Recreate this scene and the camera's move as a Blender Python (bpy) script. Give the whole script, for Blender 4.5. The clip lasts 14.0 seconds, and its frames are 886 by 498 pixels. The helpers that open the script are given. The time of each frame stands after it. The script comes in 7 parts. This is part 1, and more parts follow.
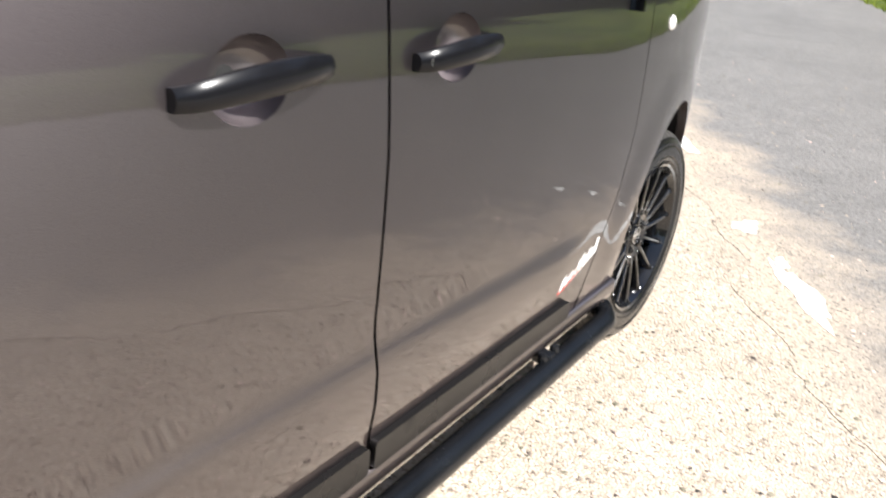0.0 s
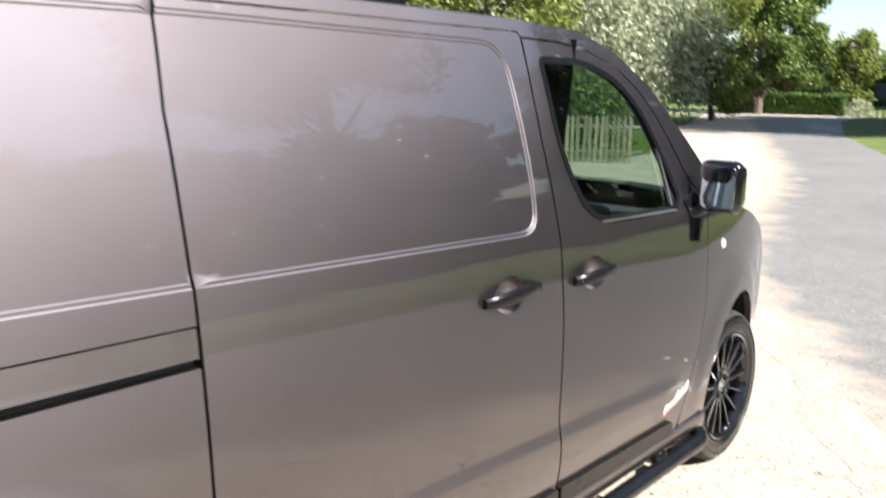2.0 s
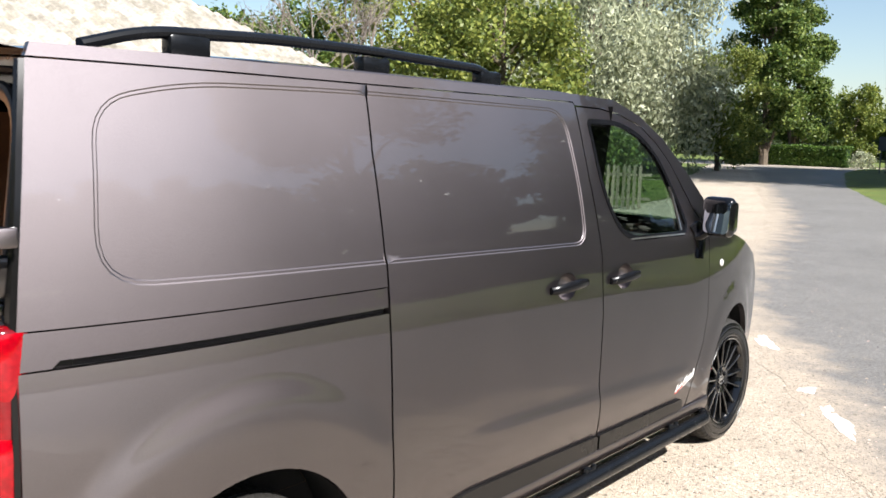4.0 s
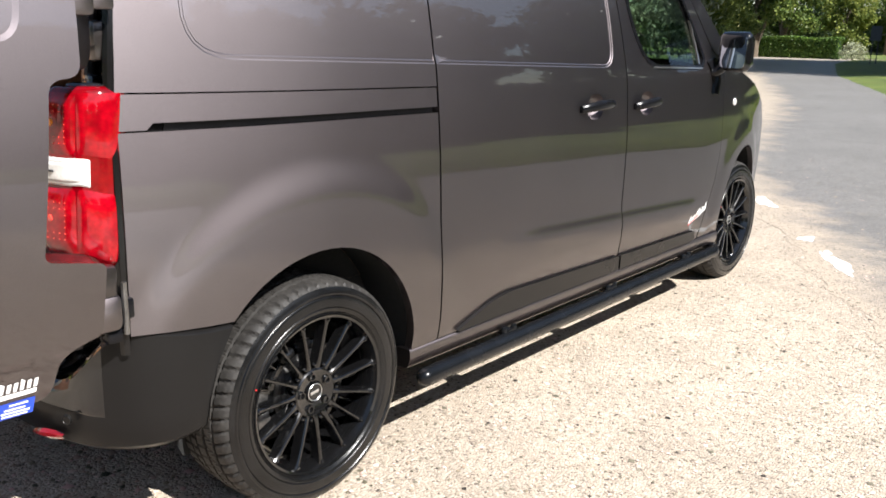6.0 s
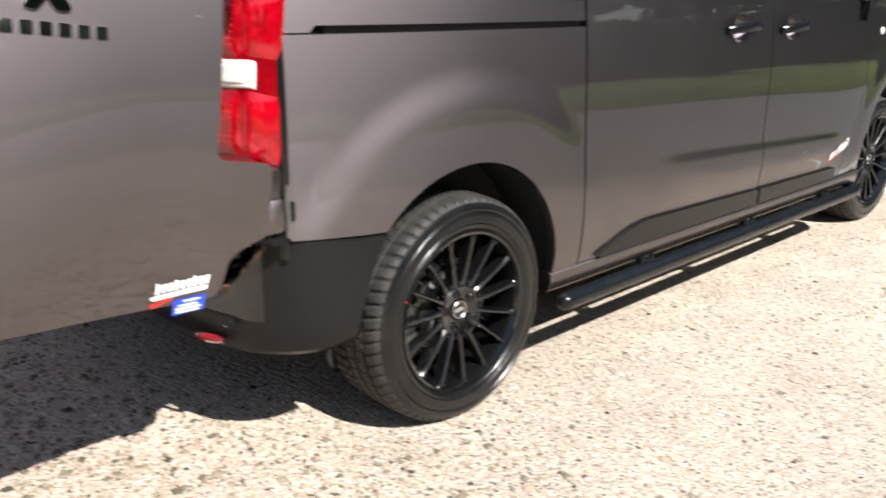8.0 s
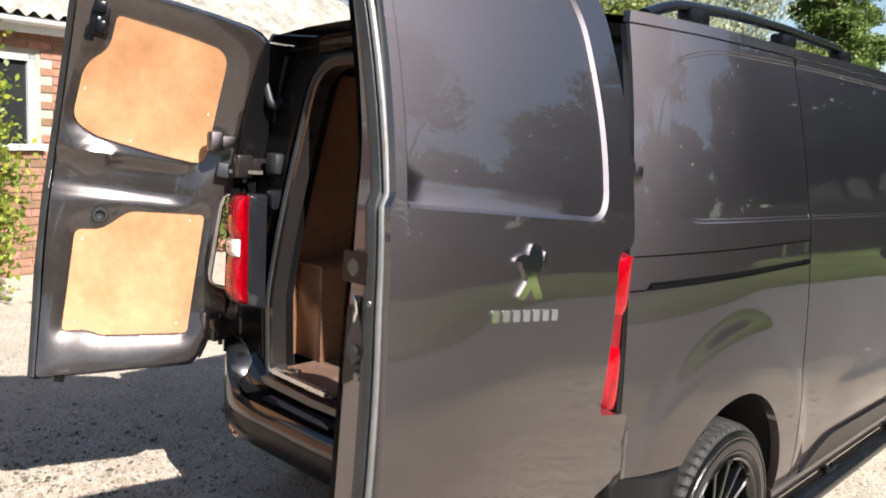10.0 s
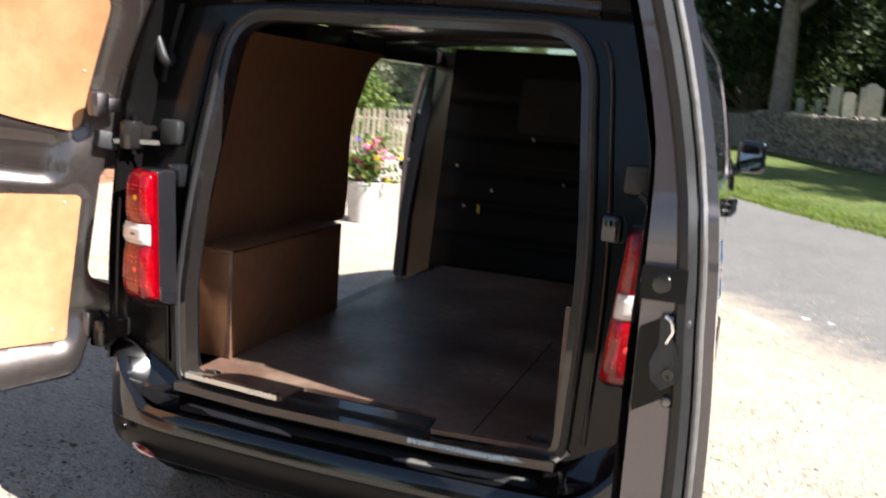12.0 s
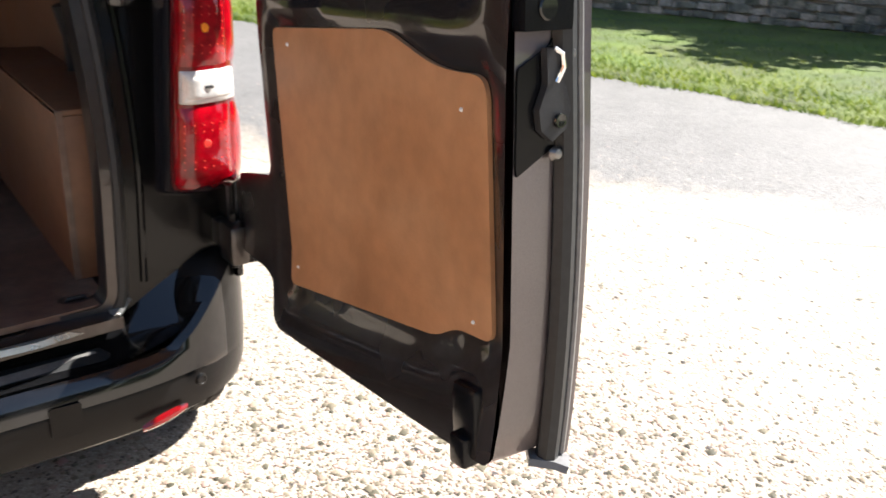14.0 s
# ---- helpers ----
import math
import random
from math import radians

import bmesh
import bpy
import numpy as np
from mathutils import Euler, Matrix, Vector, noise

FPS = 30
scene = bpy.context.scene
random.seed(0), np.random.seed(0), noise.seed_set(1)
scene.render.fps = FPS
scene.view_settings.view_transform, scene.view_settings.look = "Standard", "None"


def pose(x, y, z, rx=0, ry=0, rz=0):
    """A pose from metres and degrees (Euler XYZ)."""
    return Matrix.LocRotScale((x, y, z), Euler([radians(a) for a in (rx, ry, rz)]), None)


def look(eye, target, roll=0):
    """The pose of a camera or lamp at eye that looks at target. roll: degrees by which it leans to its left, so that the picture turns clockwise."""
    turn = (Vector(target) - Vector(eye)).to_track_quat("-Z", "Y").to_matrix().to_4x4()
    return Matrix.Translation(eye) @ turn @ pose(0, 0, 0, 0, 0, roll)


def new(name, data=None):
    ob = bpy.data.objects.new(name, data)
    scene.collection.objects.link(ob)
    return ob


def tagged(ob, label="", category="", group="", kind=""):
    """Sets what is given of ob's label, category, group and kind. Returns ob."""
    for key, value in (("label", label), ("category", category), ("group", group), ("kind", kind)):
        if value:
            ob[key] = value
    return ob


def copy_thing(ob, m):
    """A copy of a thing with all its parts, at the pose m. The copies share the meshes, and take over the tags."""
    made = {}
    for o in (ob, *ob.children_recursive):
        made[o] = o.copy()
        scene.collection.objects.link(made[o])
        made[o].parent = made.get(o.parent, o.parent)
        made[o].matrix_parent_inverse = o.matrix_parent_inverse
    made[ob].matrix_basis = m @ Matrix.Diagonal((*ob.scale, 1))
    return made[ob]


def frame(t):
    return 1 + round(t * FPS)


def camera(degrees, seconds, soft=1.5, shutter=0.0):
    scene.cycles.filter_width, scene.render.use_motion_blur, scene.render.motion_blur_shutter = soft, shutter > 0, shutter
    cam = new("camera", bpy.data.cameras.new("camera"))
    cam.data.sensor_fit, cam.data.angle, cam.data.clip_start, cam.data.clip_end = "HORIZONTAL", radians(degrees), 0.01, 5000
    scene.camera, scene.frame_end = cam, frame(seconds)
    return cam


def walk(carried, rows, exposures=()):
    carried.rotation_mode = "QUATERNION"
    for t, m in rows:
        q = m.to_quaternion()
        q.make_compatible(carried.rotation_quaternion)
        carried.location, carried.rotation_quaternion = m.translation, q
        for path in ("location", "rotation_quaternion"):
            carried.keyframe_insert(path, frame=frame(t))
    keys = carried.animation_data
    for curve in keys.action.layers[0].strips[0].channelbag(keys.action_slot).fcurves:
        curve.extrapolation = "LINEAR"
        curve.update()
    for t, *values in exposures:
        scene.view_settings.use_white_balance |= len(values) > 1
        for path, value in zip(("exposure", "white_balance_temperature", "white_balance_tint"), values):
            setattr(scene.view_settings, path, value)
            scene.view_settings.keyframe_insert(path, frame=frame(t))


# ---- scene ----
from mathutils.geometry import delaunay_2d_cdt

cam = camera(55.0, 14.0, soft=1.6, shutter=0.3)
PATH = [
    (0, (1.658, 0.776, 1.331), (0.7, 2.339, 0.532), 6.0),
    (0.1, (1.669, 0.739, 1.337), (0.67, 2.297, 0.578), 6.0),
    (0.2, (1.69, 0.685, 1.342), (0.649, 2.238, 0.636), 5.6),
    (0.3, (1.713, 0.636, 1.351), (0.647, 2.194, 0.688), 6.1),
    (0.5, (1.788, 0.535, 1.376), (0.705, 2.114, 0.801), 5.9),
    (1, (1.988, 0.237, 1.441), (0.864, 1.802, 0.904), 3.8),
    (1.5, (2.145, -0.076, 1.549), (0.989, 1.492, 1.093), -0.2),
    (2, (2.276, -0.36, 1.647), (0.998, 1.133, 1.275), 0.9),
    (2.2, (2.359, -0.465, 1.669), (1.028, 1.002, 1.396), 1.5),
    (4.3, (2.713, -1.391, 1.655), (1.426, 0.117, 1.387), 1.6),
    (4.5, (2.714, -1.46, 1.584), (1.47, 0.081, 1.3), 0.8),
    (5, (2.737, -1.576, 1.499), (1.501, -0.038, 1.171), 1.4),
    (5.5, (2.714, -1.596, 1.428), (1.481, -0.072, 1.03), 0.6),
    (6, (2.703, -1.555, 1.369), (1.459, -0.068, 0.877), 1.3),
    (6.5, (2.704, -1.516, 1.331), (1.43, -0.057, 0.829), 0.5),
    (7, (2.703, -1.483, 1.299), (1.435, -0.038, 0.745), 1.1),
    (7.5, (2.682, -1.483, 1.251), (1.413, -0.06, 0.649), 0.4),
    (8, (2.577, -1.66, 1.23), (1.197, -0.334, 0.648), 0.3),
    (8.5, (2.344, -1.965, 1.274), (0.879, -0.683, 0.816), -1.8),
    (9, (2.223, -2.124, 1.345), (0.753, -0.85, 0.881), 1.2),
    (9.2, (2.168, -2.156, 1.381), (0.719, -0.85, 0.939), 2.3),
    (11.3, (1.488, -2.777, 1.615), (0.376, -1.12, 1.48), 3.1),
    (11.4, (1.429, -2.781, 1.611), (0.351, -1.106, 1.433), 4.2),
    (11.5, (1.373, -2.78, 1.609), (0.357, -1.072, 1.387), 5.4),
    (11.8, (1.186, -2.753, 1.561), (0.364, -0.954, 1.271), 6.4),
    (12, (1.006, -2.773, 1.534), (0.368, -0.911, 1.179), 4.4),
    (12.1, (0.945, -2.774, 1.524), (0.37, -0.901, 1.124), 4.3),
    (12.3, (0.85, -2.769, 1.496), (0.393, -0.876, 1.04), 4.2),
    (12.5, (0.794, -2.725, 1.454), (0.499, -0.806, 0.974), 4.3),
    (13, (0.564, -2.585, 1.403), (0.665, -0.663, 0.861), 2.8),
    (13.2, (0.481, -2.537, 1.387), (0.854, -0.662, 0.815), 3.3),
    (13.5, (0.314, -2.435, 1.369), (1.05, -0.697, 0.707), 2.1),
    (13.6, (0.277, -2.41, 1.368), (1.11, -0.716, 0.706), 1.8),
    (14, (0.206, -2.247, 1.378), (1.314, -0.753, 0.644), 2.8),
]
EXPOSURES = [(0.0, 1.5), (0.5, 1.75), (1.0, 1.8), (2.2, 1.7), (4.3, 1.3), (8.0, 1.3), (9.2, 1.42), (11.3, 1.2), (11.8, 1.35), (12.3, 2.2), (13.0, 2.95), (13.6, 3.05), (14.0, 1.85)]
walk(cam, [(t, look(eye, target, roll)) for t, eye, target, roll in PATH], EXPOSURES)

# ---- sky and sun ----
SUN_HEIGHT = radians(45.0)
SUN_DIR = Vector((0.9925, -0.122, 0.0)).normalized() * math.cos(SUN_HEIGHT) + Vector((0, 0, math.sin(SUN_HEIGHT)))
world = bpy.data.worlds.new("sky")
scene.world = world
world.use_nodes = True
wn = world.node_tree
sky = wn.nodes.new("ShaderNodeTexSky")
sky.sky_type, sky.sun_disc = "NISHITA", False
sky.sun_elevation, sky.sun_rotation = SUN_HEIGHT, math.atan2(SUN_DIR.x, SUN_DIR.y)
sky.air_density, sky.dust_density, sky.ozone_density = 1.0, 0.7, 1.0
wn.nodes["Background"].inputs["Strength"].default_value = 0.064
wn.links.new(sky.outputs[0], wn.nodes["Background"].inputs["Color"])
sun_data = bpy.data.lights.new("sun", "SUN")
sun_data.energy, sun_data.angle, sun_data.color = 5.0, radians(0.5), (1.0, 0.98, 0.955)
sun = new("sun", sun_data)
sun.matrix_world = look(SUN_DIR * 50, (0, 0, 0))

# ---- materials ----
def material(name, base, rough=0.5, metal=0.0, coat=0.0, var=0.12, scale=6.0, fine=80.0, bump=0.0, bump_scale=200.0,
             spec=0.5, random_tint=0.0, island=0.0, alt=None, alt_at=0.5, alt_scale=1.5, transmission=0.0, ior=1.45, rough_var=0.1):
    m = bpy.data.materials.new(name)
    m.use_nodes = True
    nt = m.node_tree
    b = nt.nodes["Principled BSDF"]
    link = nt.links.new
    co = nt.nodes.new("ShaderNodeTexCoord")

    def noise_node(s, detail=4.0):
        n = nt.nodes.new("ShaderNodeTexNoise")
        n.inputs["Scale"].default_value, n.inputs["Detail"].default_value = s, detail
        link(co.outputs["Object"], n.inputs["Vector"])
        return n

    def mix(kind, fac, a, c):
        n = nt.nodes.new("ShaderNodeMix")
        n.data_type, n.blend_type = "RGBA", kind
        for key, v in ((0, fac), (6, a), (7, c)):
            if hasattr(v, "is_output"):
                link(v, n.inputs[key])
            else:
                n.inputs[key].default_value = v if key == 0 else (*v, 1.0)
        return n.outputs[2]

    def ramp(src, lo, hi, a=0.0, c=1.0):
        n = nt.nodes.new("ShaderNodeMapRange")
        for key, v in (("From Min", lo), ("From Max", hi), ("To Min", a), ("To Max", c)):
            n.inputs[key].default_value = v
        link(src, n.inputs["Value"])
        return n.outputs["Result"]

    big, small = noise_node(scale), noise_node(fine)
    colour = mix("MULTIPLY", 1.0, base, (1, 1, 1))
    if alt:
        third = noise_node(alt_scale, 5.0)
        colour = mix("MIX", ramp(third.outputs["Fac"], alt_at - 0.08, alt_at + 0.08), base, alt)
    for src, amount in ((big, var), (small, var * 0.8)):
        grey = ramp(src.outputs["Fac"], 0.3, 0.7, 1 - amount, 1 + amount)
        comb = nt.nodes.new("ShaderNodeCombineColor")
        for k in range(3):
            link(grey, comb.inputs[k])
        colour = mix("MULTIPLY", 1.0, colour, comb.outputs[0])
    for amount, kind in ((random_tint, "ShaderNodeObjectInfo"), (island, "ShaderNodeNewGeometry")):
        if amount:
            info = nt.nodes.new(kind)
            out = info.outputs["Random"] if kind == "ShaderNodeObjectInfo" else info.outputs["Random Per Island"]
            hsv = nt.nodes.new("ShaderNodeHueSaturation")
            link(ramp(out, 0, 1, 1 - amount, 1 + amount), hsv.inputs["Value"])
            link(ramp(out, 0, 1, 0.5 + amount * 0.06, 0.5 - amount * 0.06), hsv.inputs["Hue"])
            link(colour, hsv.inputs["Color"])
            colour = hsv.outputs[0]
    link(colour, b.inputs["Base Color"])
    b.inputs["Metallic"].default_value = metal
    link(ramp(big.outputs["Fac"], 0.3, 0.7, max(0.0, rough * (1 - rough_var)), min(1.0, rough * (1 + rough_var))), b.inputs["Roughness"])
    b.inputs["Coat Weight"].default_value = coat
    b.inputs["Coat Roughness"].default_value = 0.04
    b.inputs["Specular IOR Level"].default_value = spec
    b.inputs["Transmission Weight"].default_value = transmission
    b.inputs["IOR"].default_value = ior
    if bump:
        bn = nt.nodes.new("ShaderNodeBump")
        bn.inputs["Strength"].default_value, bn.inputs["Distance"].default_value = 1.0, bump
        link(noise_node(bump_scale, 3.0).outputs["Fac"], bn.inputs["Height"])
        link(bn.outputs[0], b.inputs["Normal"])
    return m


def metallic_paint(name, flake, pigment, spread, lacquer_ior):
    """Dark pigment and metal flakes of a wide soft gloss under clear lacquer."""
    m = bpy.data.materials.new(name)
    m.use_nodes = True
    nt = m.node_tree
    link = nt.links.new
    body = nt.nodes["Principled BSDF"]
    for key, v in (("Base Color", (*pigment, 1)), ("Roughness", 0.5), ("Specular IOR Level", 0.0), ("Coat Weight", 1.0), ("Coat Roughness", 0.02), ("Coat IOR", lacquer_ior)):
        body.inputs[key].default_value = v
    flakes = nt.nodes.new("ShaderNodeBsdfAnisotropic")
    flakes.distribution = "BECKMANN"
    flakes.inputs["Roughness"].default_value = spread
    co = nt.nodes.new("ShaderNodeTexCoord")
    last = None
    for scale, lo, hi in ((2.2, 0.94, 1.06), (1400.0, 0.72, 1.28)):
        n = nt.nodes.new("ShaderNodeTexNoise")
        n.inputs["Scale"].default_value, n.inputs["Detail"].default_value = scale, 3.0
        link(co.outputs["Object"], n.inputs["Vector"])
        r = nt.nodes.new("ShaderNodeMapRange")
        for key, v in (("From Min", 0.3), ("From Max", 0.7), ("To Min", lo), ("To Max", hi)):
            r.inputs[key].default_value = v
        link(n.outputs["Fac"], r.inputs["Value"])
        mul = nt.nodes.new("ShaderNodeVectorMath")
        mul.operation = "SCALE"
        if last is None:
            mul.inputs[0].default_value = flake
        else:
            link(last, mul.inputs[0])
        link(r.outputs[0], mul.inputs["Scale"])
        last = mul.outputs[0]
    link(last, flakes.inputs["Color"])
    add = nt.nodes.new("ShaderNodeAddShader")
    link(flakes.outputs[0], add.inputs[0])
    link(body.outputs[0], add.inputs[1])
    link(add.outputs[0], nt.nodes["Material Output"].inputs["Surface"])
    return m


M = {}
M["paint"] = metallic_paint("van_paint", (0.124, 0.1070, 0.1115), (0.003, 0.0027, 0.0027), 0.60, 1.62)
M["frame_black"] = material("gloss_dark_frame", (0.006, 0.0056, 0.0056), 0.18, 0.0, 0.1, 0.15, 6.0, 60.0, spec=0.3)
M["red_mid"] = material("mid_red_lens", (0.150, 0.0004, 0.0030), 0.10, 0.0, 0.5, 0.2, 18.0, 80.0, spec=0.4)
M["handle"] = material("black_handle", (0.005, 0.005, 0.006), 0.24, 0.0, 0.0, 0.1, spec=0.25)
M["edge_grey"] = material("grey_edge_trim", (0.16, 0.155, 0.15), 0.45, 0.3, 0.0, 0.15)
M["paint_in"] = material("inner_paint", (0.056, 0.048, 0.045), 0.30, 0.75, 0.6, 0.10, 3.0, 60.0, rough_var=0.2)
# the inner paint again, glossier, its base lightened to carry sunlight
M["press"] = material("sunlit_pressing_paint", (0.075, 0.064, 0.060), 0.27, 0.75, 0.8, 0.12, 3.0, 60.0, rough_var=0.25)
M["black_gloss"] = material("gloss_black", (0.012, 0.012, 0.014), 0.12, 0.0, 0.8, 0.15, 8.0, 120.0)
M["black_tube"] = material("satin_black_tube", (0.0050, 0.0055, 0.0065), 0.26, 0.0, 0.0, 0.2, 9.0, 150.0, spec=0.35)
M["plastic"] = material("black_plastic", (0.022, 0.022, 0.023), 0.48, 0.0, 0.0, 0.15, 5.0, 200.0, 0.0006, 900.0)
M["bumper"] = material("bumper_plastic", (0.0075, 0.0070, 0.0068), 0.30, 0.0, 0.0, 0.12, 4.0, 250.0, 0.0001, 1200.0, spec=0.26)
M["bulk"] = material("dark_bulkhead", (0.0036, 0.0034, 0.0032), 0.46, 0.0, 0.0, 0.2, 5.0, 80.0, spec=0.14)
M["guard_film"] = material("scuffed_guard_film", (0.130, 0.122, 0.112), 0.32, 0.0, 0.0, 0.2, 20.0, 120.0)
M["step"] = material("bumper_step", (0.006, 0.006, 0.0065), 0.13, 0.0, 0.6, 0.2, 6.0, 90.0)
M["rubber"] = material("tyre_rubber", (0.0055, 0.0054, 0.0054), 0.24, 0.0, 0.0, 0.45, 12.0, 120.0, 0.0004, 300.0, spec=0.45)
M["tread_rubber"] = material("dusty_tread", (0.024, 0.022, 0.020), 0.62, 0.0, 0.0, 0.35, 9.0, 90.0, 0.0003, 400.0, spec=0.35)
M["seal"] = material("rubber_seal", (0.018, 0.018, 0.018), 0.5, 0.0, 0.0, 0.2, 10.0, 90.0)
M["rim"] = material("black_alloy", (0.004, 0.004, 0.0042), 0.20, 0.0, 0.9, 0.1, 10.0, 100.0, spec=0.3)
M["brake"] = material("brake_steel", (0.20, 0.195, 0.19), 0.35, 0.9, 0.0, 0.25, 30.0, 160.0)
M["steel"] = material("bare_steel", (0.45, 0.44, 0.42), 0.3, 0.95, 0.0, 0.2, 20.0, 200.0)
M["chrome"] = material("chrome", (0.78, 0.78, 0.78), 0.08, 1.0, 0.0, 0.02, 10.0, 100.0)
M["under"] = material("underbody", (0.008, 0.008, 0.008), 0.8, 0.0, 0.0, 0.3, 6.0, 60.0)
M["ply"] = material("plywood_panel", (0.3950, 0.1880, 0.0840), 0.5, 0.0, 0.0, 0.12, 5.0, 26.0, 0.0005, 160.0, alt=(0.4500, 0.2320, 0.1120), alt_at=0.52, alt_scale=4.0)
# lining ply: base colour darkened to carry the load space's shade
M["ply_dark"] = material("shade_darkened_ply_lining", (0.165, 0.078, 0.040), 0.5, 0.0, 0.0, 0.14, 4.0, 30.0, 0.0005, 140.0)
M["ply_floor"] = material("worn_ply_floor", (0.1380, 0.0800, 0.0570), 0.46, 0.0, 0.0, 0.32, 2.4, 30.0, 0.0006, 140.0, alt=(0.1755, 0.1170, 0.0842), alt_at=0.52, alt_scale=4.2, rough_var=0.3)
M["ply_edge"] = material("ply_edge", (0.4400, 0.2880, 0.1600), 0.6, 0.0, 0.0, 0.2, 60.0, 300.0)
M["alu"] = material("aluminium_edge", (0.6120, 0.5950, 0.5610), 0.28, 0.9, 0.0, 0.12, 15.0, 150.0)
M["red"] = material("red_lens", (0.250, 0.0006, 0.0050), 0.10, 0.0, 0.6, 0.30, 22.0, 70.0, 0.0006, 60.0, spec=0.4)
M["red_dark"] = material("dark_red_lens", (0.22, 0.003, 0.006), 0.07, 0.0, 1.0, 0.10, 14.0, 90.0, transmission=0.2)
M["clear"] = material("clear_lens", (0.62, 0.60, 0.57), 0.10, 0.1, 1.0, 0.10, 40.0, 150.0)
M["red_bright"] = material("bright_red_reflector", (0.80, 0.055, 0.040), 0.15, 0.0, 0.3, 0.25, 30.0, 90.0)
M["amber"] = material("amber_bulb", (0.8, 0.25, 0.02), 0.2, 0.0, 0.3)
M["white"] = material("white_print", (0.80, 0.79, 0.76), 0.4, 0.0, 0.0, 0.04)
M["blue"] = material("blue_print", (0.02, 0.06, 0.42), 0.35, 0.0, 0.0, 0.08)
M["redprint"] = material("red_print", (0.45, 0.02, 0.02), 0.4)
M["yellow"] = material("yellow_plastic", (0.75, 0.55, 0.03), 0.4)
M["mirror"] = material("mirror_glass", (0.85, 0.87, 0.90), 0.01, 1.0, 0.0, 0.0, rough_var=0.0)


def pane_glass(name, tint):
    """A thin pane: clear with a tint, mirroring more at a glancing angle."""
    m = bpy.data.materials.new(name)
    m.use_nodes = True
    nt = m.node_tree
    gloss = nt.nodes["Principled BSDF"]
    for key, v in (("Base Color", (0, 0, 0, 1)), ("Roughness", 0.0), ("Specular IOR Level", 0.5)):
        gloss.inputs[key].default_value = v
    clear, add = nt.nodes.new("ShaderNodeBsdfTransparent"), nt.nodes.new("ShaderNodeAddShader")
    clear.inputs["Color"].default_value = (*tint, 1)
    nt.links.new(clear.outputs[0], add.inputs[0])
    nt.links.new(gloss.outputs[0], add.inputs[1])
    nt.links.new(add.outputs[0], nt.nodes["Material Output"].inputs["Surface"])
    return m


M["glass"] = pane_glass("tinted_glass", (0.45, 0.55, 0.50))
M["trim"] = material("cab_trim", (0.03, 0.03, 0.032), 0.6, 0.0, 0.0, 0.15, 6.0, 90.0)


# ---- mesh helpers ----
def part(name, bm, mat, parent=None, label="", angle=35):
    """Links verts and faces, or a bmesh, as one mesh object."""
    if isinstance(bm, bpy.types.Mesh):
        me = bm
    else:
        me = bpy.data.meshes.new(name)
        if isinstance(bm, tuple):
            me.from_pydata([tuple(v) for v in bm[0]], [], bm[1])
            me.validate()
        else:
            bm.to_mesh(me)
            bm.free()
        me.polygons.foreach_set("use_smooth", [True] * len(me.polygons))
        me.set_sharp_from_angle(angle=radians(angle))
        for one in mat if isinstance(mat, (list, tuple)) else [mat]:
            me.materials.append(M[one] if isinstance(one, str) else one)
    ob = new(name, me)
    ob.parent = parent
    return tagged(ob, label)


def join(*meshes):
    verts, faces = [], []
    for v, f in meshes:
        n = len(verts)
        verts += [tuple(p) for p in v]
        faces += [tuple(i + n for i in q) for q in f]
    return verts, faces


def moved(mesh, m):
    return [tuple(m @ Vector(v)) for v in mesh[0]], mesh[1]


def box(x0, x1, y0, y1, z0, z1, bev=0.0, seg=2):
    bm = bmesh.new()
    bmesh.ops.create_cube(bm, size=1.0)
    for v in bm.verts:
        v.co = (x0 + (v.co.x + 0.5) * (x1 - x0), y0 + (v.co.y + 0.5) * (y1 - y0), z0 + (v.co.z + 0.5) * (z1 - z0))
    if bev:
        bmesh.ops.bevel(bm, geom=bm.edges[:], offset=bev, segments=seg, profile=0.5, affect="EDGES")
    out = ([v.co[:] for v in bm.verts], [tuple(v.index for v in f.verts) for f in bm.faces])
    bm.verts.index_update()
    out = ([v.co[:] for v in bm.verts], [tuple(v.index for v in f.verts) for f in bm.faces])
    bm.free()
    return out


def sweep(path, section, closed=False, caps=True, up=(0, 0, 1)):
    """A section (list of 2D points: across, up) carried along a path of 3D points."""
    pts = [Vector(p) for p in path]
    n, k = len(pts), len(section)
    verts, faces = [], []
    for i, p in enumerate(pts):
        a = pts[(i - 1) % n] if closed or i else p
        b = pts[(i + 1) % n] if closed or i < n - 1 else p
        d = (b - a).normalized()
        side = d.cross(Vector(up))
        side = side.normalized() if side.length > 1e-4 else Vector((1, 0, 0))
        top = side.cross(d)
        verts += [p + side * u + top * v for u, v in section]
    for i in range(n if closed else n - 1):
        for j in range(k):
            a, b = i * k + j, i * k + (j + 1) % k
            c, d = ((i + 1) % n) * k + (j + 1) % k, ((i + 1) % n) * k + j
            faces.append((a, d, c, b))
    if caps and not closed:
        faces += [tuple(range(k)), tuple(reversed(range((n - 1) * k, n * k)))]
    return verts, faces


def ring(r, n=12, squash=1.0):
    return [(r * math.cos(2 * math.pi * i / n), squash * r * math.sin(2 * math.pi * i / n)) for i in range(n)]


def tube(path, r, n=12, closed=False):
    return sweep(path, ring(r, n), closed)


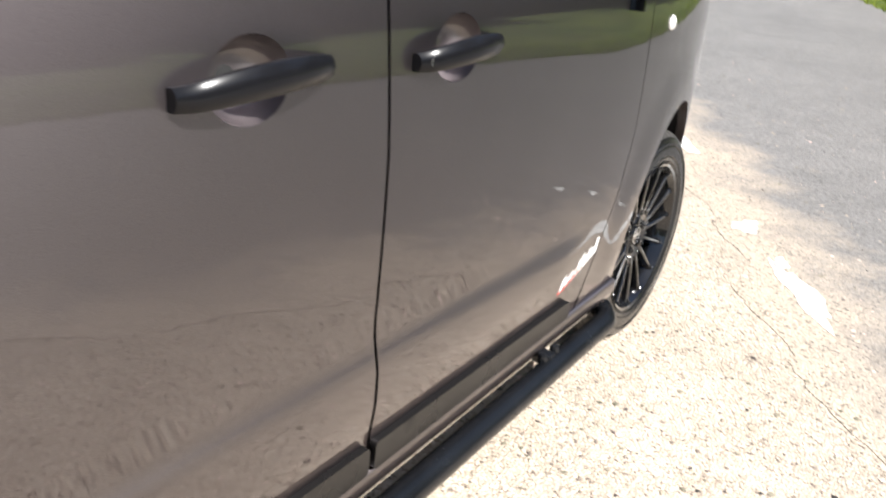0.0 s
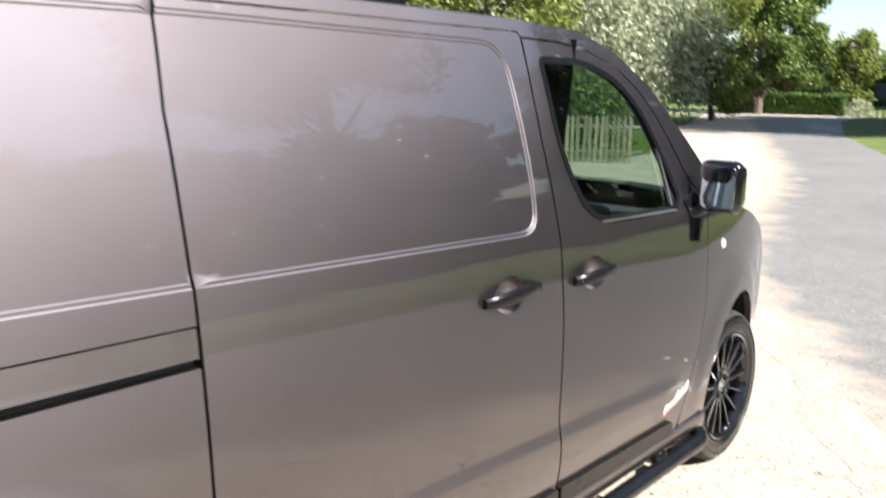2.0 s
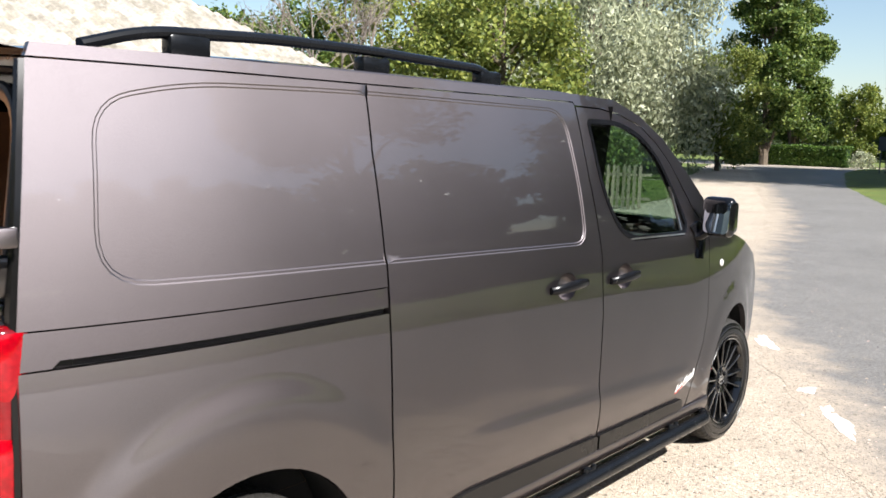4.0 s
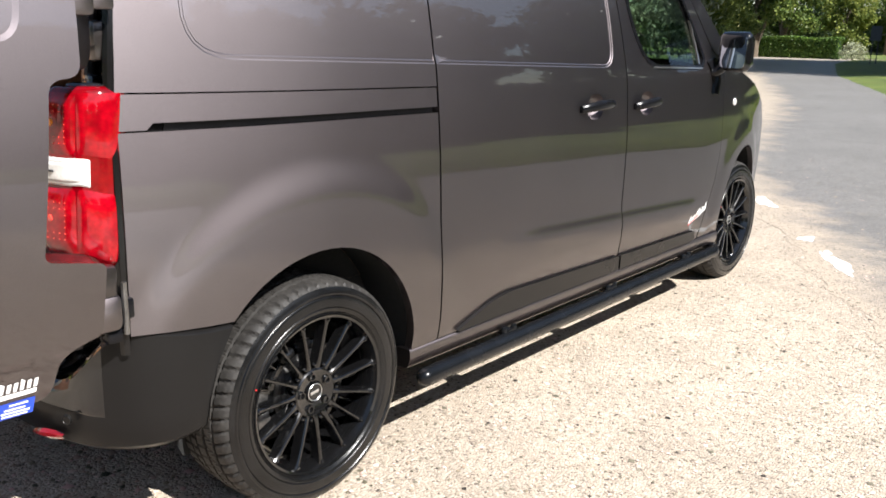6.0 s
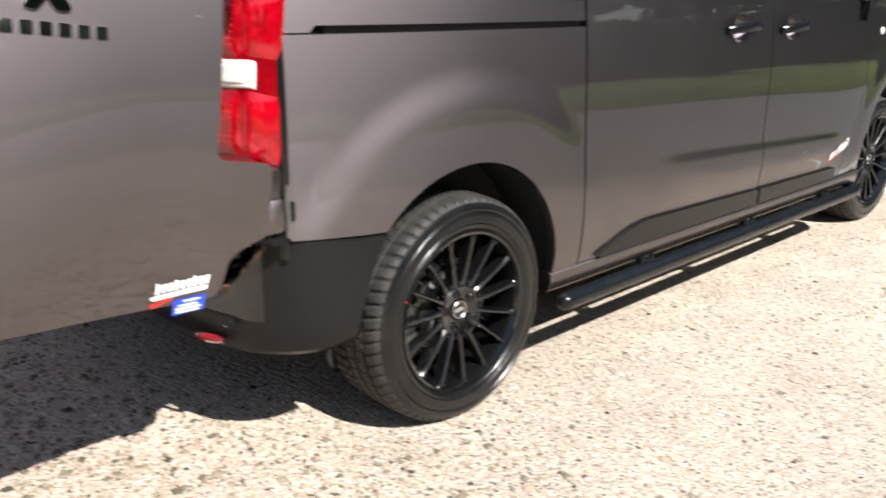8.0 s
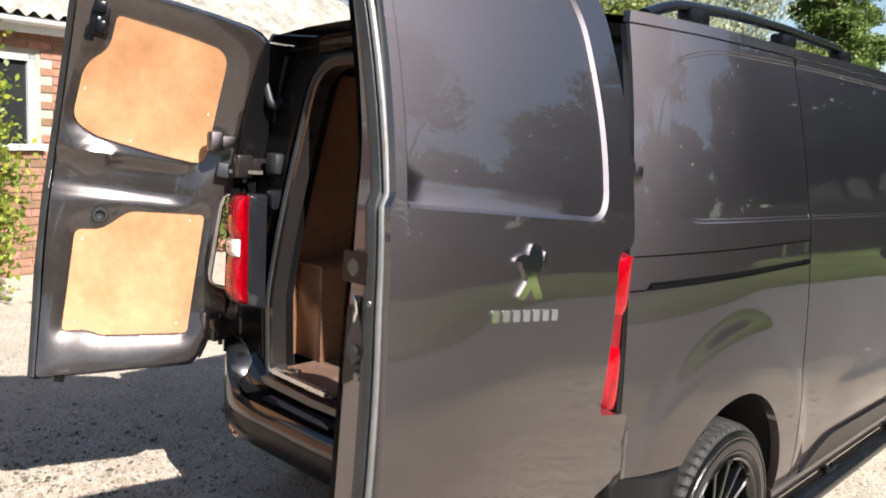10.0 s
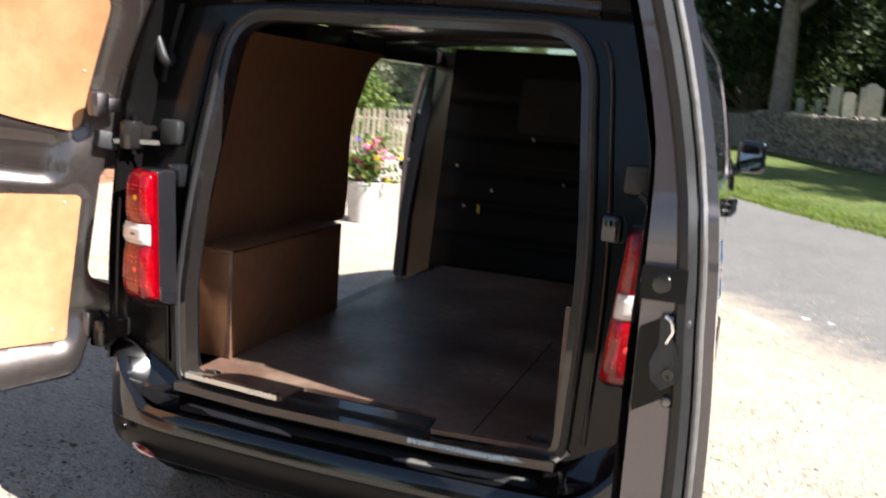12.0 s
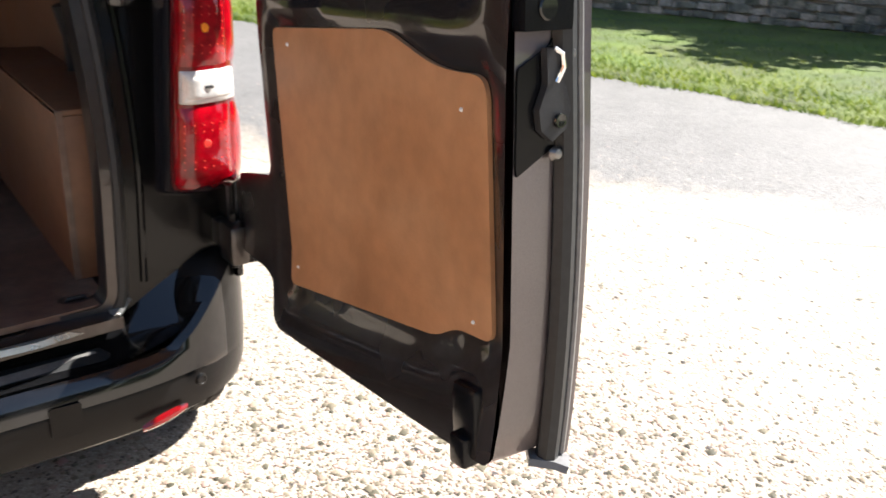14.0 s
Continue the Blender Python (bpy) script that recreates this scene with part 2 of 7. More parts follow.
def bend(points, r=0.05, n=6, closed=False):
    """Rounds the corners of a polyline of 2D or 3D points. A point may carry its own radius as (point, r)."""
    pts = [(Vector(p[0]), p[1]) if isinstance(p[0], (tuple, Vector)) else (Vector(p), r) for p in points]
    out, k = [], len(pts)
    for i, (p, rad) in enumerate(pts):
        if not closed and i in (0, k - 1):
            out.append(p)
            continue
        a, b = pts[i - 1][0] - p, pts[(i + 1) % k][0] - p
        d = min(rad, a.length * 0.48, b.length * 0.48)
        a, b = p + a.normalized() * d, p + b.normalized() * d
        for s in range(n + 1):
            t = s / n
            out.append(a * (1 - t) ** 2 + p * 2 * t * (1 - t) + b * t * t)
    return [tuple(v) for v in out]


def dense(poly, step, closed=True):
    out = []
    k = len(poly)
    for i in range(k if closed else k - 1):
        a, b = np.array(poly[i]), np.array(poly[(i + 1) % k])
        m = max(1, int(np.ceil(np.linalg.norm(b - a) / step)))
        out += [tuple(a + (b - a) * j / m) for j in range(m)]
    if not closed:
        out.append(tuple(poly[-1]))
    return out


def inside(poly, p):
    """Which of the 2D points p lie in the polygon."""
    p = np.asarray(p, float)
    q = np.asarray(poly, float)
    hit = np.zeros(len(p), bool)
    for (ax, ay), (bx, by) in zip(q, np.roll(q, -1, 0)):
        if ay == by:
            continue
        cross = (ay > p[:, 1]) != (by > p[:, 1])
        hit ^= cross & (p[:, 0] < (bx - ax) * (p[:, 1] - ay) / (by - ay) + ax)
    return hit


def away(poly, p, closed=True):
    """The distance of 2D points from a polyline."""
    p, q = np.asarray(p, float), np.asarray(poly, float)
    best = np.full(len(p), 9e9)
    for i in range(len(q) if closed else len(q) - 1):
        a, b = q[i], q[(i + 1) % len(q)]
        d = b - a
        t = np.clip(((p - a) @ d) / max(d @ d, 1e-12), 0, 1)
        best = np.minimum(best, np.hypot(*(p - a - t[:, None] * d).T))
    return best


def inset(poly, w):
    """The polygon with its outline moved inwards by w."""
    q = np.asarray(poly, float)
    area = np.sum(q[:, 0] * np.roll(q[:, 1], -1) - np.roll(q[:, 0], -1) * q[:, 1])
    d1, d2 = q - np.roll(q, 1, 0), np.roll(q, -1, 0) - q
    t = d1 / np.linalg.norm(d1, axis=1)[:, None] + d2 / np.linalg.norm(d2, axis=1)[:, None]
    t /= np.maximum(np.linalg.norm(t, axis=1), 1e-9)[:, None]
    nrm = np.stack([-t[:, 1], t[:, 0]], 1) * np.sign(area)
    return [tuple(v) for v in q + nrm * w]


def patch(outline, fn, step=0.04, holes=(), lines=(), rim=0.02, depth=None):
    """A sheet over a 2D outline, carried into space by fn(a, b, d), with turned-in edges of depth rim. depth: a function of points giving d."""
    outline = dense(outline, step)
    rings = [outline] + [dense(h, step) for h in holes]
    pts, edges = [], []
    for r in rings:
        n = len(pts)
        pts += r
        edges += [(n + i, n + (i + 1) % len(r)) for i in range(len(r))]
    for l in lines:
        l = [p for p, ok in zip(dense(l, step, False), inside(outline, dense(l, step, False))) if ok]
        n = len(pts)
        pts += l
        edges += [(n + i, n + i + 1) for i in range(len(l) - 1) if np.hypot(*(np.subtract(l[i], l[i + 1]))) < step * 1.6]
    q = np.array(outline)
    lo, hi = q.min(0), q.max(0)
    gx, gy = np.meshgrid(np.arange(lo[0], hi[0], step), np.arange(lo[1], hi[1], step))
    grid = np.stack([gx.ravel(), gy.ravel()], 1)
    ok = inside(outline, grid)
    for r in rings:
        ok &= away(r, grid) > step * 0.45
    for h in rings[1:]:
        ok &= ~inside(h, grid)
    for l in lines:
        ok &= away(l, grid, False) > step * 0.4
    pts += [tuple(p) for p in grid[ok]]
    vs, _, fs, *_ = delaunay_2d_cdt([Vector(p) for p in pts], edges, [], 0, 1e-6)
    vs = np.array([v[:] for v in vs])
    fs = [f for f in fs if len(f) == 3]
    mid = np.array([vs[list(f)].mean(0) for f in fs])
    keep = inside(outline, mid)
    for h in rings[1:]:
        keep &= ~inside(h, mid)
    fs = [f for f, k in zip(fs, keep) if k]
    d = depth(vs) if depth else np.zeros(len(vs))
    verts = [tuple(fn(a, b, c)) for (a, b), c in zip(vs, d)]
    count = {}
    for f in fs:
        for i in range(3):
            e = (f[i], f[(i + 1) % 3])
            count[tuple(sorted(e))] = None if tuple(sorted(e)) in count else e
    faces, low = [tuple(f) for f in fs], {}
    if rim:
        for e in count.values():
            if e:
                for i in e:
                    if i not in low:
                        low[i] = len(verts)
                        verts.append(tuple(fn(vs[i][0], vs[i][1], d[i] + rim)))
                faces.append((e[1], e[0], low[e[0]], low[e[1]]))
    return verts, faces


def smooth(a, b, x):
    t = np.clip((np.asarray(x, float) - a) / (b - a), 0, 1)
    return t * t * (3 - 2 * t)


def revolve(profile, n, axis_pose, flat=None):
    """A profile of (radius, along) turned about the pose's x axis."""
    verts, faces, k = [], [], len(profile)
    for i in range(n):
        a = 2 * math.pi * i / n
        for j, (r, u) in enumerate(profile):
            rr = r + (flat(i, j) if flat else 0.0)
            verts.append(axis_pose @ Vector((u, rr * math.cos(a), rr * math.sin(a))))
    for i in range(n):
        for j in range(k - 1):
            a, b = i * k + j, ((i + 1) % n) * k + j
            faces.append((a, a + 1, b + 1, b))
    return verts, faces


# ---- the van: rear axle at y = 0, nose towards +y, right-hand side at +x ----
van = tagged(new("van"), "dark metallic grey panel van, rear doors open, on gravel", "van")
PZ = np.polyfit([0.30, 0.36, 0.45, 0.6, 0.8, 1.0, 1.13, 1.28, 1.40, 1.55, 1.70, 1.78, 1.84],
                [0.930, 0.940, 0.949, 0.954, 0.957, 0.957, 0.952, 0.937, 0.920, 0.893, 0.860, 0.838, 0.815], 5)
HUB_R, HUB_F = (-0.006, 0.334), (3.236, 0.352)
ARCH_R, ARCH_F = (0.010, 0.385, 0.388), (3.250, 0.400, 0.390)


def ledge_z(y):
    """Height of the ledge pressed into the lower doors."""
    return 0.650 - 0.048 * (y - 1.0)


def body_x(y, z):
    """Half the van's width at a height and a place along it."""
    x = float(np.polyval(PZ, z))
    x -= 0.060 * max(0.0, (0.1 - y) / 0.65) ** 2
    if y > 2.55:
        x -= 0.120 * (min(y, 3.7) - 2.55) ** 2 + 0.276 * max(0.0, y - 3.7)
    if z > 1.2 and y > 1.7:
        x -= 0.10 * (z - 1.2) * (y - 1.7)
    if 0.42 < z < 0.70 and 0.8 < y < 2.66:
        mid = ledge_z(y)
        x += 0.0085 * float(smooth(mid + 0.024, mid - 0.024, z) * smooth(0.82, 1.15, y) * smooth(2.64, 2.44, y) * smooth(0.43, 0.53, z))
    for (cy, cz, r), r1 in ((ARCH_R, 0.655), (ARCH_F, 0.56)):
        far = math.hypot(y - cy, z - cz)
        if far < r1 + 0.05 and z > 0.33:
            x += 0.0105 * float(smooth(r1, r1 - 0.12, far)) * float(smooth(0.30, 0.45, z))
    return x


def side(sgn):
    return lambda y, z, d=0.0: (sgn * (body_x(y, z) - d), y, z)


def arc(cy, cz, r, a0, a1, n=24):
    return [(cy + r * math.cos(radians(a0 + (a1 - a0) * i / n)), cz + r * math.sin(radians(a0 + (a1 - a0) * i / n))) for i in range(n + 1)]


REAR_EDGE = [(-0.467, 1.802), (-0.500, 1.60), (-0.545, 1.26), (-0.552, 1.10), (-0.555, 0.90), (-0.560, 0.65)]
SEAM_REAR = [(0.506, 1.802), (0.490, 1.60), (0.494, 1.43), (0.500, 1.275), (0.505, 1.11), (0.517, 0.75), (0.529, 0.362)]
SEAM_MID = [(1.647, 1.790), (1.655, 1.62), (1.668, 1.50), (1.700, 1.34), (1.728, 1.20), (1.742, 0.95), (1.738, 0.68), (1.766, 0.36)]


def near(line, dy):
    return [(y + dy, z) for y, z in line]


def at_z(line, z):
    l = sorted(line, key=lambda p: p[1])
    return float(np.interp(z, [p[1] for p in l], [p[0] for p in l]))


# the pressed field of the upper side, from the rear quarter over the sliding door
FIELD = bend([((-0.385, 1.297), 0.14), ((0.49, 1.275), 0.01), ((1.618, 1.245), 0.08), ((1.603, 1.43), 0.05), ((1.555, 1.774), 0.10), ((0.45, 1.786), 0.4), ((-0.10, 1.775), 0.2), ((-0.345, 1.722), 0.10)], closed=True)
FIELD = [tuple(p) for p in FIELD]
FIELD_IN = inset(FIELD, 0.009)


def field_depth(p):
    d = away(FIELD, p) * np.where(inside(FIELD, p), 1, -1)
    return 0.0028 * smooth(0.0, 0.0035, d) + 0.0034 * smooth(0.0095, 0.0130, d)


FIELD_LINES = [(inset(FIELD, q) if q else FIELD) + [(inset(FIELD, q) if q else FIELD)[0]] for q in (-0.010, 0, 0.0018, 0.0035, 0.0095, 0.0112, 0.0130, 0.024)]
LEDGE_LINES = [[(y, ledge_z(y) + q) for y in np.linspace(0.80, 2.66, 40)] for q in (-0.075, -0.045, -0.026, -0.013, 0.0, 0.013, 0.026)]
RAIL_TOP = lambda y: 1.214 - 0.014 * y
RAIL_LOW = lambda y: 1.1325 - 0.004 * y


def quarter(sgn, rail=True):
    s = side(sgn)
    upper = [(at_z(REAR_EDGE, RAIL_TOP(-0.55)), RAIL_TOP(-0.55))] + [(at_z(REAR_EDGE, z), z) for z in (1.35, 1.5, 1.65, 1.802)]
    upper += [(y - 0.003, z) for y, z in SEAM_REAR[:4]] + [(0.499, RAIL_TOP(0.49))]
    body = part("quarter_panel", patch(upper, s, 0.035, lines=FIELD_LINES, depth=field_depth), "paint", van)
    lower = [(-0.556, 0.646), (-0.549, RAIL_LOW(-0.55) - 0.004), (0.501, RAIL_LOW(0.49) - 0.004), (0.515, 0.70), (0.526, 0.362), (0.402, 0.352)]
    lower += arc(*ARCH_R, -2, 141) + [(-0.36, 0.632)]
    part("quarter_panel_lower", patch(lower, s, 0.03, rim=0.03, lines=[arc(ARCH_R[0], ARCH_R[1], r, -8, 150, 60) for r in (0.670, 0.655, 0.640, 0.625, 0.610, 0.595, 0.578, 0.560, 0.540, 0.520)]), "paint", van)
    strip = [(-0.549, RAIL_LOW(-0.55)), (-0.482, RAIL_LOW(-0.48)), (-0.465, RAIL_LOW(-0.47) + 0.016), (0.500, RAIL_LOW(0.49) + 0.014), (0.498, RAIL_TOP(0.49) - 0.004), (-0.547, RAIL_TOP(-0.55) - 0.004)]
    part("rail_cover", patch(strip, lambda y, z, d=0: s(y, z, d + 0.001), 0.03), "paint", van)
    slot = [(-0.50, 1.118), (0.50, 1.115), (0.50, 1.165), (-0.50, 1.165)]
    part("slide_rail", patch(slot, lambda y, z, d=0: s(y, z, d + 0.022), 0.05, rim=0.01), "under", van)


def sliding_door(sgn, shift=(0.0, 0.0), label=""):
    s0 = side(sgn)
    s = lambda y, z, d=0.0: tuple(np.add(s0(y, z, d), (sgn * shift[0], shift[1], 0)))
    out = near(SEAM_REAR, 0.004) + [(1.761, 0.358)] + [(y - 0.004, z) for y, z in reversed(SEAM_MID[:-1])] + [(1.636, 1.802)]
    door = part("sliding_door", patch(out, s, 0.035, lines=FIELD_LINES + LEDGE_LINES + dish_lines(1.470, 1.096), depth=lambda p: field_depth(p) + dish(p, 1.470, 1.096), rim=0.035), "paint", van, label)
    clad = bend([(0.625, 0.368), ((0.860, 0.449), 0.10), (1.748, 0.428), (1.756, 0.362), (0.64, 0.362)], 0.012, closed=True)
    part("side_moulding", patch(clad, lambda y, z, d=0: s(y, z, d - 0.014), 0.03, rim=0.016), "bumper", door, "dark grey textured side moulding")
    handle(door, s, 1.350, 1.600, 1.096, False)
    return door


def dish_lines(cy, z):
    return [[(cy + r * math.cos(a), z + 0.80 * r * math.sin(a)) for a in np.linspace(0, 2 * math.pi, 33)] for r in (0.0665, 0.064, 0.060, 0.054, 0.044, 0.028)]


def dish(p, cy, z):
    r = np.hypot(p[:, 0] - cy, (p[:, 1] - z) / 0.80)
    return 0.046 * np.sqrt(np.clip(1 - (r / 0.0655) ** 3, 0, 1))


def handle(door, s, y0, y1, z, key):
    """A bow handle over the dish pressed into the door."""
    path, n = [], 16
    for i in range(n + 1):
        t = i / n
        path.append(Vector(s(y0 + (y1 - y0) * t, z + 0.010 * math.sin(math.pi * t) - 0.004 + 0.010 * t, -0.006 - 0.034 * math.sin(math.pi * t) ** 0.6)))
    verts, faces = [], []
    sec = ring(1.0, 10)
    for i, p in enumerate(path):
        t = i / n
        h = 0.0205 * (0.45 + 0.55 * math.sin(math.pi * min(1, max(0.0, t * 0.92 + 0.06))) ** 0.5)
        verts += [p + Vector((u * 0.011, 0, v * h)) for u, v in sec]
    for i in range(n):
        for j in range(10):
            faces.append((i * 10 + j, (i + 1) * 10 + j, (i + 1) * 10 + (j + 1) % 10, i * 10 + (j + 1) % 10))
    faces += [tuple(range(10)), tuple(reversed(range(n * 10, n * 10 + 10)))]
    part("handle", (verts, faces), "handle", door, "black door handle")
    if key:
        c = Vector(s(y0 + 0.020, z - 0.001, -0.024))
        sg = 1 if c.x > 0 else -1
        part("lock_barrel", revolve([(0, 0.0), (0.009, 0.0), (0.009, -0.012)], 14, Matrix.Translation(c + Vector((sg * 0.004, 0, 0))) @ pose(0, 0, 0, 0, 0, 0 if sg > 0 else 180)), "steel", door, "round steel lock barrel")


WINDOW = bend([((1.716, 1.738), 0.03), ((1.99, 1.738), 0.10), ((2.185, 1.682), 0.08), ((2.310, 1.590), 0.06), ((2.405, 1.452), 0.06), ((2.520, 1.272), 0.03), ((2.480, 1.228), 0.03), ((1.985, 1.238), 0.06), ((1.875, 1.285), 0.06), ((1.790, 1.400), 0.06), ((1.742, 1.520), 0.10)], closed=True)


def front_door(sgn):
    skin_at = side(sgn)
    # the left-hand opening reaches further forward, so that door's rear part is shorter
    s = skin_at if sgn > 0 else lambda y, z, d=0.0: skin_at(2.25 - (2.25 - y) * 0.38 if y < 2.25 else y, z, d)
    out = [(1.652, 1.786)] + [(y + 0.003, z) for y, z in SEAM_MID[1:-1]] + [(1.770, 0.358), (2.600, 0.356), (2.632, 0.42), (2.672, 0.52), (2.742, 0.66), (2.775, 0.80), (2.772, 0.95), (2.758, 1.18)]
    out += [(2.708, 1.262), (2.605, 1.332), (2.430, 1.556), (2.330, 1.645), (2.200, 1.720), (2.02, 1.766), (1.85, 1.784)]
    door = part("front_door", patch(out, s, 0.035, holes=[WINDOW], rim=0.03, lines=LEDGE_LINES + dish_lines(1.912, 1.090), depth=lambda p: dish(p, 1.912, 1.090)), "paint", van)
    part("window_seal", patch(inset(WINDOW, -0.005), lambda y, z, d=0: s(y, z, d - 0.003), 0.03, holes=[inset(WINDOW, 0.016)], rim=0.016), "handle", door, "black rubber window seal")
    pane = part("side_window", patch(inset(WINDOW, 0.012), lambda y, z, d=0: s(y, z, d + 0.013), 0.05, rim=0), "glass", door, "clear tinted door window")
    pane.visible_shadow = False
    strip = bend([(1.965, 1.240), (2.475, 1.228), (2.478, 1.235), (1.965, 1.247)], 0.003, closed=True)
    part("waist_strip", patch(strip, lambda y, z, d=0: s(y, z, d - 0.006), 0.03, rim=0.012), "steel", door)
    part("quarter_light", patch([(2.462, 1.250), (2.508, 1.262), (2.410, 1.425), (2.330, 1.545), (2.330, 1.520), (2.388, 1.490)], lambda y, z, d=0: s(y, z, d + 0.009), 0.04, rim=0), "black_gloss", door)
    part("pillar_trim", patch([(2.446, 1.250), (2.460, 1.250), (2.386, 1.490), (2.374, 1.490)], lambda y, z, d=0: s(y, z, d - 0.001), 0.03, rim=0.01), "steel", door)
    clad = bend([(1.764, 0.428), (2.535, 0.416), (2.550, 0.362), (1.772, 0.362)], 0.012, closed=True)
    part("side_moulding", patch(clad, lambda y, z, d=0: s(y, z, d - 0.014), 0.03, rim=0.016), "bumper", door, "dark grey textured side moulding")
    handle(door, s, 1.788, 2.018, 1.086, True)
    # mirror
    cx, cy, cz = sgn * 1.045, 2.640, 1.312
    bm = bmesh.new()
    bmesh.ops.create_cube(bm, size=1.0)
    for v in bm.verts:
        v.co = Vector((v.co.x * 0.165, v.co.y * 0.105, v.co.z * 0.190))
    bmesh.ops.bevel(bm, geom=bm.edges[:], offset=0.040, segments=4, profile=0.6, affect="EDGES")
    for v in bm.verts:
        if v.co.y > 0:
            v.co.x *= 0.86
            v.co.z *= 0.84
        v.co = pose(cx, cy, cz, 0, 0, -sgn * 8) @ v.co
    shell = part("door_mirror", bm, "rim", door, "gloss black door mirror")
    gl = bend([(-0.066, -0.078), (0.066, -0.078), (0.066, 0.078), (-0.066, 0.078)], 0.03, closed=True)
    face = pose(cx, cy - 0.0545, cz, -5, 0, -sgn * 8)
    part("mirror_glass", patch(gl, lambda a, b, d=0: face @ Vector((a, d, b)), 0.05, rim=0.004), "mirror", door, "clear mirror glass")
    arm = [(sgn * 0.905, 2.60, 1.225), (sgn * 0.945, 2.612, 1.205), (sgn * 0.985, 2.63, 1.24), (sgn * 1.02, 2.645, 1.27)]
    part("mirror_arm", sweep(bend(arm, 0.05), ring(0.032, 12, 0.8)), "handle", door)
    part("mirror_foot", sweep([(sgn * 0.90, 2.66, 1.255), (sgn * 0.945, 2.645, 1.19), (sgn * 0.952, 2.635, 1.10)], ring(0.036, 12, 0.5), up=(1, 0, 0)), "handle", door)
    part("mirror_sail", patch(bend([(2.535, 1.262), (2.640, 1.285), (2.690, 1.245), (2.690, 1.150), (2.655, 1.105), (2.615, 1.125), (2.590, 1.210)], 0.02, closed=True), lambda y, z, d=0: s(y, z, d - 0.010), 0.03, rim=0.014), "handle", door)
    return door


def fender(sgn):
    s = side(sgn)
    a = arc(*ARCH_F, 0, 180)
    out = [(2.763, 1.196), (2.776, 0.95), (2.779, 0.80), (2.746, 0.655), (2.676, 0.515), (2.640, 0.42), (2.620, 0.36), (2.88, 0.36)] + list(reversed(a))
    out += [(3.68, 0.36), (3.98, 0.40), (4.02, 0.62), (3.98, 0.86), (3.80, 1.00), (3.40, 1.125), (3.05, 1.205), (2.90, 1.235), (2.80, 1.245)]
    f = part("front_wing", patch(out, s, 0.035, rim=0.03), "paint", van)
    c = Vector(s(2.945, 1.048, -0.002))
    part("side_repeater", revolve([(0.0, 0.007), (0.012, 0.006), (0.018, 0.002), (0.021, -0.003)], 16, Matrix.Translation(c) @ pose(0, 0, 0, 0, 0, 0 if sgn > 0 else 180)), "clear", f, "round clear side indicator")


def cant_rail(sgn):
    s = side(sgn)
    out = [(-0.465, 1.807), (1.638, 1.807), (1.648, 1.793), (1.85, 1.790), (2.022, 1.772), (2.204, 1.726), (2.335, 1.651), (2.434, 1.562), (2.612, 1.338), (2.712, 1.266), (2.80, 1.250), (2.93, 1.240)]
    out += [(2.80, 1.345), (2.62, 1.500), (2.42, 1.665), (2.22, 1.770), (2.00, 1.830), (1.70, 1.838), (-0.452, 1.838)]
    part("cant_rail", patch(out, s, 0.035, rim=0.02), "paint", van)


for sgn in (1, -1):
    quarter(sgn)
    fender(sgn)
    front_door(sgn)
    cant_rail(sgn)
sliding_door(1, (0, 0), "closed sliding side door")
sliding_door(-1, (0.075, -0.86), "open sliding side door pushed back along the flank")


# roof and nose
def roof_z(x, y):
    z = 1.842 + 0.048 * (1 - (abs(x) / 0.82) ** 2.4)
    z -= 0.020 * float(smooth(0.3, -0.55, y))
    return z - 0.10 * max(0.0, (y - 1.55) / 0.6) ** 2


def grid_sheet(rows):
    n, k = len(rows), len(rows[0])
    return [p for r in rows for p in r], [(i * k + j, i * k + j + 1, (i + 1) * k + j + 1, (i + 1) * k + j) for i in range(n - 1) for j in range(k - 1)]


rows = []
for y in np.linspace(-0.47, 1.98, 40):
    w = body_x(y, 1.838) - 0.004
    rows.append([(w * u, y, roof_z(w * u * 0.82 / w, y) if abs(u) < 0.985 else 1.822 - 0.10 * max(0.0, (y - 1.55) / 0.6) ** 2) for u in np.concatenate([[-1], np.linspace(-0.97, 0.97, 24), [1]])])
part("roof", grid_sheet(rows), "paint", van)
for sgn in (1, -1):
    bar = [(sgn * 0.735, -0.32, 1.846), (sgn * 0.735, -0.16, 1.893), (sgn * 0.735, 0.20, 1.912), (sgn * 0.735, 0.6, 1.915), (sgn * 0.735, 1.16, 1.900), (sgn * 0.735, 1.26, 1.852)]
    rail = part("roof_rail", sweep(bend(bar, 0.10), ring(0.020, 10, 0.8)), "black_tube", van, "black roof rail")
    for y in (-0.04, 0.62, 1.20):
        part("rail_foot", box(sgn * 0.735 - 0.026, sgn * 0.735 + 0.026, y - 0.06, y + 0.06, 1.835, 1.895, 0.012), "black_tube", rail)
rows = []
for t in np.linspace(0, 1, 18):
    y = 1.975 + (3.02 - 1.975) * t
    z = 1.80 - 0.60 * t ** 1.18
    w = body_x(min(y, 2.9), z) - 0.06 + 0.02 * t
    rows.append([(w * u, y - 0.10 * (1 - u * u) * 0 + 0.14 * (1 - u * u) * t, z + 0.04 * (1 - u * u) * (1 - t)) for u in np.linspace(-1, 1, 18)])
screen = part("windscreen", grid_sheet(rows), "glass", van)
screen.visible_shadow = False
rows = []
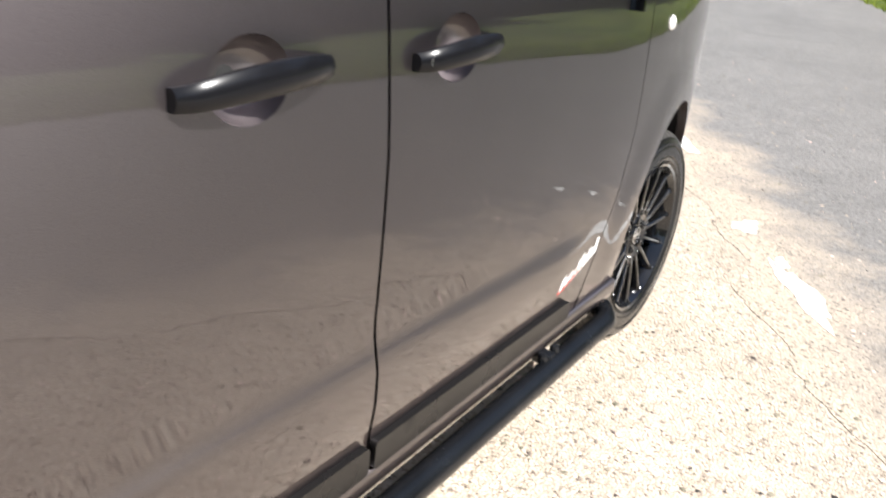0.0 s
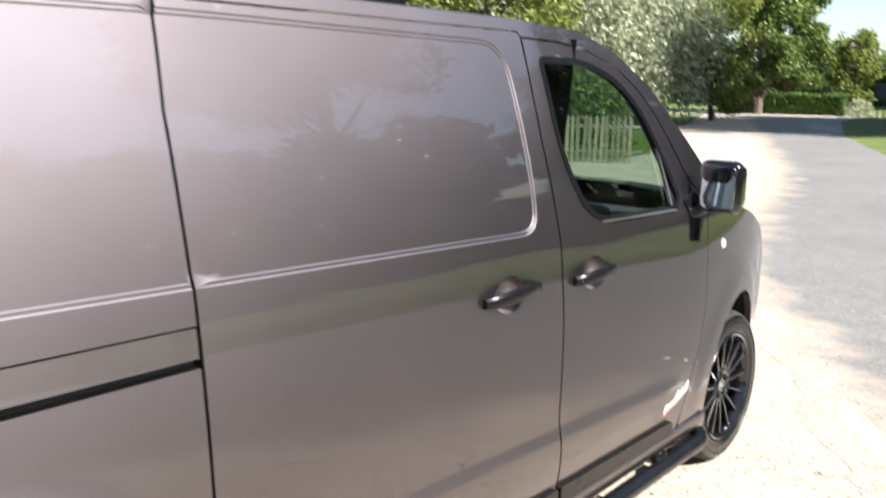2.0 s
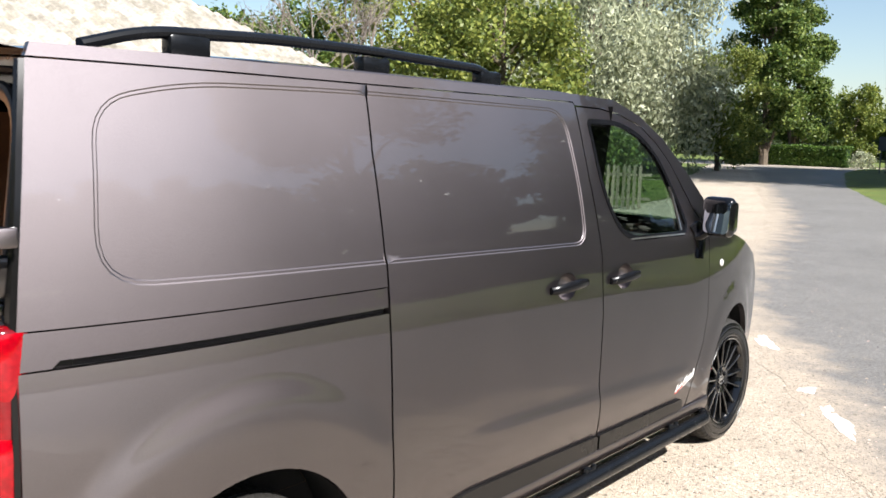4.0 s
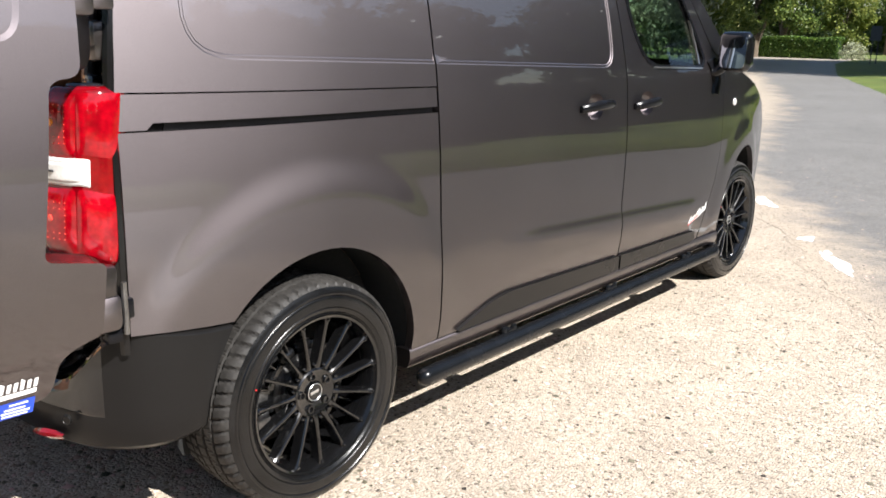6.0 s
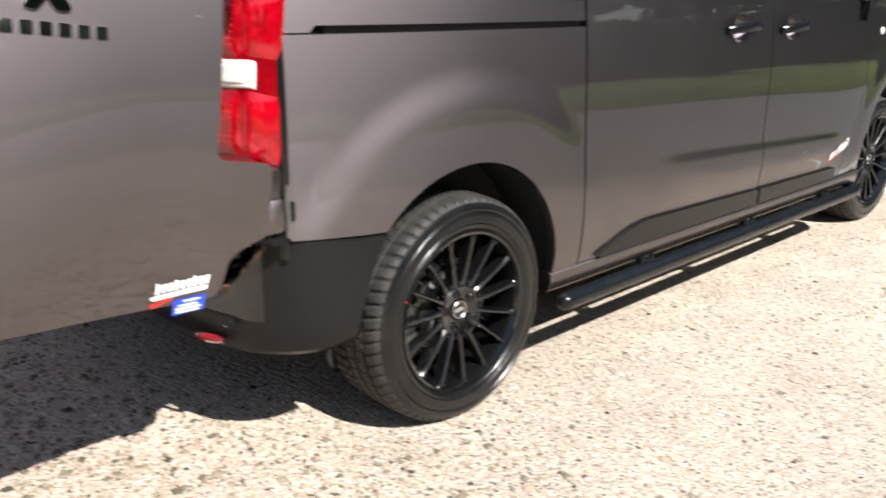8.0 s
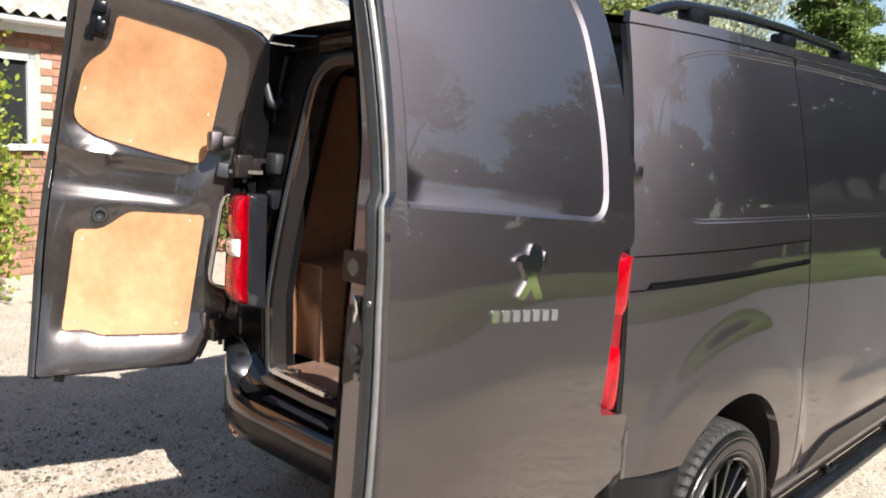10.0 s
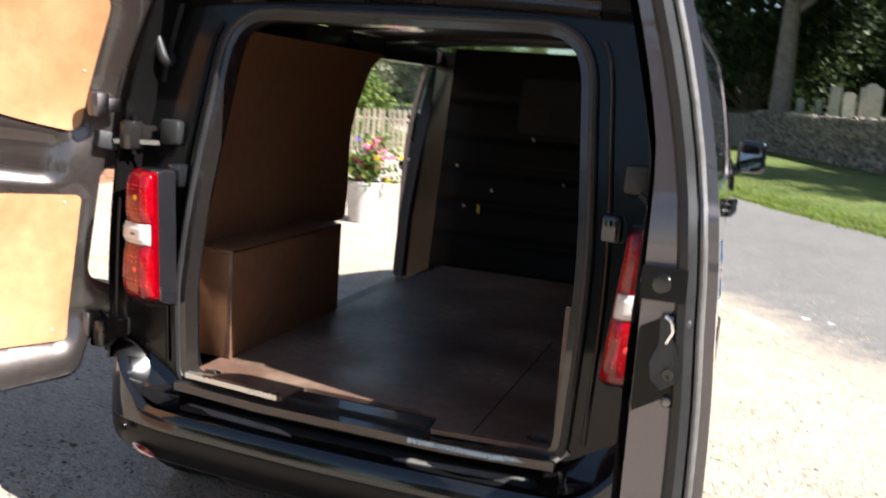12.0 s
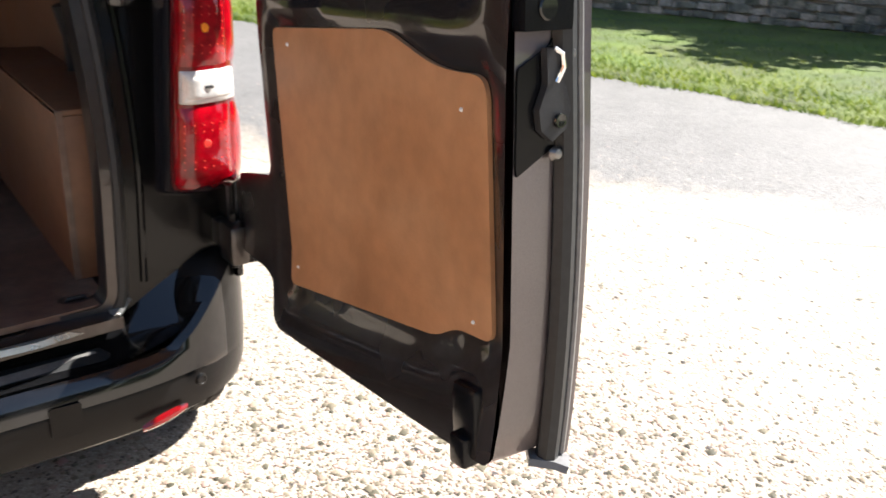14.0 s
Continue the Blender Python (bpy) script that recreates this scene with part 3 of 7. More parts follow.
for y, z, w in ((2.86, 1.215, 0.86), (3.1, 1.20, 0.86), (3.4, 1.135, 0.845), (3.7, 1.055, 0.79), (3.9, 0.98, 0.71), (4.02, 0.90, 0.66), (4.10, 0.78, 0.63), (4.14, 0.60, 0.62), (4.12, 0.45, 0.62), (4.05, 0.33, 0.62)):
    w = min(w, body_x(y, min(z, 1.1)) - 0.015)
    rows.append([(w * u, y + (0.10 if y > 3.6 else 0) * (1 - u * u), z + 0.05 * (1 - u ** 4) * (1 if z > 0.85 else 0)) for u in np.linspace(-1, 1, 20)])
part("bonnet", grid_sheet(rows), "paint", van)
for sgn in (1, -1):
    rows = []
    for z in (0.30, 0.36, 0.45, 0.60, 0.72):
        rows.append([(sgn * (body_x(3.66, z) + 0.004 - 0.33 * t ** 2.2), 3.66 + 0.44 * t ** 0.8, z) for t in np.linspace(0.74, 1, 8)])
    part("front_bumper", grid_sheet(rows), "paint", van)
    lamp = [[(sgn * (body_x(3.72, z) - 0.010 - 0.26 * t ** 1.8), 3.72 + 0.33 * t ** 0.8, z - 0.05 * t) for t in np.linspace(0, 1, 8)] for z in (0.78, 0.86, 0.94)]
    part("headlamp", grid_sheet(lamp), "clear", van, "clear swept-back headlamp")

# inner shell, sills and underside: dark sheets a hand's width within the skin
for sgn in (1, -1):
    s = side(sgn)
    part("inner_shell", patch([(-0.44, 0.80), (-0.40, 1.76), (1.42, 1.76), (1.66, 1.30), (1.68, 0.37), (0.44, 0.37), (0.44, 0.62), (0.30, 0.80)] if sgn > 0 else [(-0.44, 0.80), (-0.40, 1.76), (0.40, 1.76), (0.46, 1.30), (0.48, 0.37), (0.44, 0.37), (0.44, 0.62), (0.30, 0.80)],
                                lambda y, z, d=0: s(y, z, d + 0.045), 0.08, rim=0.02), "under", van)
    part("sill", sweep([(sgn * 0.925, 0.39, 0.325), (sgn * 0.928, 2.86, 0.325)], bend([(-0.045, -0.035), (0.008, -0.035), (0.020, 0.0), (0.020, 0.034), (-0.045, 0.034)] if sgn > 0 else [(-0.02, -0.035), (0.045, -0.035), (0.045, 0.034), (-0.02, 0.034)], 0.01, 3, True)), "paint", van)
    liner = []
    for cy, cz, r in (ARCH_R, ARCH_F):
        rows = [[(sgn * (x or min(body_x(cy, 0.7), body_x(cy + r * math.cos(a), 0.7)) - 0.034), cy + (r + 0.012) * math.cos(a), cz + (r + 0.012) * math.sin(a)) for a in np.linspace(-0.15, math.pi + 0.15, 26)] for x in (0.0, 0.748)]
        part("wheel_arch_liner", grid_sheet(rows), "under", van)
        disc = [(sgn * 0.746, cy + (r + 0.012) * math.cos(a), cz + (r + 0.012) * math.sin(a)) for a in np.linspace(-0.5, math.pi + 0.5, 30)]
        part("wheel_arch_wall", (disc, [tuple(range(30))]), "under", van)
part("underbody", box(-0.88, 0.88, 0.40, 2.88, 0.27, 0.33, 0.02), "under", van)
part("rear_underbody", box(-0.60, 0.60, -0.62, 0.42, 0.30, 0.50, 0.03), "under", van)
part("front_underbody", box(-0.60, 0.60, 2.86, 4.0, 0.28, 0.90, 0.05), "under", van)
part("rear_axle", sweep([(-0.75, 0.02, 0.30), (0.75, 0.02, 0.30)], ring(0.045, 10)), "under", van)
part("exhaust_box", box(-0.45, 0.1, -0.58, -0.30, 0.24, 0.36, 0.05), "under", van)


# side bars
def side_bar(sgn):
    x = sgn * 0.968
    path = bend([(x, 0.440, 0.258), (x, 0.9, 0.259), (x, 2.80, 0.262), (x - sgn * 0.07, 2.88, 0.266)], 0.035, 6)
    bar = part("side_bar", tube(path, 0.031, 18), "black_tube", van, "black tubular side bar")
    for y in (0.438,):
        part("end_plug", revolve([(0.0, 0.026), (0.012, 0.024), (0.024, 0.015), (0.030, 0.003), (0.0315, -0.010)], 20, Matrix.Translation((x, y, 0.258)) @ pose(0, 0, 0, 0, 0, -90)), "black_tube", bar)
    for y in (0.93, 1.70, 2.46):
        part("bracket", box(min(x, x - sgn * 0.12), max(x, x - sgn * 0.12), y - 0.018, y + 0.018, 0.272, 0.300, 0.004), "black_tube", bar)
        for dy in (-0.03, 0.03):
            part("bolt", revolve([(0, 0.012), (0.010, 0.010), (0.013, 0.0), (0.013, -0.02)], 8, Matrix.Translation((x - sgn * 0.012, y + dy, 0.300)) @ pose(0, 0, 0, 0, -90, 0)), "black_tube", bar)


side_bar(1)
side_bar(-1)

# ---- wheels ----
SIDEWALL = [(0.234, 0.095), (0.240, 0.108), (0.247, 0.1125), (0.2490, 0.1100), (0.2515, 0.1135), (0.262, 0.1165), (0.264, 0.1145), (0.267, 0.1170), (0.288, 0.1165), (0.2955, 0.1155), (0.2980, 0.1130), (0.3010, 0.1165), (0.3065, 0.1168), (0.3090, 0.1130), (0.3160, 0.1110), (0.3235, 0.1065)]
TREAD = [(0.3235, 0.1065), (0.3290, 0.1030), (0.3340, 0.0975), (0.3385, 0.0890), (0.3410, 0.0780), (0.3425, 0.0610), (0.3350, 0.0590), (0.3350, 0.0520), (0.3430, 0.0500), (0.3445, 0.0360), (0.3450, 0.0210), (0.3370, 0.0190), (0.3370, 0.0110),
         (0.3450, 0.0090), (0.3450, -0.0200), (0.3370, -0.0220), (0.3370, -0.0300), (0.3440, -0.0320), (0.3425, -0.0550), (0.3350, -0.0570), (0.3350, -0.0650), (0.3420, -0.0670), (0.3400, -0.1050), (0.3290, -0.1400), (0.3000, -0.1520), (0.2300, -0.1400)]
TURNS = 480


def tread(i, j):
    """Curved lateral notches over the shoulder and narrow sipes in the ribs."""
    u = TREAD[j][1]
    if 0.060 < u < 0.106 and (i + int(70 * (u - 0.06))) % 8 in (0, 1):
        return -0.0070 if u > 0.070 else -0.0035
    if 0.020 < u < 0.051 and (i - int(120 * u)) % 8 == 3:
        return -0.0045
    if -0.021 < u < 0.010 and (i + int(90 * u)) % 8 == 6:
        return -0.0045
    if -0.12 < u < -0.031 and i % 8 in (2, 3):
        return -0.0060
    return 0.0


def shared(name, mesh, mat_key, angle=28):
    """Mesh data alone, for parts that several wheels share."""
    ob = part(name, mesh, mat_key, van, angle=angle)
    data = ob.data
    bpy.data.objects.remove(ob)
    return data


def spoke_mesh():
    """A slim spoke that widens at both ends, with a stud near each."""
    stations = ((0.062, 0.0150, 0.0790, 0.030), (0.076, 0.0085, 0.0840, 0.034), (0.095, 0.0060, 0.0875, 0.036), (0.140, 0.0052, 0.0925, 0.038), (0.185, 0.0054, 0.0965, 0.036), (0.205, 0.0066, 0.0985, 0.030), (0.219, 0.0120, 0.0995, 0.020))
    verts = []
    for r, w, u, t in stations:
        verts += [(u - t, r, -w * 1.5), (u - 0.004, r, -w), (u, r, -w * 0.5), (u, r, w * 0.5), (u - 0.004, r, w), (u - t, r, w * 1.5)]
    n = len(stations)
    bar = verts, [(i * 6 + j, i * 6 + j + 1, (i + 1) * 6 + j + 1, (i + 1) * 6 + j) for i in range(n - 1) for j in range(5)]
    stud = revolve([(0.0, 0.0070), (0.0030, 0.0062), (0.0048, 0.0035), (0.0052, -0.003)], 10, pose(0, 0, 0))
    return join(bar, moved(stud, pose(0.0985, 0.2105, 0.0)), moved(stud, pose(0.0790, 0.0800, 0.0155)))


def wheel_meshes():
    o = pose(0, 0, 0)
    web = revolve([(0.118, 0.030), (0.121, 0.040), (0.128, 0.044), (0.140, 0.044), (0.147, 0.040), (0.150, 0.028)], 60, o)
    return {
        "wheel": shared("wheel", revolve([(0.232, 0.090), (0.2430, 0.106), (0.2405, 0.1135), (0.2330, 0.1100), (0.2285, 0.0980), (0.2210, 0.080), (0.216, 0.05), (0.210, -0.09), (0.222, -0.10)], 72, o), "rim"),
        "hub": shared("hub", revolve([(0.0, 0.072), (0.030, 0.072), (0.034, 0.076), (0.058, 0.081), (0.0700, 0.0855), (0.0745, 0.0820), (0.0760, 0.072), (0.0760, 0.02)], 60, o), "rim"),
        "spoke": shared("spoke", spoke_mesh(), "rim"),
        "web": shared("inner_ring", web, "rim"),
        "rib": shared("inner_rib", box(0.020, 0.046, 0.145, 0.204, -0.005, 0.005, 0.003, 1), "rim"),
        "tyre": shared("tyre", revolve(SIDEWALL, 120, o), "rubber", 40),
        "tread": shared("tread", revolve(TREAD, TURNS, o, tread), "tread_rubber", 24),
        "cap": shared("centre_cap", revolve([(0.0, 0.080), (0.023, 0.080), (0.025, 0.082), (0.028, 0.081), (0.031, 0.071)], 32, o), "rim"),
        "badge": shared("cap_ring", revolve([(0.0245, 0.0822), (0.0258, 0.0832), (0.0270, 0.0822)], 32, o), "alu"),
        "mark": shared("cap_mark", box(0.0795, 0.0812, -0.016, 0.016, -0.0045, 0.0045, 0.001, 1), "alu"),
        "disc": shared("brake_disc", revolve([(0.07, 0.020), (0.075, 0.034), (0.090, 0.034), (0.092, 0.024), (0.145, 0.024), (0.145, 0.002), (0.07, 0.002)], 60, o), "brake"),
        "calliper": shared("brake_calliper", box(-0.01, 0.042, -0.185, -0.11, -0.07, 0.07, 0.015), "brake"),
        "bolt": shared("wheel_bolt", revolve([(0.0, 0.074), (0.006, 0.074), (0.0085, 0.0875), (0.0115, 0.0875), (0.0140, 0.076), (0.0175, 0.0755)], 14, o), "rim"),
        "dot": shared("paint_dot", revolve([(0.0, 0.0010), (0.0024, 0.0008), (0.0028, -0.001)], 12, o), "redprint"),
    }


W = wheel_meshes()


def wheel(x, y, z, sgn, turn):
    w = part("wheel", W["wheel"], None, van, "gloss black multi-spoke alloy wheel")
    w.matrix_basis = Matrix.Translation((x, y, z)) @ pose(0, 0, 0, 0, 0, 0 if sgn > 0 else 180) @ pose(0, 0, 0, turn, 0, 0)
    for k in range(15):
        part("spoke", W["spoke"], None, w).matrix_basis = pose(0, 0, 0, 360 / 15 * k, 0, 0) @ Matrix.Diagonal((1, 1.055, 1, 1))
        part("inner_rib", W["rib"], None, w).matrix_basis = pose(0, 0, 0, 360 / 15 * (k + 0.5), 0, 0)
    for key, name, label in (("hub", "hub", ""), ("web", "inner_ring", ""), ("tyre", "tyre", "black rubber tyre sidewall"), ("tread", "tread", "dusty grey tyre tread with curved notches"), ("cap", "centre_cap", ""), ("badge", "cap_ring", "thin silver ring"), ("mark", "cap_mark", ""), ("disc", "brake_disc", "steel brake disc"), ("calliper", "brake_calliper", "")):
        part(name, W[key], None, w, label)
    for k in range(5):
        a = 2 * math.pi * k / 5 + 0.4
        part("wheel_bolt", W["bolt"], None, w).location = (0, 0.052 * math.cos(a), 0.052 * math.sin(a))
    part("paint_dot", W["dot"], None, w, "small red dot on the tyre").matrix_basis = pose(0.1172, 0.256 * math.cos(2.63), 0.256 * math.sin(2.63))


wheel(0.846, HUB_R[0], HUB_R[1], 1, 8)
wheel(0.778, HUB_F[0], HUB_F[1], 1, 3)
wheel(-0.846, HUB_R[0], HUB_R[1], -1, 15)
wheel(-0.778, HUB_F[0], HUB_F[1], -1, 0)


# ---- rear frame, lamps and bumper ----
def rear_y(z):
    return -0.565 + 0.150 * max(0.0, (z - 0.85) / 0.90)


APERTURE = bend([((-0.635, 0.545), 0.07), ((0.635, 0.545), 0.07), ((0.655, 1.05), 0.5), ((0.575, 1.755), 0.16), ((-0.575, 1.755), 0.16), ((-0.655, 1.05), 0.5)], closed=True)
OUTER = [(-0.80, 0.50), (0.80, 0.50), (0.880, 0.66), (0.895, 0.85), (0.885, 1.22), (0.845, 1.55), (0.800, 1.74), (0.755, 1.800), (0.6, 1.838), (0.3, 1.856), (0, 1.862), (-0.3, 1.856), (-0.6, 1.838), (-0.755, 1.800), (-0.800, 1.74), (-0.845, 1.55), (-0.885, 1.22), (-0.895, 0.85), (-0.880, 0.66)]
part("rear_frame", patch(OUTER, lambda x, z, d=0: (x, rear_y(z) + 0.045 + d, z), 0.05, holes=[APERTURE], rim=0.10), "frame_black", van, "glossy dark rear door frame")
header = [[(x, rear_y(z) + 0.034, z + 0.020 * (1 - (x / 0.60) ** 2)) for x in np.linspace(-0.585, 0.585, 24)] for z in (1.772, 1.778, 1.800, 1.815, 1.822)]
part("roof_header", grid_sheet([[(x, y + 0.010 * (k in (0, 4)), z) for x, y, z in row] for k, row in enumerate(header)]), "press", van, "painted cross member over the load opening")
lip = [(x, rear_y(z) + 0.028, z) for x, z in dense(APERTURE, 0.04)]
part("door_seal", sweep(lip, ring(0.013, 8), closed=True, up=(0, 1, 0)), "seal", van, "rubber seal round the load opening")
flange = inset(APERTURE, 0.020)
part("opening_flange", sweep([(x, rear_y(z) + 0.055, z) for x, z in dense(flange, 0.04)], [(-0.012, -0.03), (0.012, -0.03), (0.014, 0.03), (-0.014, 0.03)], closed=True, up=(0, 1, 0)), "paint_in", van)
bead = inset(APERTURE, -0.050)
for side_sign in (1, -1):
    chain = sorted([p for p in dense(bead, 0.04) if p[0] * side_sign > 0.3 and 0.60 < p[1] < 1.72], key=lambda p: p[1])
    part("frame_bead", sweep([(x, rear_y(z) + 0.043, z) for x, z in chain], ring(0.008, 8), up=(0, 1, 0)), "frame_black", van)
for sgn in (1, -1):
    # corner skin between the flank and the door frame
    rows = []
    for z in np.linspace(0.60, 1.80, 30):
        y0, x0 = at_z(REAR_EDGE, z), body_x(at_z(REAR_EDGE, z), z)
        rows.append([(sgn * x0, y0, z), (sgn * (x0 - 0.004), y0 - 0.012, z), (sgn * (x0 - 0.018), y0 - 0.016, z), (sgn * (x0 - 0.03), rear_y(z) + 0.046, z)])
    part("rear_pillar", grid_sheet(rows), "frame_black", van)
    for z0, hx in ((0.700, 0.862), (1.335, 0.832)):
        hg = part("hinge", join(box(sgn * hx - 0.026, sgn * hx + 0.020, rear_y(z0) - 0.085, rear_y(z0) - 0.010, z0 - 0.045, z0 + 0.045, 0.012), box(sgn * hx - 0.018, sgn * hx + 0.018, rear_y(z0) - 0.02, rear_y(z0) + 0.05, z0 - 0.030, z0 + 0.030, 0.006)), "paint_in", van, "dark painted door hinge")
        part("hinge_pin", sweep([(sgn * hx, rear_y(z0) - 0.040, z0 - 0.062), (sgn * hx, rear_y(z0) - 0.040, z0 + 0.062)], ring(0.009, 10), up=(1, 0, 0)), "black_tube", hg)
    knuckle = part("hinge_knuckle", box(min(sgn * 0.892, sgn * 0.938), max(sgn * 0.892, sgn * 0.938), -0.660, -0.588, 0.680, 0.770, 0.018), "paint", van, "dark grey door hinge knuckle")
    part("hinge_knuckle", join(box(min(sgn * 0.866, sgn * 0.912), max(sgn * 0.866, sgn * 0.912), -0.650, -0.588, 1.386, 1.466, 0.016), box(min(sgn * 0.866, sgn * 0.902), max(sgn * 0.866, sgn * 0.902), -0.600, -0.540, 1.402, 1.448, 0.008)), "paint", van, "dark grey door hinge knuckle")
    part("knuckle_arm", join(box(sgn * 0.905 - 0.022, sgn * 0.905 + 0.022, -0.600, -0.556, 0.700, 0.752, 0.008), box(sgn * 0.900 - 0.020, sgn * 0.900 + 0.020, -0.625, -0.570, 0.645, 0.682, 0.010)), "handle", knuckle)
    part("knuckle_pin", sweep([(sgn * 0.930, -0.583, 0.668), (sgn * 0.930, -0.583, 0.795)], ring(0.007, 8), up=(1, 0, 0)), "brake", knuckle)
    part("check_strap_bracket", box(sgn * 0.745 - 0.035, sgn * 0.745 + 0.035, rear_y(1.33) + 0.015, rear_y(1.33) + 0.06, 1.31, 1.39, 0.012), "plastic", van)
    part("bump_stop", box(sgn * 0.695 - 0.026, sgn * 0.695 + 0.030, rear_y(1.22) - 0.012, rear_y(1.22) + 0.06, 1.180, 1.255, 0.014), "black_gloss", van, "glossy black door stop")


def rear_lamp(sgn, shift=0.0):
    """A red lens wrapped round the corner, with pillowed chambers and a clear box between them."""
    inner = Vector((0.810, -0.570))

    def at(q, z):
        f = min(1.0, max(0.0, (z - 0.80) / 0.43))
        w = min(1.0, max(0.0, (q.x - 0.752) / 0.148))
        lean = 0.35 * (rear_y(z) - rear_y(0.85))
        lift = 0.026 * (1 - f) * float(smooth(-0.575, -0.645, q.y))
        return (sgn * (q.x + (1 - w) * (-0.028 + 0.035 * f) - 0.012 * w) + shift, q.y + lean, z + 0.010 + lift)

    def out(q, g):
        d = Vector(q[:2]) - inner
        return inner + d * (1 + g / d.length)

    def pillow(prof, z0, z1, grow, mat_key, name, parent, label="", p=4):
        rows = []
        for v in np.linspace(-1, 1, 15):
            v = math.copysign(abs(v) ** 0.6, v)
            rows.append([at(out(q, grow * (1 - abs(2 * k / (len(prof) - 1) - 1) ** p) * (1 - abs(v) ** p) - 0.0008), z0 + (z1 - z0) * (v + 1) / 2) for k, q in enumerate(prof)])
        return part(name, grid_sheet(rows), mat_key, parent, label, angle=50)

    def shell(prof, z0, z1, mat_key, name, parent, label="", soft=0.030):
        zs = [z0 + soft * (1 - math.cos(a)) for a in np.linspace(0, math.pi / 2, 6)]
        zs += list(np.linspace(z0 + soft, z1 - soft, 8))[1:-1] + [z1 - (z - z0) for z in reversed(zs)]
        rows = []
        for z in zs:
            e = max(0.0, 1 - min(z - z0, z1 - z) / soft)
            rows.append([at(out(q, -0.022 * (1 - math.sqrt(max(0.0, 1 - e * e)))), z) for q in prof])
        v, f = grid_sheet(rows)
        n = len(prof)
        return part(name, (v, f + [tuple(range(n)), tuple(reversed(range(len(v) - n, len(v))))]), mat_key, parent, label, angle=50)

    lens = bend([(0.897, -0.543), ((0.900, -0.592), 0.04), ((0.862, -0.654), 0.05), ((0.780, -0.675), 0.025), ((0.752, -0.662), 0.02), (0.752, -0.632)], 0.03, 5)
    lens = dense([tuple(q[:2]) for q in lens], 0.006, False)
    back = bend([(0.880, -0.530), ((0.872, -0.590), 0.03), ((0.762, -0.640), 0.03), (0.742, -0.560)], 0.02, 4)
    base = shell([tuple(q[:2]) for q in back], 0.800, 1.232, "black_gloss", "rear_lamp", van, "red rear lamp cluster with a clear band", 0.012)
    shell(lens, 0.806, 1.226, "red_mid", "lens", base, "glossy deep red lens")
    corner = int(np.argmin([math.hypot(q[0] - 0.866, q[1] + 0.646) for q in lens]))
    rear, flank = lens[corner:-4], lens[2:corner + 1]
    for name, z0, z1 in (("upper_chamber", 1.064, 1.212), ("lower_chamber", 0.824, 0.986)):
        pillow(rear, z0, z1, 0.0100, "red", name, base, "bright red lens chamber")
        pillow(flank, z0, z1, 0.0080, "red", name, base, "bright red lens chamber")
        mid_z = (z0 + z1) / 2
        beads = []
        for a in range(6):
            for b in range(7):
                if 0 < a < 5 and 1 < b < 5:
                    continue
                q = rear[int((0.20 + 0.60 * a / 5) * (len(rear) - 1))]
                c = Vector(at(out(q, 0.0098), mid_z + (b - 3) * 0.0150))
                beads.append(box(c.x - 0.0014, c.x + 0.0014, c.y - 0.0006, c.y + 0.0014, c.z - 0.0014, c.z + 0.0014, 0.0005, 1))
        part("reflector_beads", join(*beads), "red_bright", base, "rows of small bright reflector beads")
        q = rear[len(rear) // 2]
        part("lamp_bulb", revolve([(0, 0.002), (0.008, 0.001), (0.010, -0.003)], 16, Matrix.Translation(at(out(q, 0.0095), mid_z + 0.004)) @ pose(0, 0, 0, 0, 0, -90)), "amber" if z0 > 1 else "red_bright", base)
    window = lens[max(0, corner - 7):-6]
    pillow(window, 0.990, 1.058, 0.0070, "clear", "window_frame", base, "bright frame of the clear lens", 12)
    pillow(window[2:-2], 0.998, 1.050, 0.0115, "clear", "reversing_lens", base, "clear reversing lens", 8)
    c = at(out(window[int(len(window) * 0.62)], 0.0125), 1.026)
    part("window_mark", box(c[0] - 0.009, c[0] + 0.009, c[1] - 0.0015, c[1] + 0.004, c[2] - 0.0025, c[2] + 0.0025, 0.001, 1), "plastic", base)


rear_lamp(1)
rear_lamp(-1, 0.085)

PLAN = [((0.953, -0.290), 0.05), ((0.940, -0.45), 0.1), ((0.890, -0.562), 0.12), ((0.803, -0.630), 0.14), ((0.62, -0.672), 0.2), ((0.0, -0.698), 0.6)]
PLAN = bend(PLAN + [((-x, y), rad) for (x, y), rad in reversed(PLAN[:-1])], 0.1, 8)
PLAN = dense([p[:2] for p in PLAN], 0.05, False)


def bumper_sheet(levels, plan):
    """levels: functions of a plan point giving (inward shift, height)."""
    rows = []
    for lv in levels:
        row = []
        for x, y in plan:
            d, z = lv(x, y)
            g = Vector((x, y)) - Vector((np.sign(x) * min(abs(x), 0.62), -0.40))
            g = g.normalized() if g.length > 1e-4 else Vector((0, -1))
            # the forward ends follow the wheel arch
            row.append((x - g.x * d, min(y - g.y * d, -math.sqrt(max(0.0, 0.386 ** 2 - (z - 0.370) ** 2))), z))
        rows.append(row)
    return grid_sheet(rows)


def cheek(x, y):
    """How far a plan point lies on the bumper's raised side cheeks."""
    return float(smooth(0.64, 0.90, abs(x)))


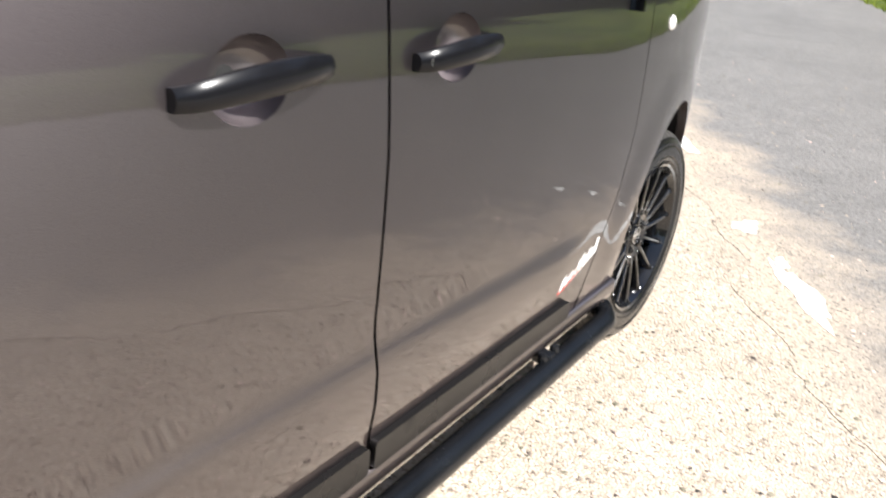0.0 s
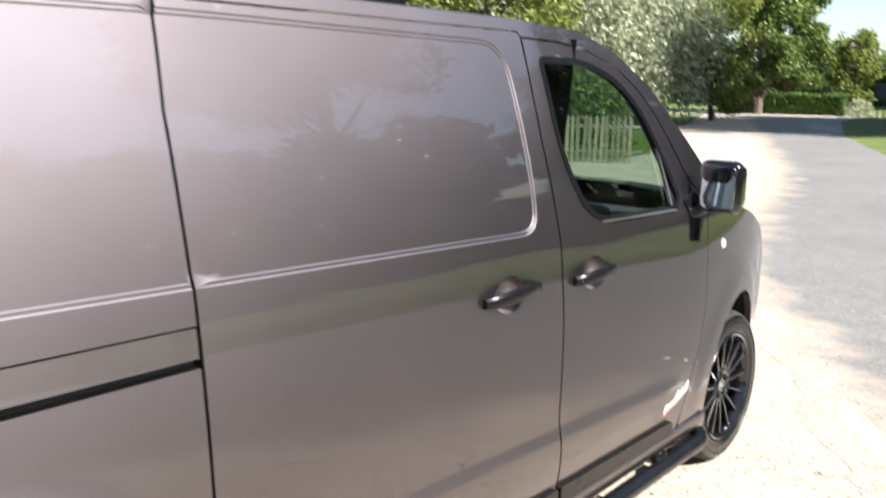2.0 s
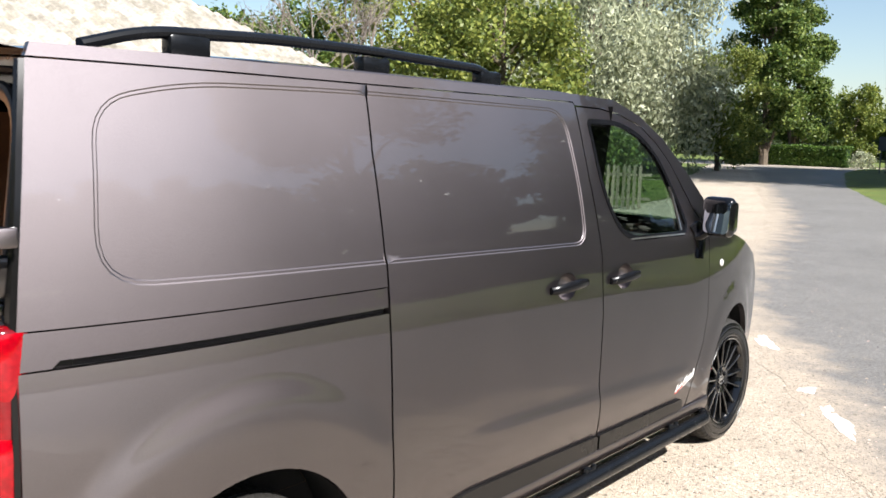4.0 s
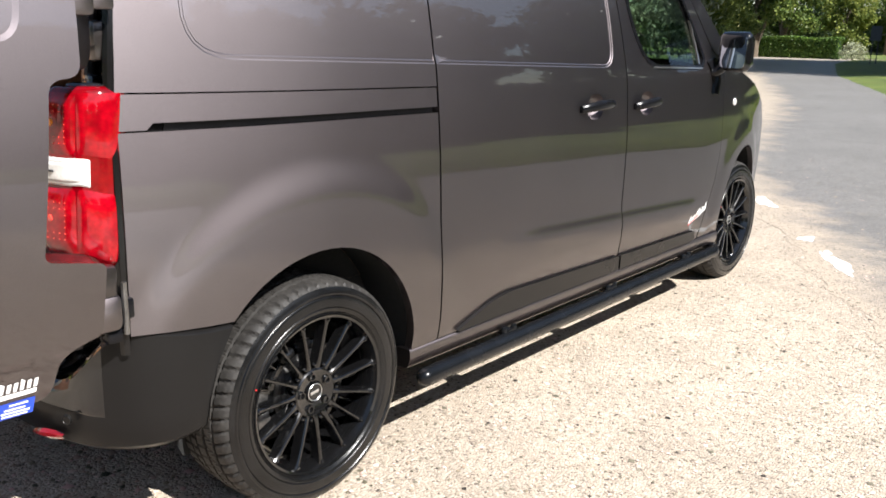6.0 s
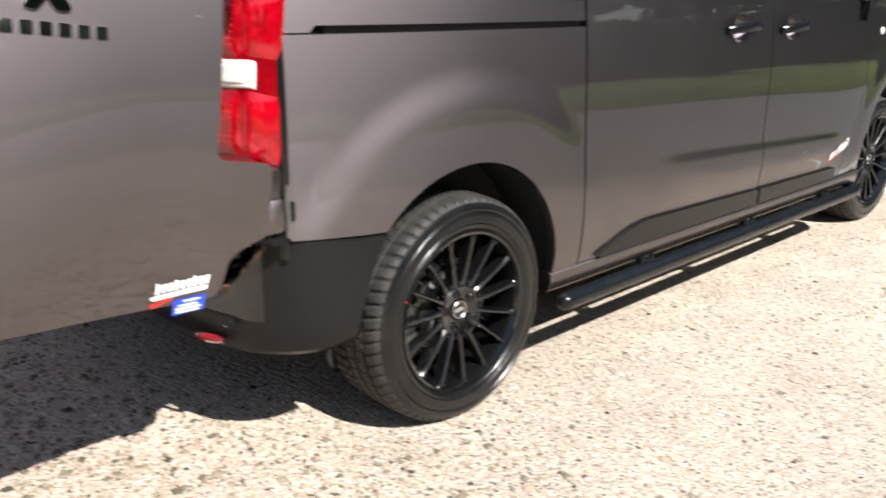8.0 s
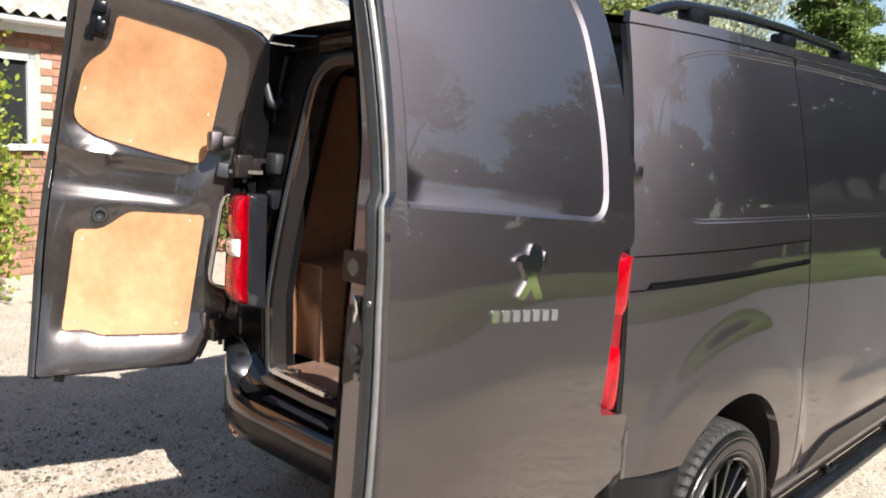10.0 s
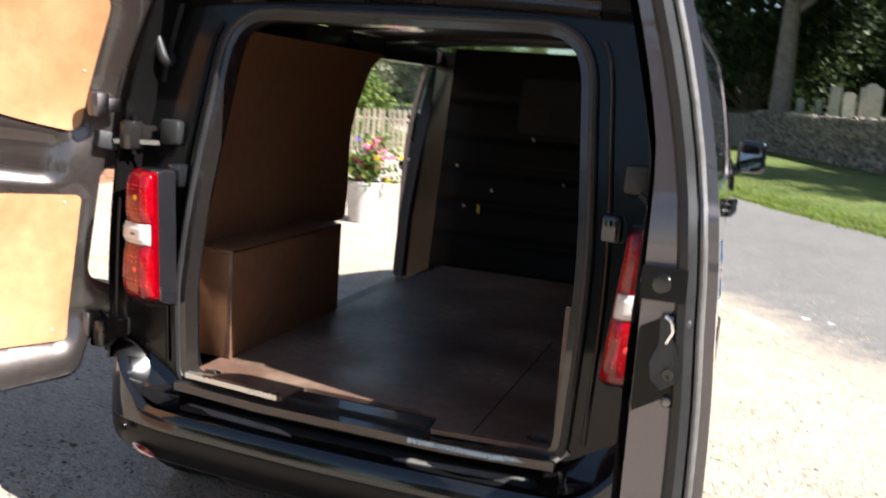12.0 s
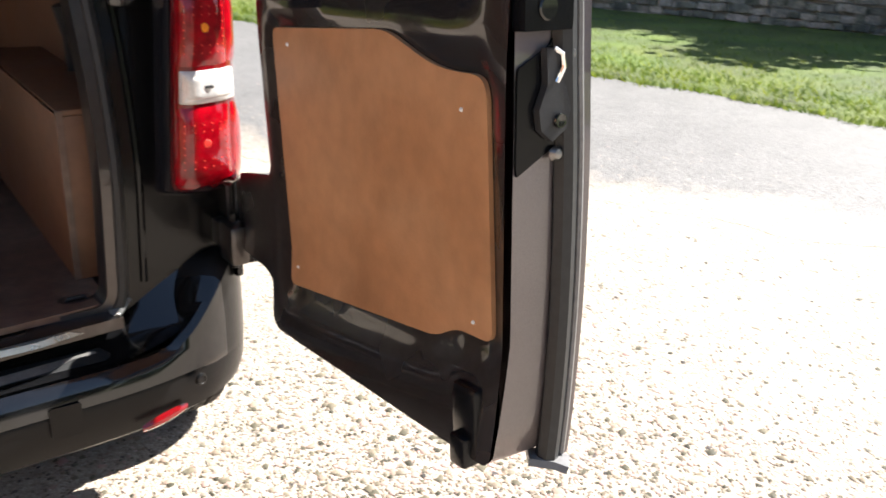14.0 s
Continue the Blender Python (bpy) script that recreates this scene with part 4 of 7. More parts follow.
low = lambda x, y: 0.318 + 0.012 * cheek(x, y) + 0.02 * float(smooth(-0.5, -0.35, y))
top = lambda x, y: 0.492 + 0.165 * cheek(x, y) ** 1.5 - 0.030 * float(smooth(-0.60, -0.34, y)) * cheek(x, y)
LOWER = [lambda x, y: (0.10, low(x, y) - 0.005), lambda x, y: (0.035, low(x, y)), lambda x, y: (0.012, low(x, y) + 0.018), lambda x, y: (0.003, low(x, y) + 0.05), lambda x, y: (0.001, 0.422), lambda x, y: (0.001 + 0.003 * (1 - cheek(x, y)), 0.430)]
UPPER_LEVELS = [lambda x, y: (0.001 + 0.003 * (1 - cheek(x, y)), 0.430), lambda x, y: (0.001 - 0.005 * (1 - cheek(x, y)), 0.436), lambda x, y: (0.001 - 0.003 * (1 - cheek(x, y)), 0.447), lambda x, y: (0.002, min(top(x, y) - 0.03, 0.47 + 0.5 * (top(x, y) - 0.50))), lambda x, y: (0.008, top(x, y) - 0.012), lambda x, y: (0.022, top(x, y)), lambda x, y: (0.05, top(x, y) + 0.004 - 0.03 * (1 - cheek(x, y))),
                lambda x, y: (0.10, top(x, y) - 0.004 - 0.04 * (1 - cheek(x, y))), lambda x, y: (0.15, top(x, y) - 0.03 - 0.02 * (1 - cheek(x, y))), lambda x, y: (0.20, top(x, y) - 0.09 * cheek(x, y) - 0.04)]
bumper = part("rear_bumper", bumper_sheet(LOWER, PLAN), "bumper", van, "dark grey textured plastic rear bumper")
turn_at = [k for k, p in enumerate(PLAN) if abs(p[0]) < 0.835 and p[1] < -0.5]
for name, plan, key, text in (("bumper_cheek", PLAN[:turn_at[0] + 1], "bumper", ""), ("bumper_top", PLAN[turn_at[0]:turn_at[-1] + 1], "step", "glossy black upper bumper"), ("bumper_cheek", PLAN[turn_at[-1]:], "bumper", "")):
    part(name, bumper_sheet(UPPER_LEVELS, plan), key, bumper, text)
step_rows = []
for t in np.linspace(0, 1, 10):
    step_rows.append([(x * (1 - 0.03 * t), (y + 0.035) * (1 - t) + (-0.520) * t, (0.492 + 0.03 * t - 0.012 * math.sin(math.pi * t)) + 0.11 * float(smooth(0.58, 0.84, abs(x))) * (0.4 + 0.6 * t)) for x, y in [p for p in PLAN if abs(p[0]) < 0.80 and p[1] < -0.5]])
part("bumper_step", grid_sheet(step_rows), "step", bumper, "smooth black loading step")
for sgn in (1, -1):
    refl = [[(sgn * (0.612 + 0.105 * u), -0.6840 + 0.026 * u ** 1.5 - (0.004 if 0 < k < 3 else -0.004) * math.sin(math.pi * (0.06 + 0.88 * u)) ** 0.3, 0.337 + 0.010 * u + 0.0135 + 0.0090 * (k - 1.5) * math.sin(math.pi * (0.06 + 0.88 * u)) ** 0.4) for u in np.linspace(0, 1, 9)] for k in range(4)]
    part("bumper_reflector", grid_sheet(refl), "red_dark", bumper, "narrow red reflector")
    part("parking_sensor", revolve([(0, 0.002), (0.009, 0.002), (0.010, 0.0035), (0.013, 0.002), (0.014, -0.004)], 18, Matrix.Translation((sgn * 0.750, -0.6620, 0.418)) @ pose(0, 0, 0, 0, 0, -90 + sgn * 22)), "bumper", bumper, "round parking sensor")
    part("guard_strip", patch(bend([(-0.20, 0), (0.20, 0.0), (0.20, 0.04), (-0.14, 0.028)], 0.012, closed=True), lambda a, b, d=0: (sgn * (0.36 + a), -0.612 + b * 0.5 + 0.012 * (a / 0.2) - 0.0, 0.4935 + b * 0.25 - d), 0.05, rim=0.004), "guard_film", bumper, "scuffed grey guard strip")
part("tow_cover", patch(bend([(0.44, 0.385), (0.50, 0.385), (0.50, 0.455), (0.44, 0.455)], 0.008, closed=True), lambda x, z, d=0: (x, -0.687 + d, z), 0.05, rim=0.004), "bumper", bumper)

# ---- load space ----
FLOOR = bend([(-0.610, -0.530), (-0.235, -0.565), (-0.222, -0.445), (0.240, -0.445), (0.252, -0.565), (0.610, -0.530), (0.625, 0.30), (0.70, 0.52), (0.70, 1.73), (-0.53, 1.73), (-0.580, 1.0), (-0.585, 0.50), (-0.625, 0.48)], 0.012, 3, True)
hole = lambda cx: [(cx + 0.038 * math.cos(a), -0.478 + 0.024 * math.sin(a)) for a in np.linspace(0, 2 * math.pi, 20, endpoint=False)]
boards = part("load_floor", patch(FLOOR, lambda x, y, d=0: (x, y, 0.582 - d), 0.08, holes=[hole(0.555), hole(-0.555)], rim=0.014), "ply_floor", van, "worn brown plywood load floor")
part("board_joint", box(0.368, 0.372, -0.535, 0.55, 0.580, 0.5835), "under", boards)
part("floor_pan", box(-0.57, 0.66, -0.52, 1.90, 0.50, 0.560, 0.01), "paint_in", van)
part("latch_well", join(box(-0.23, 0.246, -0.565, -0.44, 0.556, 0.564, 0.002), box(-0.10, -0.03, -0.515, -0.495, 0.563, 0.575, 0.003), box(0.07, 0.14, -0.515, -0.495, 0.563, 0.575, 0.003)), "plastic", van, "black latch well in the load sill")
part("sill_plate", sweep([(-0.62, -0.548, 0.552), (-0.3, -0.575, 0.550), (0.3, -0.575, 0.550), (0.62, -0.548, 0.552)], [(-0.03, -0.014), (0.03, -0.014), (0.03, 0.012), (-0.025, 0.014)]), "paint_in", van)
part("sill_strip", sweep([(-0.600, -0.540, 0.586), (-0.245, -0.572, 0.586)], [(-0.012, -0.010), (0.012, -0.010), (0.010, 0.006), (-0.012, 0.006)]), "alu", boards, "bright metal floor edge strip")
part("sill_guard", sweep([(0.20, -0.588, 0.553), (0.45, -0.580, 0.553), (0.60, -0.548, 0.556), (0.638, -0.51, 0.58)], [(-0.024, -0.005), (0.024, -0.005), (0.020, 0.007), (-0.020, 0.007)]), "alu", van, "scuffed bright sill guard")
for cx in (0.555, -0.555):
    part("lashing_eye", tube([(cx - 0.022, -0.478, 0.570), (cx - 0.016, -0.478, 0.584), (cx + 0.016, -0.478, 0.584), (cx + 0.022, -0.478, 0.570)], 0.0045, 8), "plastic", boards)
# ply lining: left side stops at the sliding door opening, right side runs to the bulkhead
left_lining = bend([(-0.42, 0.585), (0.50, 0.585), ((0.52, 0.90), 0.02), ((0.84, 0.93), 0.03), ((0.860, 1.10), 0.2), ((0.825, 1.40), 0.2), ((0.90, 1.64), 0.12), (1.00, 1.70), (-0.36, 1.70)], 0.02, closed=True)
lining = lambda sgn: (lambda y, z, d=0: (sgn * (0.735 - 0.09 * max(0, (z - 1.1) / 0.6) ** 2 + d), y, z))
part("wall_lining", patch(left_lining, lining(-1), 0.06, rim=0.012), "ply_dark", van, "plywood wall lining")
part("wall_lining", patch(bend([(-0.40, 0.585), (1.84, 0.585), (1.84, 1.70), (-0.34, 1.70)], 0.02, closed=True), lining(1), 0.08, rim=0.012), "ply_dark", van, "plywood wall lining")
for sgn, y0 in ((-1, -0.335), (1, -0.385)):
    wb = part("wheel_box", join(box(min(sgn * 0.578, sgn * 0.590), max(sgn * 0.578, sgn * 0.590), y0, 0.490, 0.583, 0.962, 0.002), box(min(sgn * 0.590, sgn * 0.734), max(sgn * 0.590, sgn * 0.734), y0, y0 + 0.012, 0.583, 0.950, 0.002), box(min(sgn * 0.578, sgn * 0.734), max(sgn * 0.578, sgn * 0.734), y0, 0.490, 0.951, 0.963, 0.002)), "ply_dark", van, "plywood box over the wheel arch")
    part("box_edge", box(min(sgn * 0.5765, sgn * 0.5905), max(sgn * 0.5765, sgn * 0.5905), y0 - 0.002, y0 + 0.001, 0.585, 0.962), "ply_floor", wb)
part("belt_bracket", sweep([(0.728, 0.06, 0.965), (0.722, 0.04, 1.05), (0.700, 0.02, 1.13)], ring(0.022, 10, 0.6), up=(0, 1, 0)), "plastic", van)
# bulkhead with pressed ribs
BULK_Y = lambda z: 1.735 + 0.16 * (z - 0.56)
rib_rows = []
for z in np.linspace(0.56, 1.80, 90):
    bulge = 0.012 * float(smooth(0.42, 0.34, abs(((z - 0.56) * 5.2) % 1.0 - 0.5))) if z < 1.62 else 0.012
    rib_rows.append([(x, BULK_Y(z) - bulge * float(smooth(0.60, 0.52, abs(x))), z) for x in np.linspace(-0.62, 0.84, 30)])
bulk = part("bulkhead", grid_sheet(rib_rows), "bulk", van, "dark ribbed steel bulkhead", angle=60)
part("bulkhead_hatch", patch(bend([(-0.20, 1.36), (0.22, 1.36), (0.22, 1.66), (-0.20, 1.66)], 0.04, closed=True), lambda x, z, d=0: (x, BULK_Y(z) - 0.022 + d, z), 0.06, rim=0.02), "under", bulk)
for x, z in ((-0.52, 1.15), (-0.30, 1.03), (0.10, 1.10), (0.50, 1.07), (-0.1, 1.33), (0.42, 0.93), (-0.45, 0.93)):
    part("stud", revolve([(0, 0.010), (0.007, 0.008), (0.009, 0)], 10, Matrix.Translation((x, BULK_Y(z) - 0.014, z)) @ pose(0, 0, 0, 0, 0, -90)), "steel", bulk)
for x, z in ((-0.36, 0.90), (0.34, 0.885)):
    part("yellow_tag", box(x - 0.007, x + 0.007, BULK_Y(z) - 0.026, BULK_Y(z) - 0.020, z, z + 0.045), "yellow", bulk)
part("ceiling_lining", grid_sheet([[(x, y, 1.792 + 0.035 * (1 - (x / 0.8) ** 2) - 0.02 * (y < -0.3)) for x in np.linspace(-0.78, 0.78, 14)] for y in np.linspace(-0.415, 1.90, 20)]), "trim", van)
for y in (0.05, 0.62, 1.2):
    part("roof_bow", sweep([(x, y, 1.775 + 0.035 * (1 - (x / 0.8) ** 2)) for x in np.linspace(-0.74, 0.74, 12)], [(-0.035, -0.014), (0.035, -0.014), (0.035, 0.01), (-0.035, 0.01)], up=(0, 0, 1)), "paint_in", van)
# left opening: posts and sill
front_post = [(-0.850, 1.87, 0.46), (-0.855, 1.92, 0.80), (-0.850, 2.00, 1.10), (-0.830, 2.08, 1.40), (-0.80, 2.15, 1.65), (-0.78, 2.18, 1.75)]
part("door_post", sweep(bend(front_post, 0.15), [(-0.035, -0.030), (0.035, -0.030), (0.035, 0.03), (-0.035, 0.03)], up=(1, 0, 0)), "seal", van, "dark painted door post")
part("post_seal", sweep([(p[0] + 0.03, p[1] - 0.035, p[2]) for p in bend(front_post, 0.15)], ring(0.012, 8), up=(1, 0, 0)), "seal", van)
part("door_step", box(-0.92, -0.58, 0.50, 1.95, 0.36, 0.43, 0.015), "plastic", van, "black plastic side door step")
part("step_riser", box(-0.600, -0.585, 0.50, 1.74, 0.40, 0.566, 0.004), "under", van)
part("pillar_panel", grid_sheet([[(-0.62 - 0.20 * t, BULK_Y(z) + 0.005 + (float(np.interp(z, [0.46, 0.8, 1.1, 1.4, 1.75], [1.87, 1.92, 2.0, 2.08, 2.18])) - 0.03 - BULK_Y(z)) * t, z) for t in (0, 0.5, 1)] for z in np.linspace(0.42, 1.78, 16)]), "handle", van)
part("opening_header", sweep([(-0.80, 0.42, 1.735), (-0.80, 2.15, 1.745)], [(-0.05, -0.05), (0.05, -0.05), (0.05, 0.05), (-0.05, 0.05)]), "paint_in", van)
part("rear_door_post", sweep([(-0.82, 0.52, 0.50), (-0.82, 0.60, 0.9), (-0.80, 0.78, 1.0), (-0.79, 0.78, 1.45), (-0.76, 0.86, 1.74)], [(-0.05, -0.03), (0.05, -0.03), (0.05, 0.03), (-0.05, 0.03)], up=(1, 0, 0)), "handle", van)

# ---- cab ----
part("dashboard", join(box(-0.80, 0.80, 2.55, 3.0, 0.85, 1.165, 0.06), box(0.20, 0.62, 2.48, 2.62, 1.10, 1.205, 0.04)), "trim", van)
part("steering_wheel", join(tube([tuple(Matrix.Translation((0.40, 2.34, 1.10)) @ pose(0, 0, 0, -62, 0, 0) @ Vector((0.185 * math.cos(a), 0.185 * math.sin(a), 0))) for a in np.linspace(0, 2 * math.pi, 40, endpoint=False)], 0.016, 10, True),
     sweep([(0.22, 2.34, 1.10), (0.40, 2.36, 1.09), (0.58, 2.34, 1.10)], ring(0.022, 8, 0.6)), moved(box(-0.07, 0.07, -0.06, 0.06, -0.03, 0.03, 0.02), Matrix.Translation((0.40, 2.36, 1.09)) @ pose(0, 0, 0, -62, 0, 0))), "trim", van, "black steering wheel")
for x in (0.42, -0.42):
    st = part("cab_seat", join(box(x - 0.25, x + 0.25, 1.95, 2.42, 0.72, 0.90, 0.06), box(x - 0.24, x + 0.24, 1.93, 2.05, 0.86, 1.42, 0.06)), "trim", van, "dark cloth cab seat")
    part("headrest", box(x - 0.13, x + 0.13, 1.93, 2.02, 1.45, 1.62, 0.04), "trim", st)
part("cab_floor", box(-0.85, 0.85, 1.92, 2.9, 0.45, 0.55), "trim", van)


# ---- rear doors: hung on axes that lean forward with the tail ----
RIGHT_LEAF = dict(
    out=bend([((0.150, 0.63), 0.05), ((0.165, 0.545), 0.05), ((0.905, 0.535), 0.012), ((0.912, 1.284), 0.008), ((0.900, 1.302), 0.008), ((0.885, 1.905), 0.03), ((0.45, 1.890), 0.2), ((0.120, 1.846), 0.10), ((0.102, 1.50), 0.1), ((0.104, 1.252), 0.03), ((0.175, 1.236), 0.03), ((0.192, 0.862), 0.02), ((0.050, 0.850), 0.02), ((0.050, 0.682), 0.02), ((0.120, 0.655), 0.05)], closed=True),
    inner=bend([((0.205, 0.660), 0.06), ((0.215, 0.572), 0.06), ((0.893, 0.560), 0.02), ((0.893, 1.284), 0.01), ((0.875, 1.880), 0.02), ((0.45, 1.866), 0.2), ((0.060, 1.822), 0.08), ((0.030, 1.50), 0.1), ((0.032, 1.270), 0.03), ((0.198, 1.238), 0.04), ((0.212, 0.872), 0.03), ((0.040, 0.854), 0.02), ((0.040, 0.688), 0.02), ((0.170, 0.675), 0.05)], closed=True),
    low=bend([((0.274, 0.672), 0.02), ((0.740, 0.708), 0.05), ((0.785, 0.734), 0.03), ((0.866, 0.734), 0.02), ((0.850, 1.096), 0.03), ((0.745, 1.100), 0.05), ((0.620, 1.150), 0.03), ((0.253, 1.148), 0.02)], closed=True),
    up=bend([((0.262, 1.360), 0.06), ((0.43, 1.365), 0.08), ((0.56, 1.420), 0.06), ((0.840, 1.442), 0.09), ((0.830, 1.66), 0.06), ((0.750, 1.700), 0.03), ((0.740, 1.810), 0.02), ((0.50, 1.795), 0.1), ((0.262, 1.745), 0.06)], closed=True),
    field=bend([((0.225, 1.300), 0.07), ((0.875, 1.284), 0.01), ((0.865, 1.865), 0.02), ((0.45, 1.855), 0.2), ((0.23, 1.80), 0.1), ((0.215, 1.50), 0.1)], closed=True),
    free=[(0.905, w) for w in np.linspace(0.55, 1.280, 14)] + [(0.893, w) for w in np.linspace(1.305, 1.890, 9)],
    latch=(0.838, 0.625), top_latch=(0.800, 1.775), clips=((0.30, 0.71), (0.825, 0.755), (0.80, 1.05), (0.31, 1.12), (0.28, 1.51), (0.38, 1.38), (0.815, 1.54)), bar=1.255, arm=(0.20, 1.285))
LEFT_LEAF = dict(
    out=bend([((0.099, 0.623), 0.05), ((0.126, 0.528), 0.05), ((0.705, 0.412), 0.012), ((0.765, 1.099), 0.3), ((0.765, 1.823), 0.03), ((0.691, 1.876), 0.03), ((0.399, 1.878), 0.2), ((0.056, 1.842), 0.10), ((0.001, 1.604), 0.1), ((-0.009, 1.219), 0.02), ((0.120, 1.205), 0.03), ((0.122, 0.846), 0.03), ((-0.031, 0.832), 0.02), ((-0.031, 0.667), 0.03), ((0.088, 0.655), 0.05)], closed=True),
    inner=bend([((0.131, 0.640), 0.06), ((0.152, 0.550), 0.05), ((0.693, 0.435), 0.02), ((0.751, 1.099), 0.3), ((0.751, 1.805), 0.02), ((0.681, 1.852), 0.03), ((0.399, 1.853), 0.2), ((0.077, 1.820), 0.10), ((0.025, 1.603), 0.1), ((0.018, 1.239), 0.02), ((0.147, 1.208), 0.05), ((0.150, 0.847), 0.05), ((-0.009, 0.824), 0.02), ((-0.009, 0.678), 0.03), ((0.110, 0.674), 0.05)], closed=True),
    low=bend([((0.191, 0.651), 0.02), ((0.499, 0.607), 0.05), ((0.552, 0.622), 0.03), ((0.634, 0.606), 0.02), ((0.645, 0.987), 0.03), ((0.557, 0.995), 0.05), ((0.469, 1.081), 0.03), ((0.196, 1.110), 0.02)], closed=True),
    up=bend([((0.226, 1.303), 0.05), ((0.379, 1.310), 0.06), ((0.479, 1.320), 0.04), ((0.634, 1.339), 0.08), ((0.714, 1.384), 0.10), ((0.700, 1.584), 0.08), ((0.624, 1.655), 0.04), ((0.615, 1.771), 0.02), ((0.399, 1.757), 0.1), ((0.210, 1.731), 0.06)], closed=True),
    field=bend([((0.157, 1.294), 0.07), ((0.738, 1.273), 0.01), ((0.738, 1.782), 0.02), ((0.399, 1.834), 0.2), ((0.173, 1.789), 0.1), ((0.147, 1.497), 0.1)], closed=True),
    free=dense([(0.705, 0.427), (0.747, 0.814), (0.763, 1.099), (0.764, 1.813)], 0.05, False),
    latch=(0.615, 0.501), top_latch=(0.672, 1.743), clips=((0.236, 0.682), (0.596, 0.644), (0.615, 0.953), (0.246, 1.083), (0.246, 1.494), (0.504, 1.341), (0.686, 1.499)), bar=1.198, arm=(0.147, 1.294))
OZ = np.polyfit([0.48, 0.57, 0.70, 0.85, 1.0, 1.12, 1.22, 1.32, 1.45, 1.60, 1.72, 1.80], [0.030, 0.052, 0.077, 0.093, 0.102, 0.104, 0.099, 0.088, 0.064, 0.028, -0.010, -0.040], 5)


def rear_door(sgn, base, opened, lean, lean_u, lean_x, label):
    """Leaf coordinates: u from the hinge to the free edge, w up the hinge axis, n outwards."""
    leaf = RIGHT_LEAF if sgn > 0 else LEFT_LEAF
    hung = Vector((0, math.sin(lean_u), math.cos(lean_u)))
    AXIS = Vector((math.tan(lean_x), math.sin(lean), math.cos(lean))).normalized()
    du = Matrix.Rotation(sgn * radians(opened), 3, hung) @ Vector((-sgn, 0, 0))
    UPPER, DOOR_OUT, inner_out, ply_low, ply_up = leaf["field"], leaf["out"], leaf["inner"], leaf["low"], leaf["up"]
    dn = (AXIS.cross(du) * sgn).normalized()
    turn = Matrix((du, -dn * 1.0, AXIS)).transposed().to_4x4()

    def place(u, w, n):
        return Vector(base) + du * u + AXIS * (w - 0.85) + dn * n

    def frame_at(u, w, n):
        return Matrix.Translation(place(u, w, n)) @ turn

    def outer_n(w, u=0.9):
        full = float(np.interp(w, [0.45, 0.55, 0.70, 0.90, 1.10, 1.30, 1.70], [0.064, 0.060, 0.045, 0.027, 0.012, 0.010, 0.0])) if sgn > 0 else 0.0
        return float(np.polyval(OZ, w)) + full * float(smooth(0.25, 0.88, u))

    def inner_n(w):
        return min(0.006, outer_n(w, 0.0) - 0.075)

    def skin(u, w, d=0.0):
        bow = 0.010 * (1 - ((u - 0.5) / 0.5) ** 2)
        return place(u, w, outer_n(w, u) + bow - d)

    def updepth(p):
        return 0.008 * smooth(0.0, 0.010, away(UPPER, p) * np.where(inside(UPPER, p), 1, -1))

    rings = [UPPER, inset(UPPER, 0.005), inset(UPPER, 0.010)]
    door = part("rear_door", patch(DOOR_OUT, skin, 0.035, lines=[r + [r[0]] for r in rings], depth=updepth, rim=0.020), "paint", van, label)

    def press(p):
        """Relief of the inner pressing: proud frame, sunk edge channel, a hollow cross bar."""
        d = np.minimum(away(ply_low, p) * np.where(inside(ply_low, p), -1, 1), away(ply_up, p) * np.where(inside(ply_up, p), -1, 1))
        edge = away(inner_out, p)
        r = 0.014 * np.sin(math.pi * np.clip((d - 0.006) / (d + edge + 0.02), 0, 1)) ** 0.8
        bar = smooth(0.085, 0.045, np.abs(p[:, 1] - leaf["bar"] + 0.05 * (p[:, 0] - 0.5))) * smooth(0.22, 0.32, p[:, 0]) * smooth(0.86, 0.76, p[:, 0])
        cup = 0.020 * smooth(0.055, 0.03, np.hypot((p[:, 0] - 0.62) * 0.6, p[:, 1] - leaf["bar"] - 0.06))
        return r - 0.022 * bar + cup * 0.6

    part("inner_panel", patch(inner_out, lambda u, w, d=0.0: place(u, w, inner_n(w) - d), 0.020, depth=press, rim=0, lines=[ply_low + [ply_low[0]], ply_up + [ply_up[0]]]), "press", door, "dark painted inner door pressing")
    # the turned edges between the inner and outer faces
    k = 90
    a, b = np.array(dense(inner_out, 0.02)), np.array(dense(inset(DOOR_OUT, 0.004), 0.02))
    ia = [a[int(len(a) * i / k)] for i in range(k)]
    ib = [b[np.argmin(np.hypot(*(b - q).T))] for q in ia]
    verts = [place(u, w, inner_n(w)) for u, w in ia] + [place(u, w, outer_n(w, u) - 0.020) for u, w in ib]
    part("door_edge", (verts, [(i, (i + 1) % k, k + (i + 1) % k, k + i) for i in range(k)]), "paint" if sgn > 0 else "paint_in", door)
    free = leaf["free"]
    part("edge_seal", sweep([place(u, w, outer_n(w) - 0.040) for u, w in free], ring(0.017, 8), up=tuple(du)), "seal", door, "rubber seal along the door edge")
    part("edge_strip", sweep([place(u + 0.006, w, outer_n(w) - 0.018) for u, w in free], ring(0.0060, 8), up=tuple(du)), "edge_grey", door)
    for name, shape in (("lower_ply_panel", ply_low), ("upper_ply_panel", ply_up)):
        part(name, patch(shape, lambda u, w, d=0.0: place(u, w, inner_n(w) - 0.009 + d), 0.05, rim=0.008), "ply", door, "plywood door lining panel")
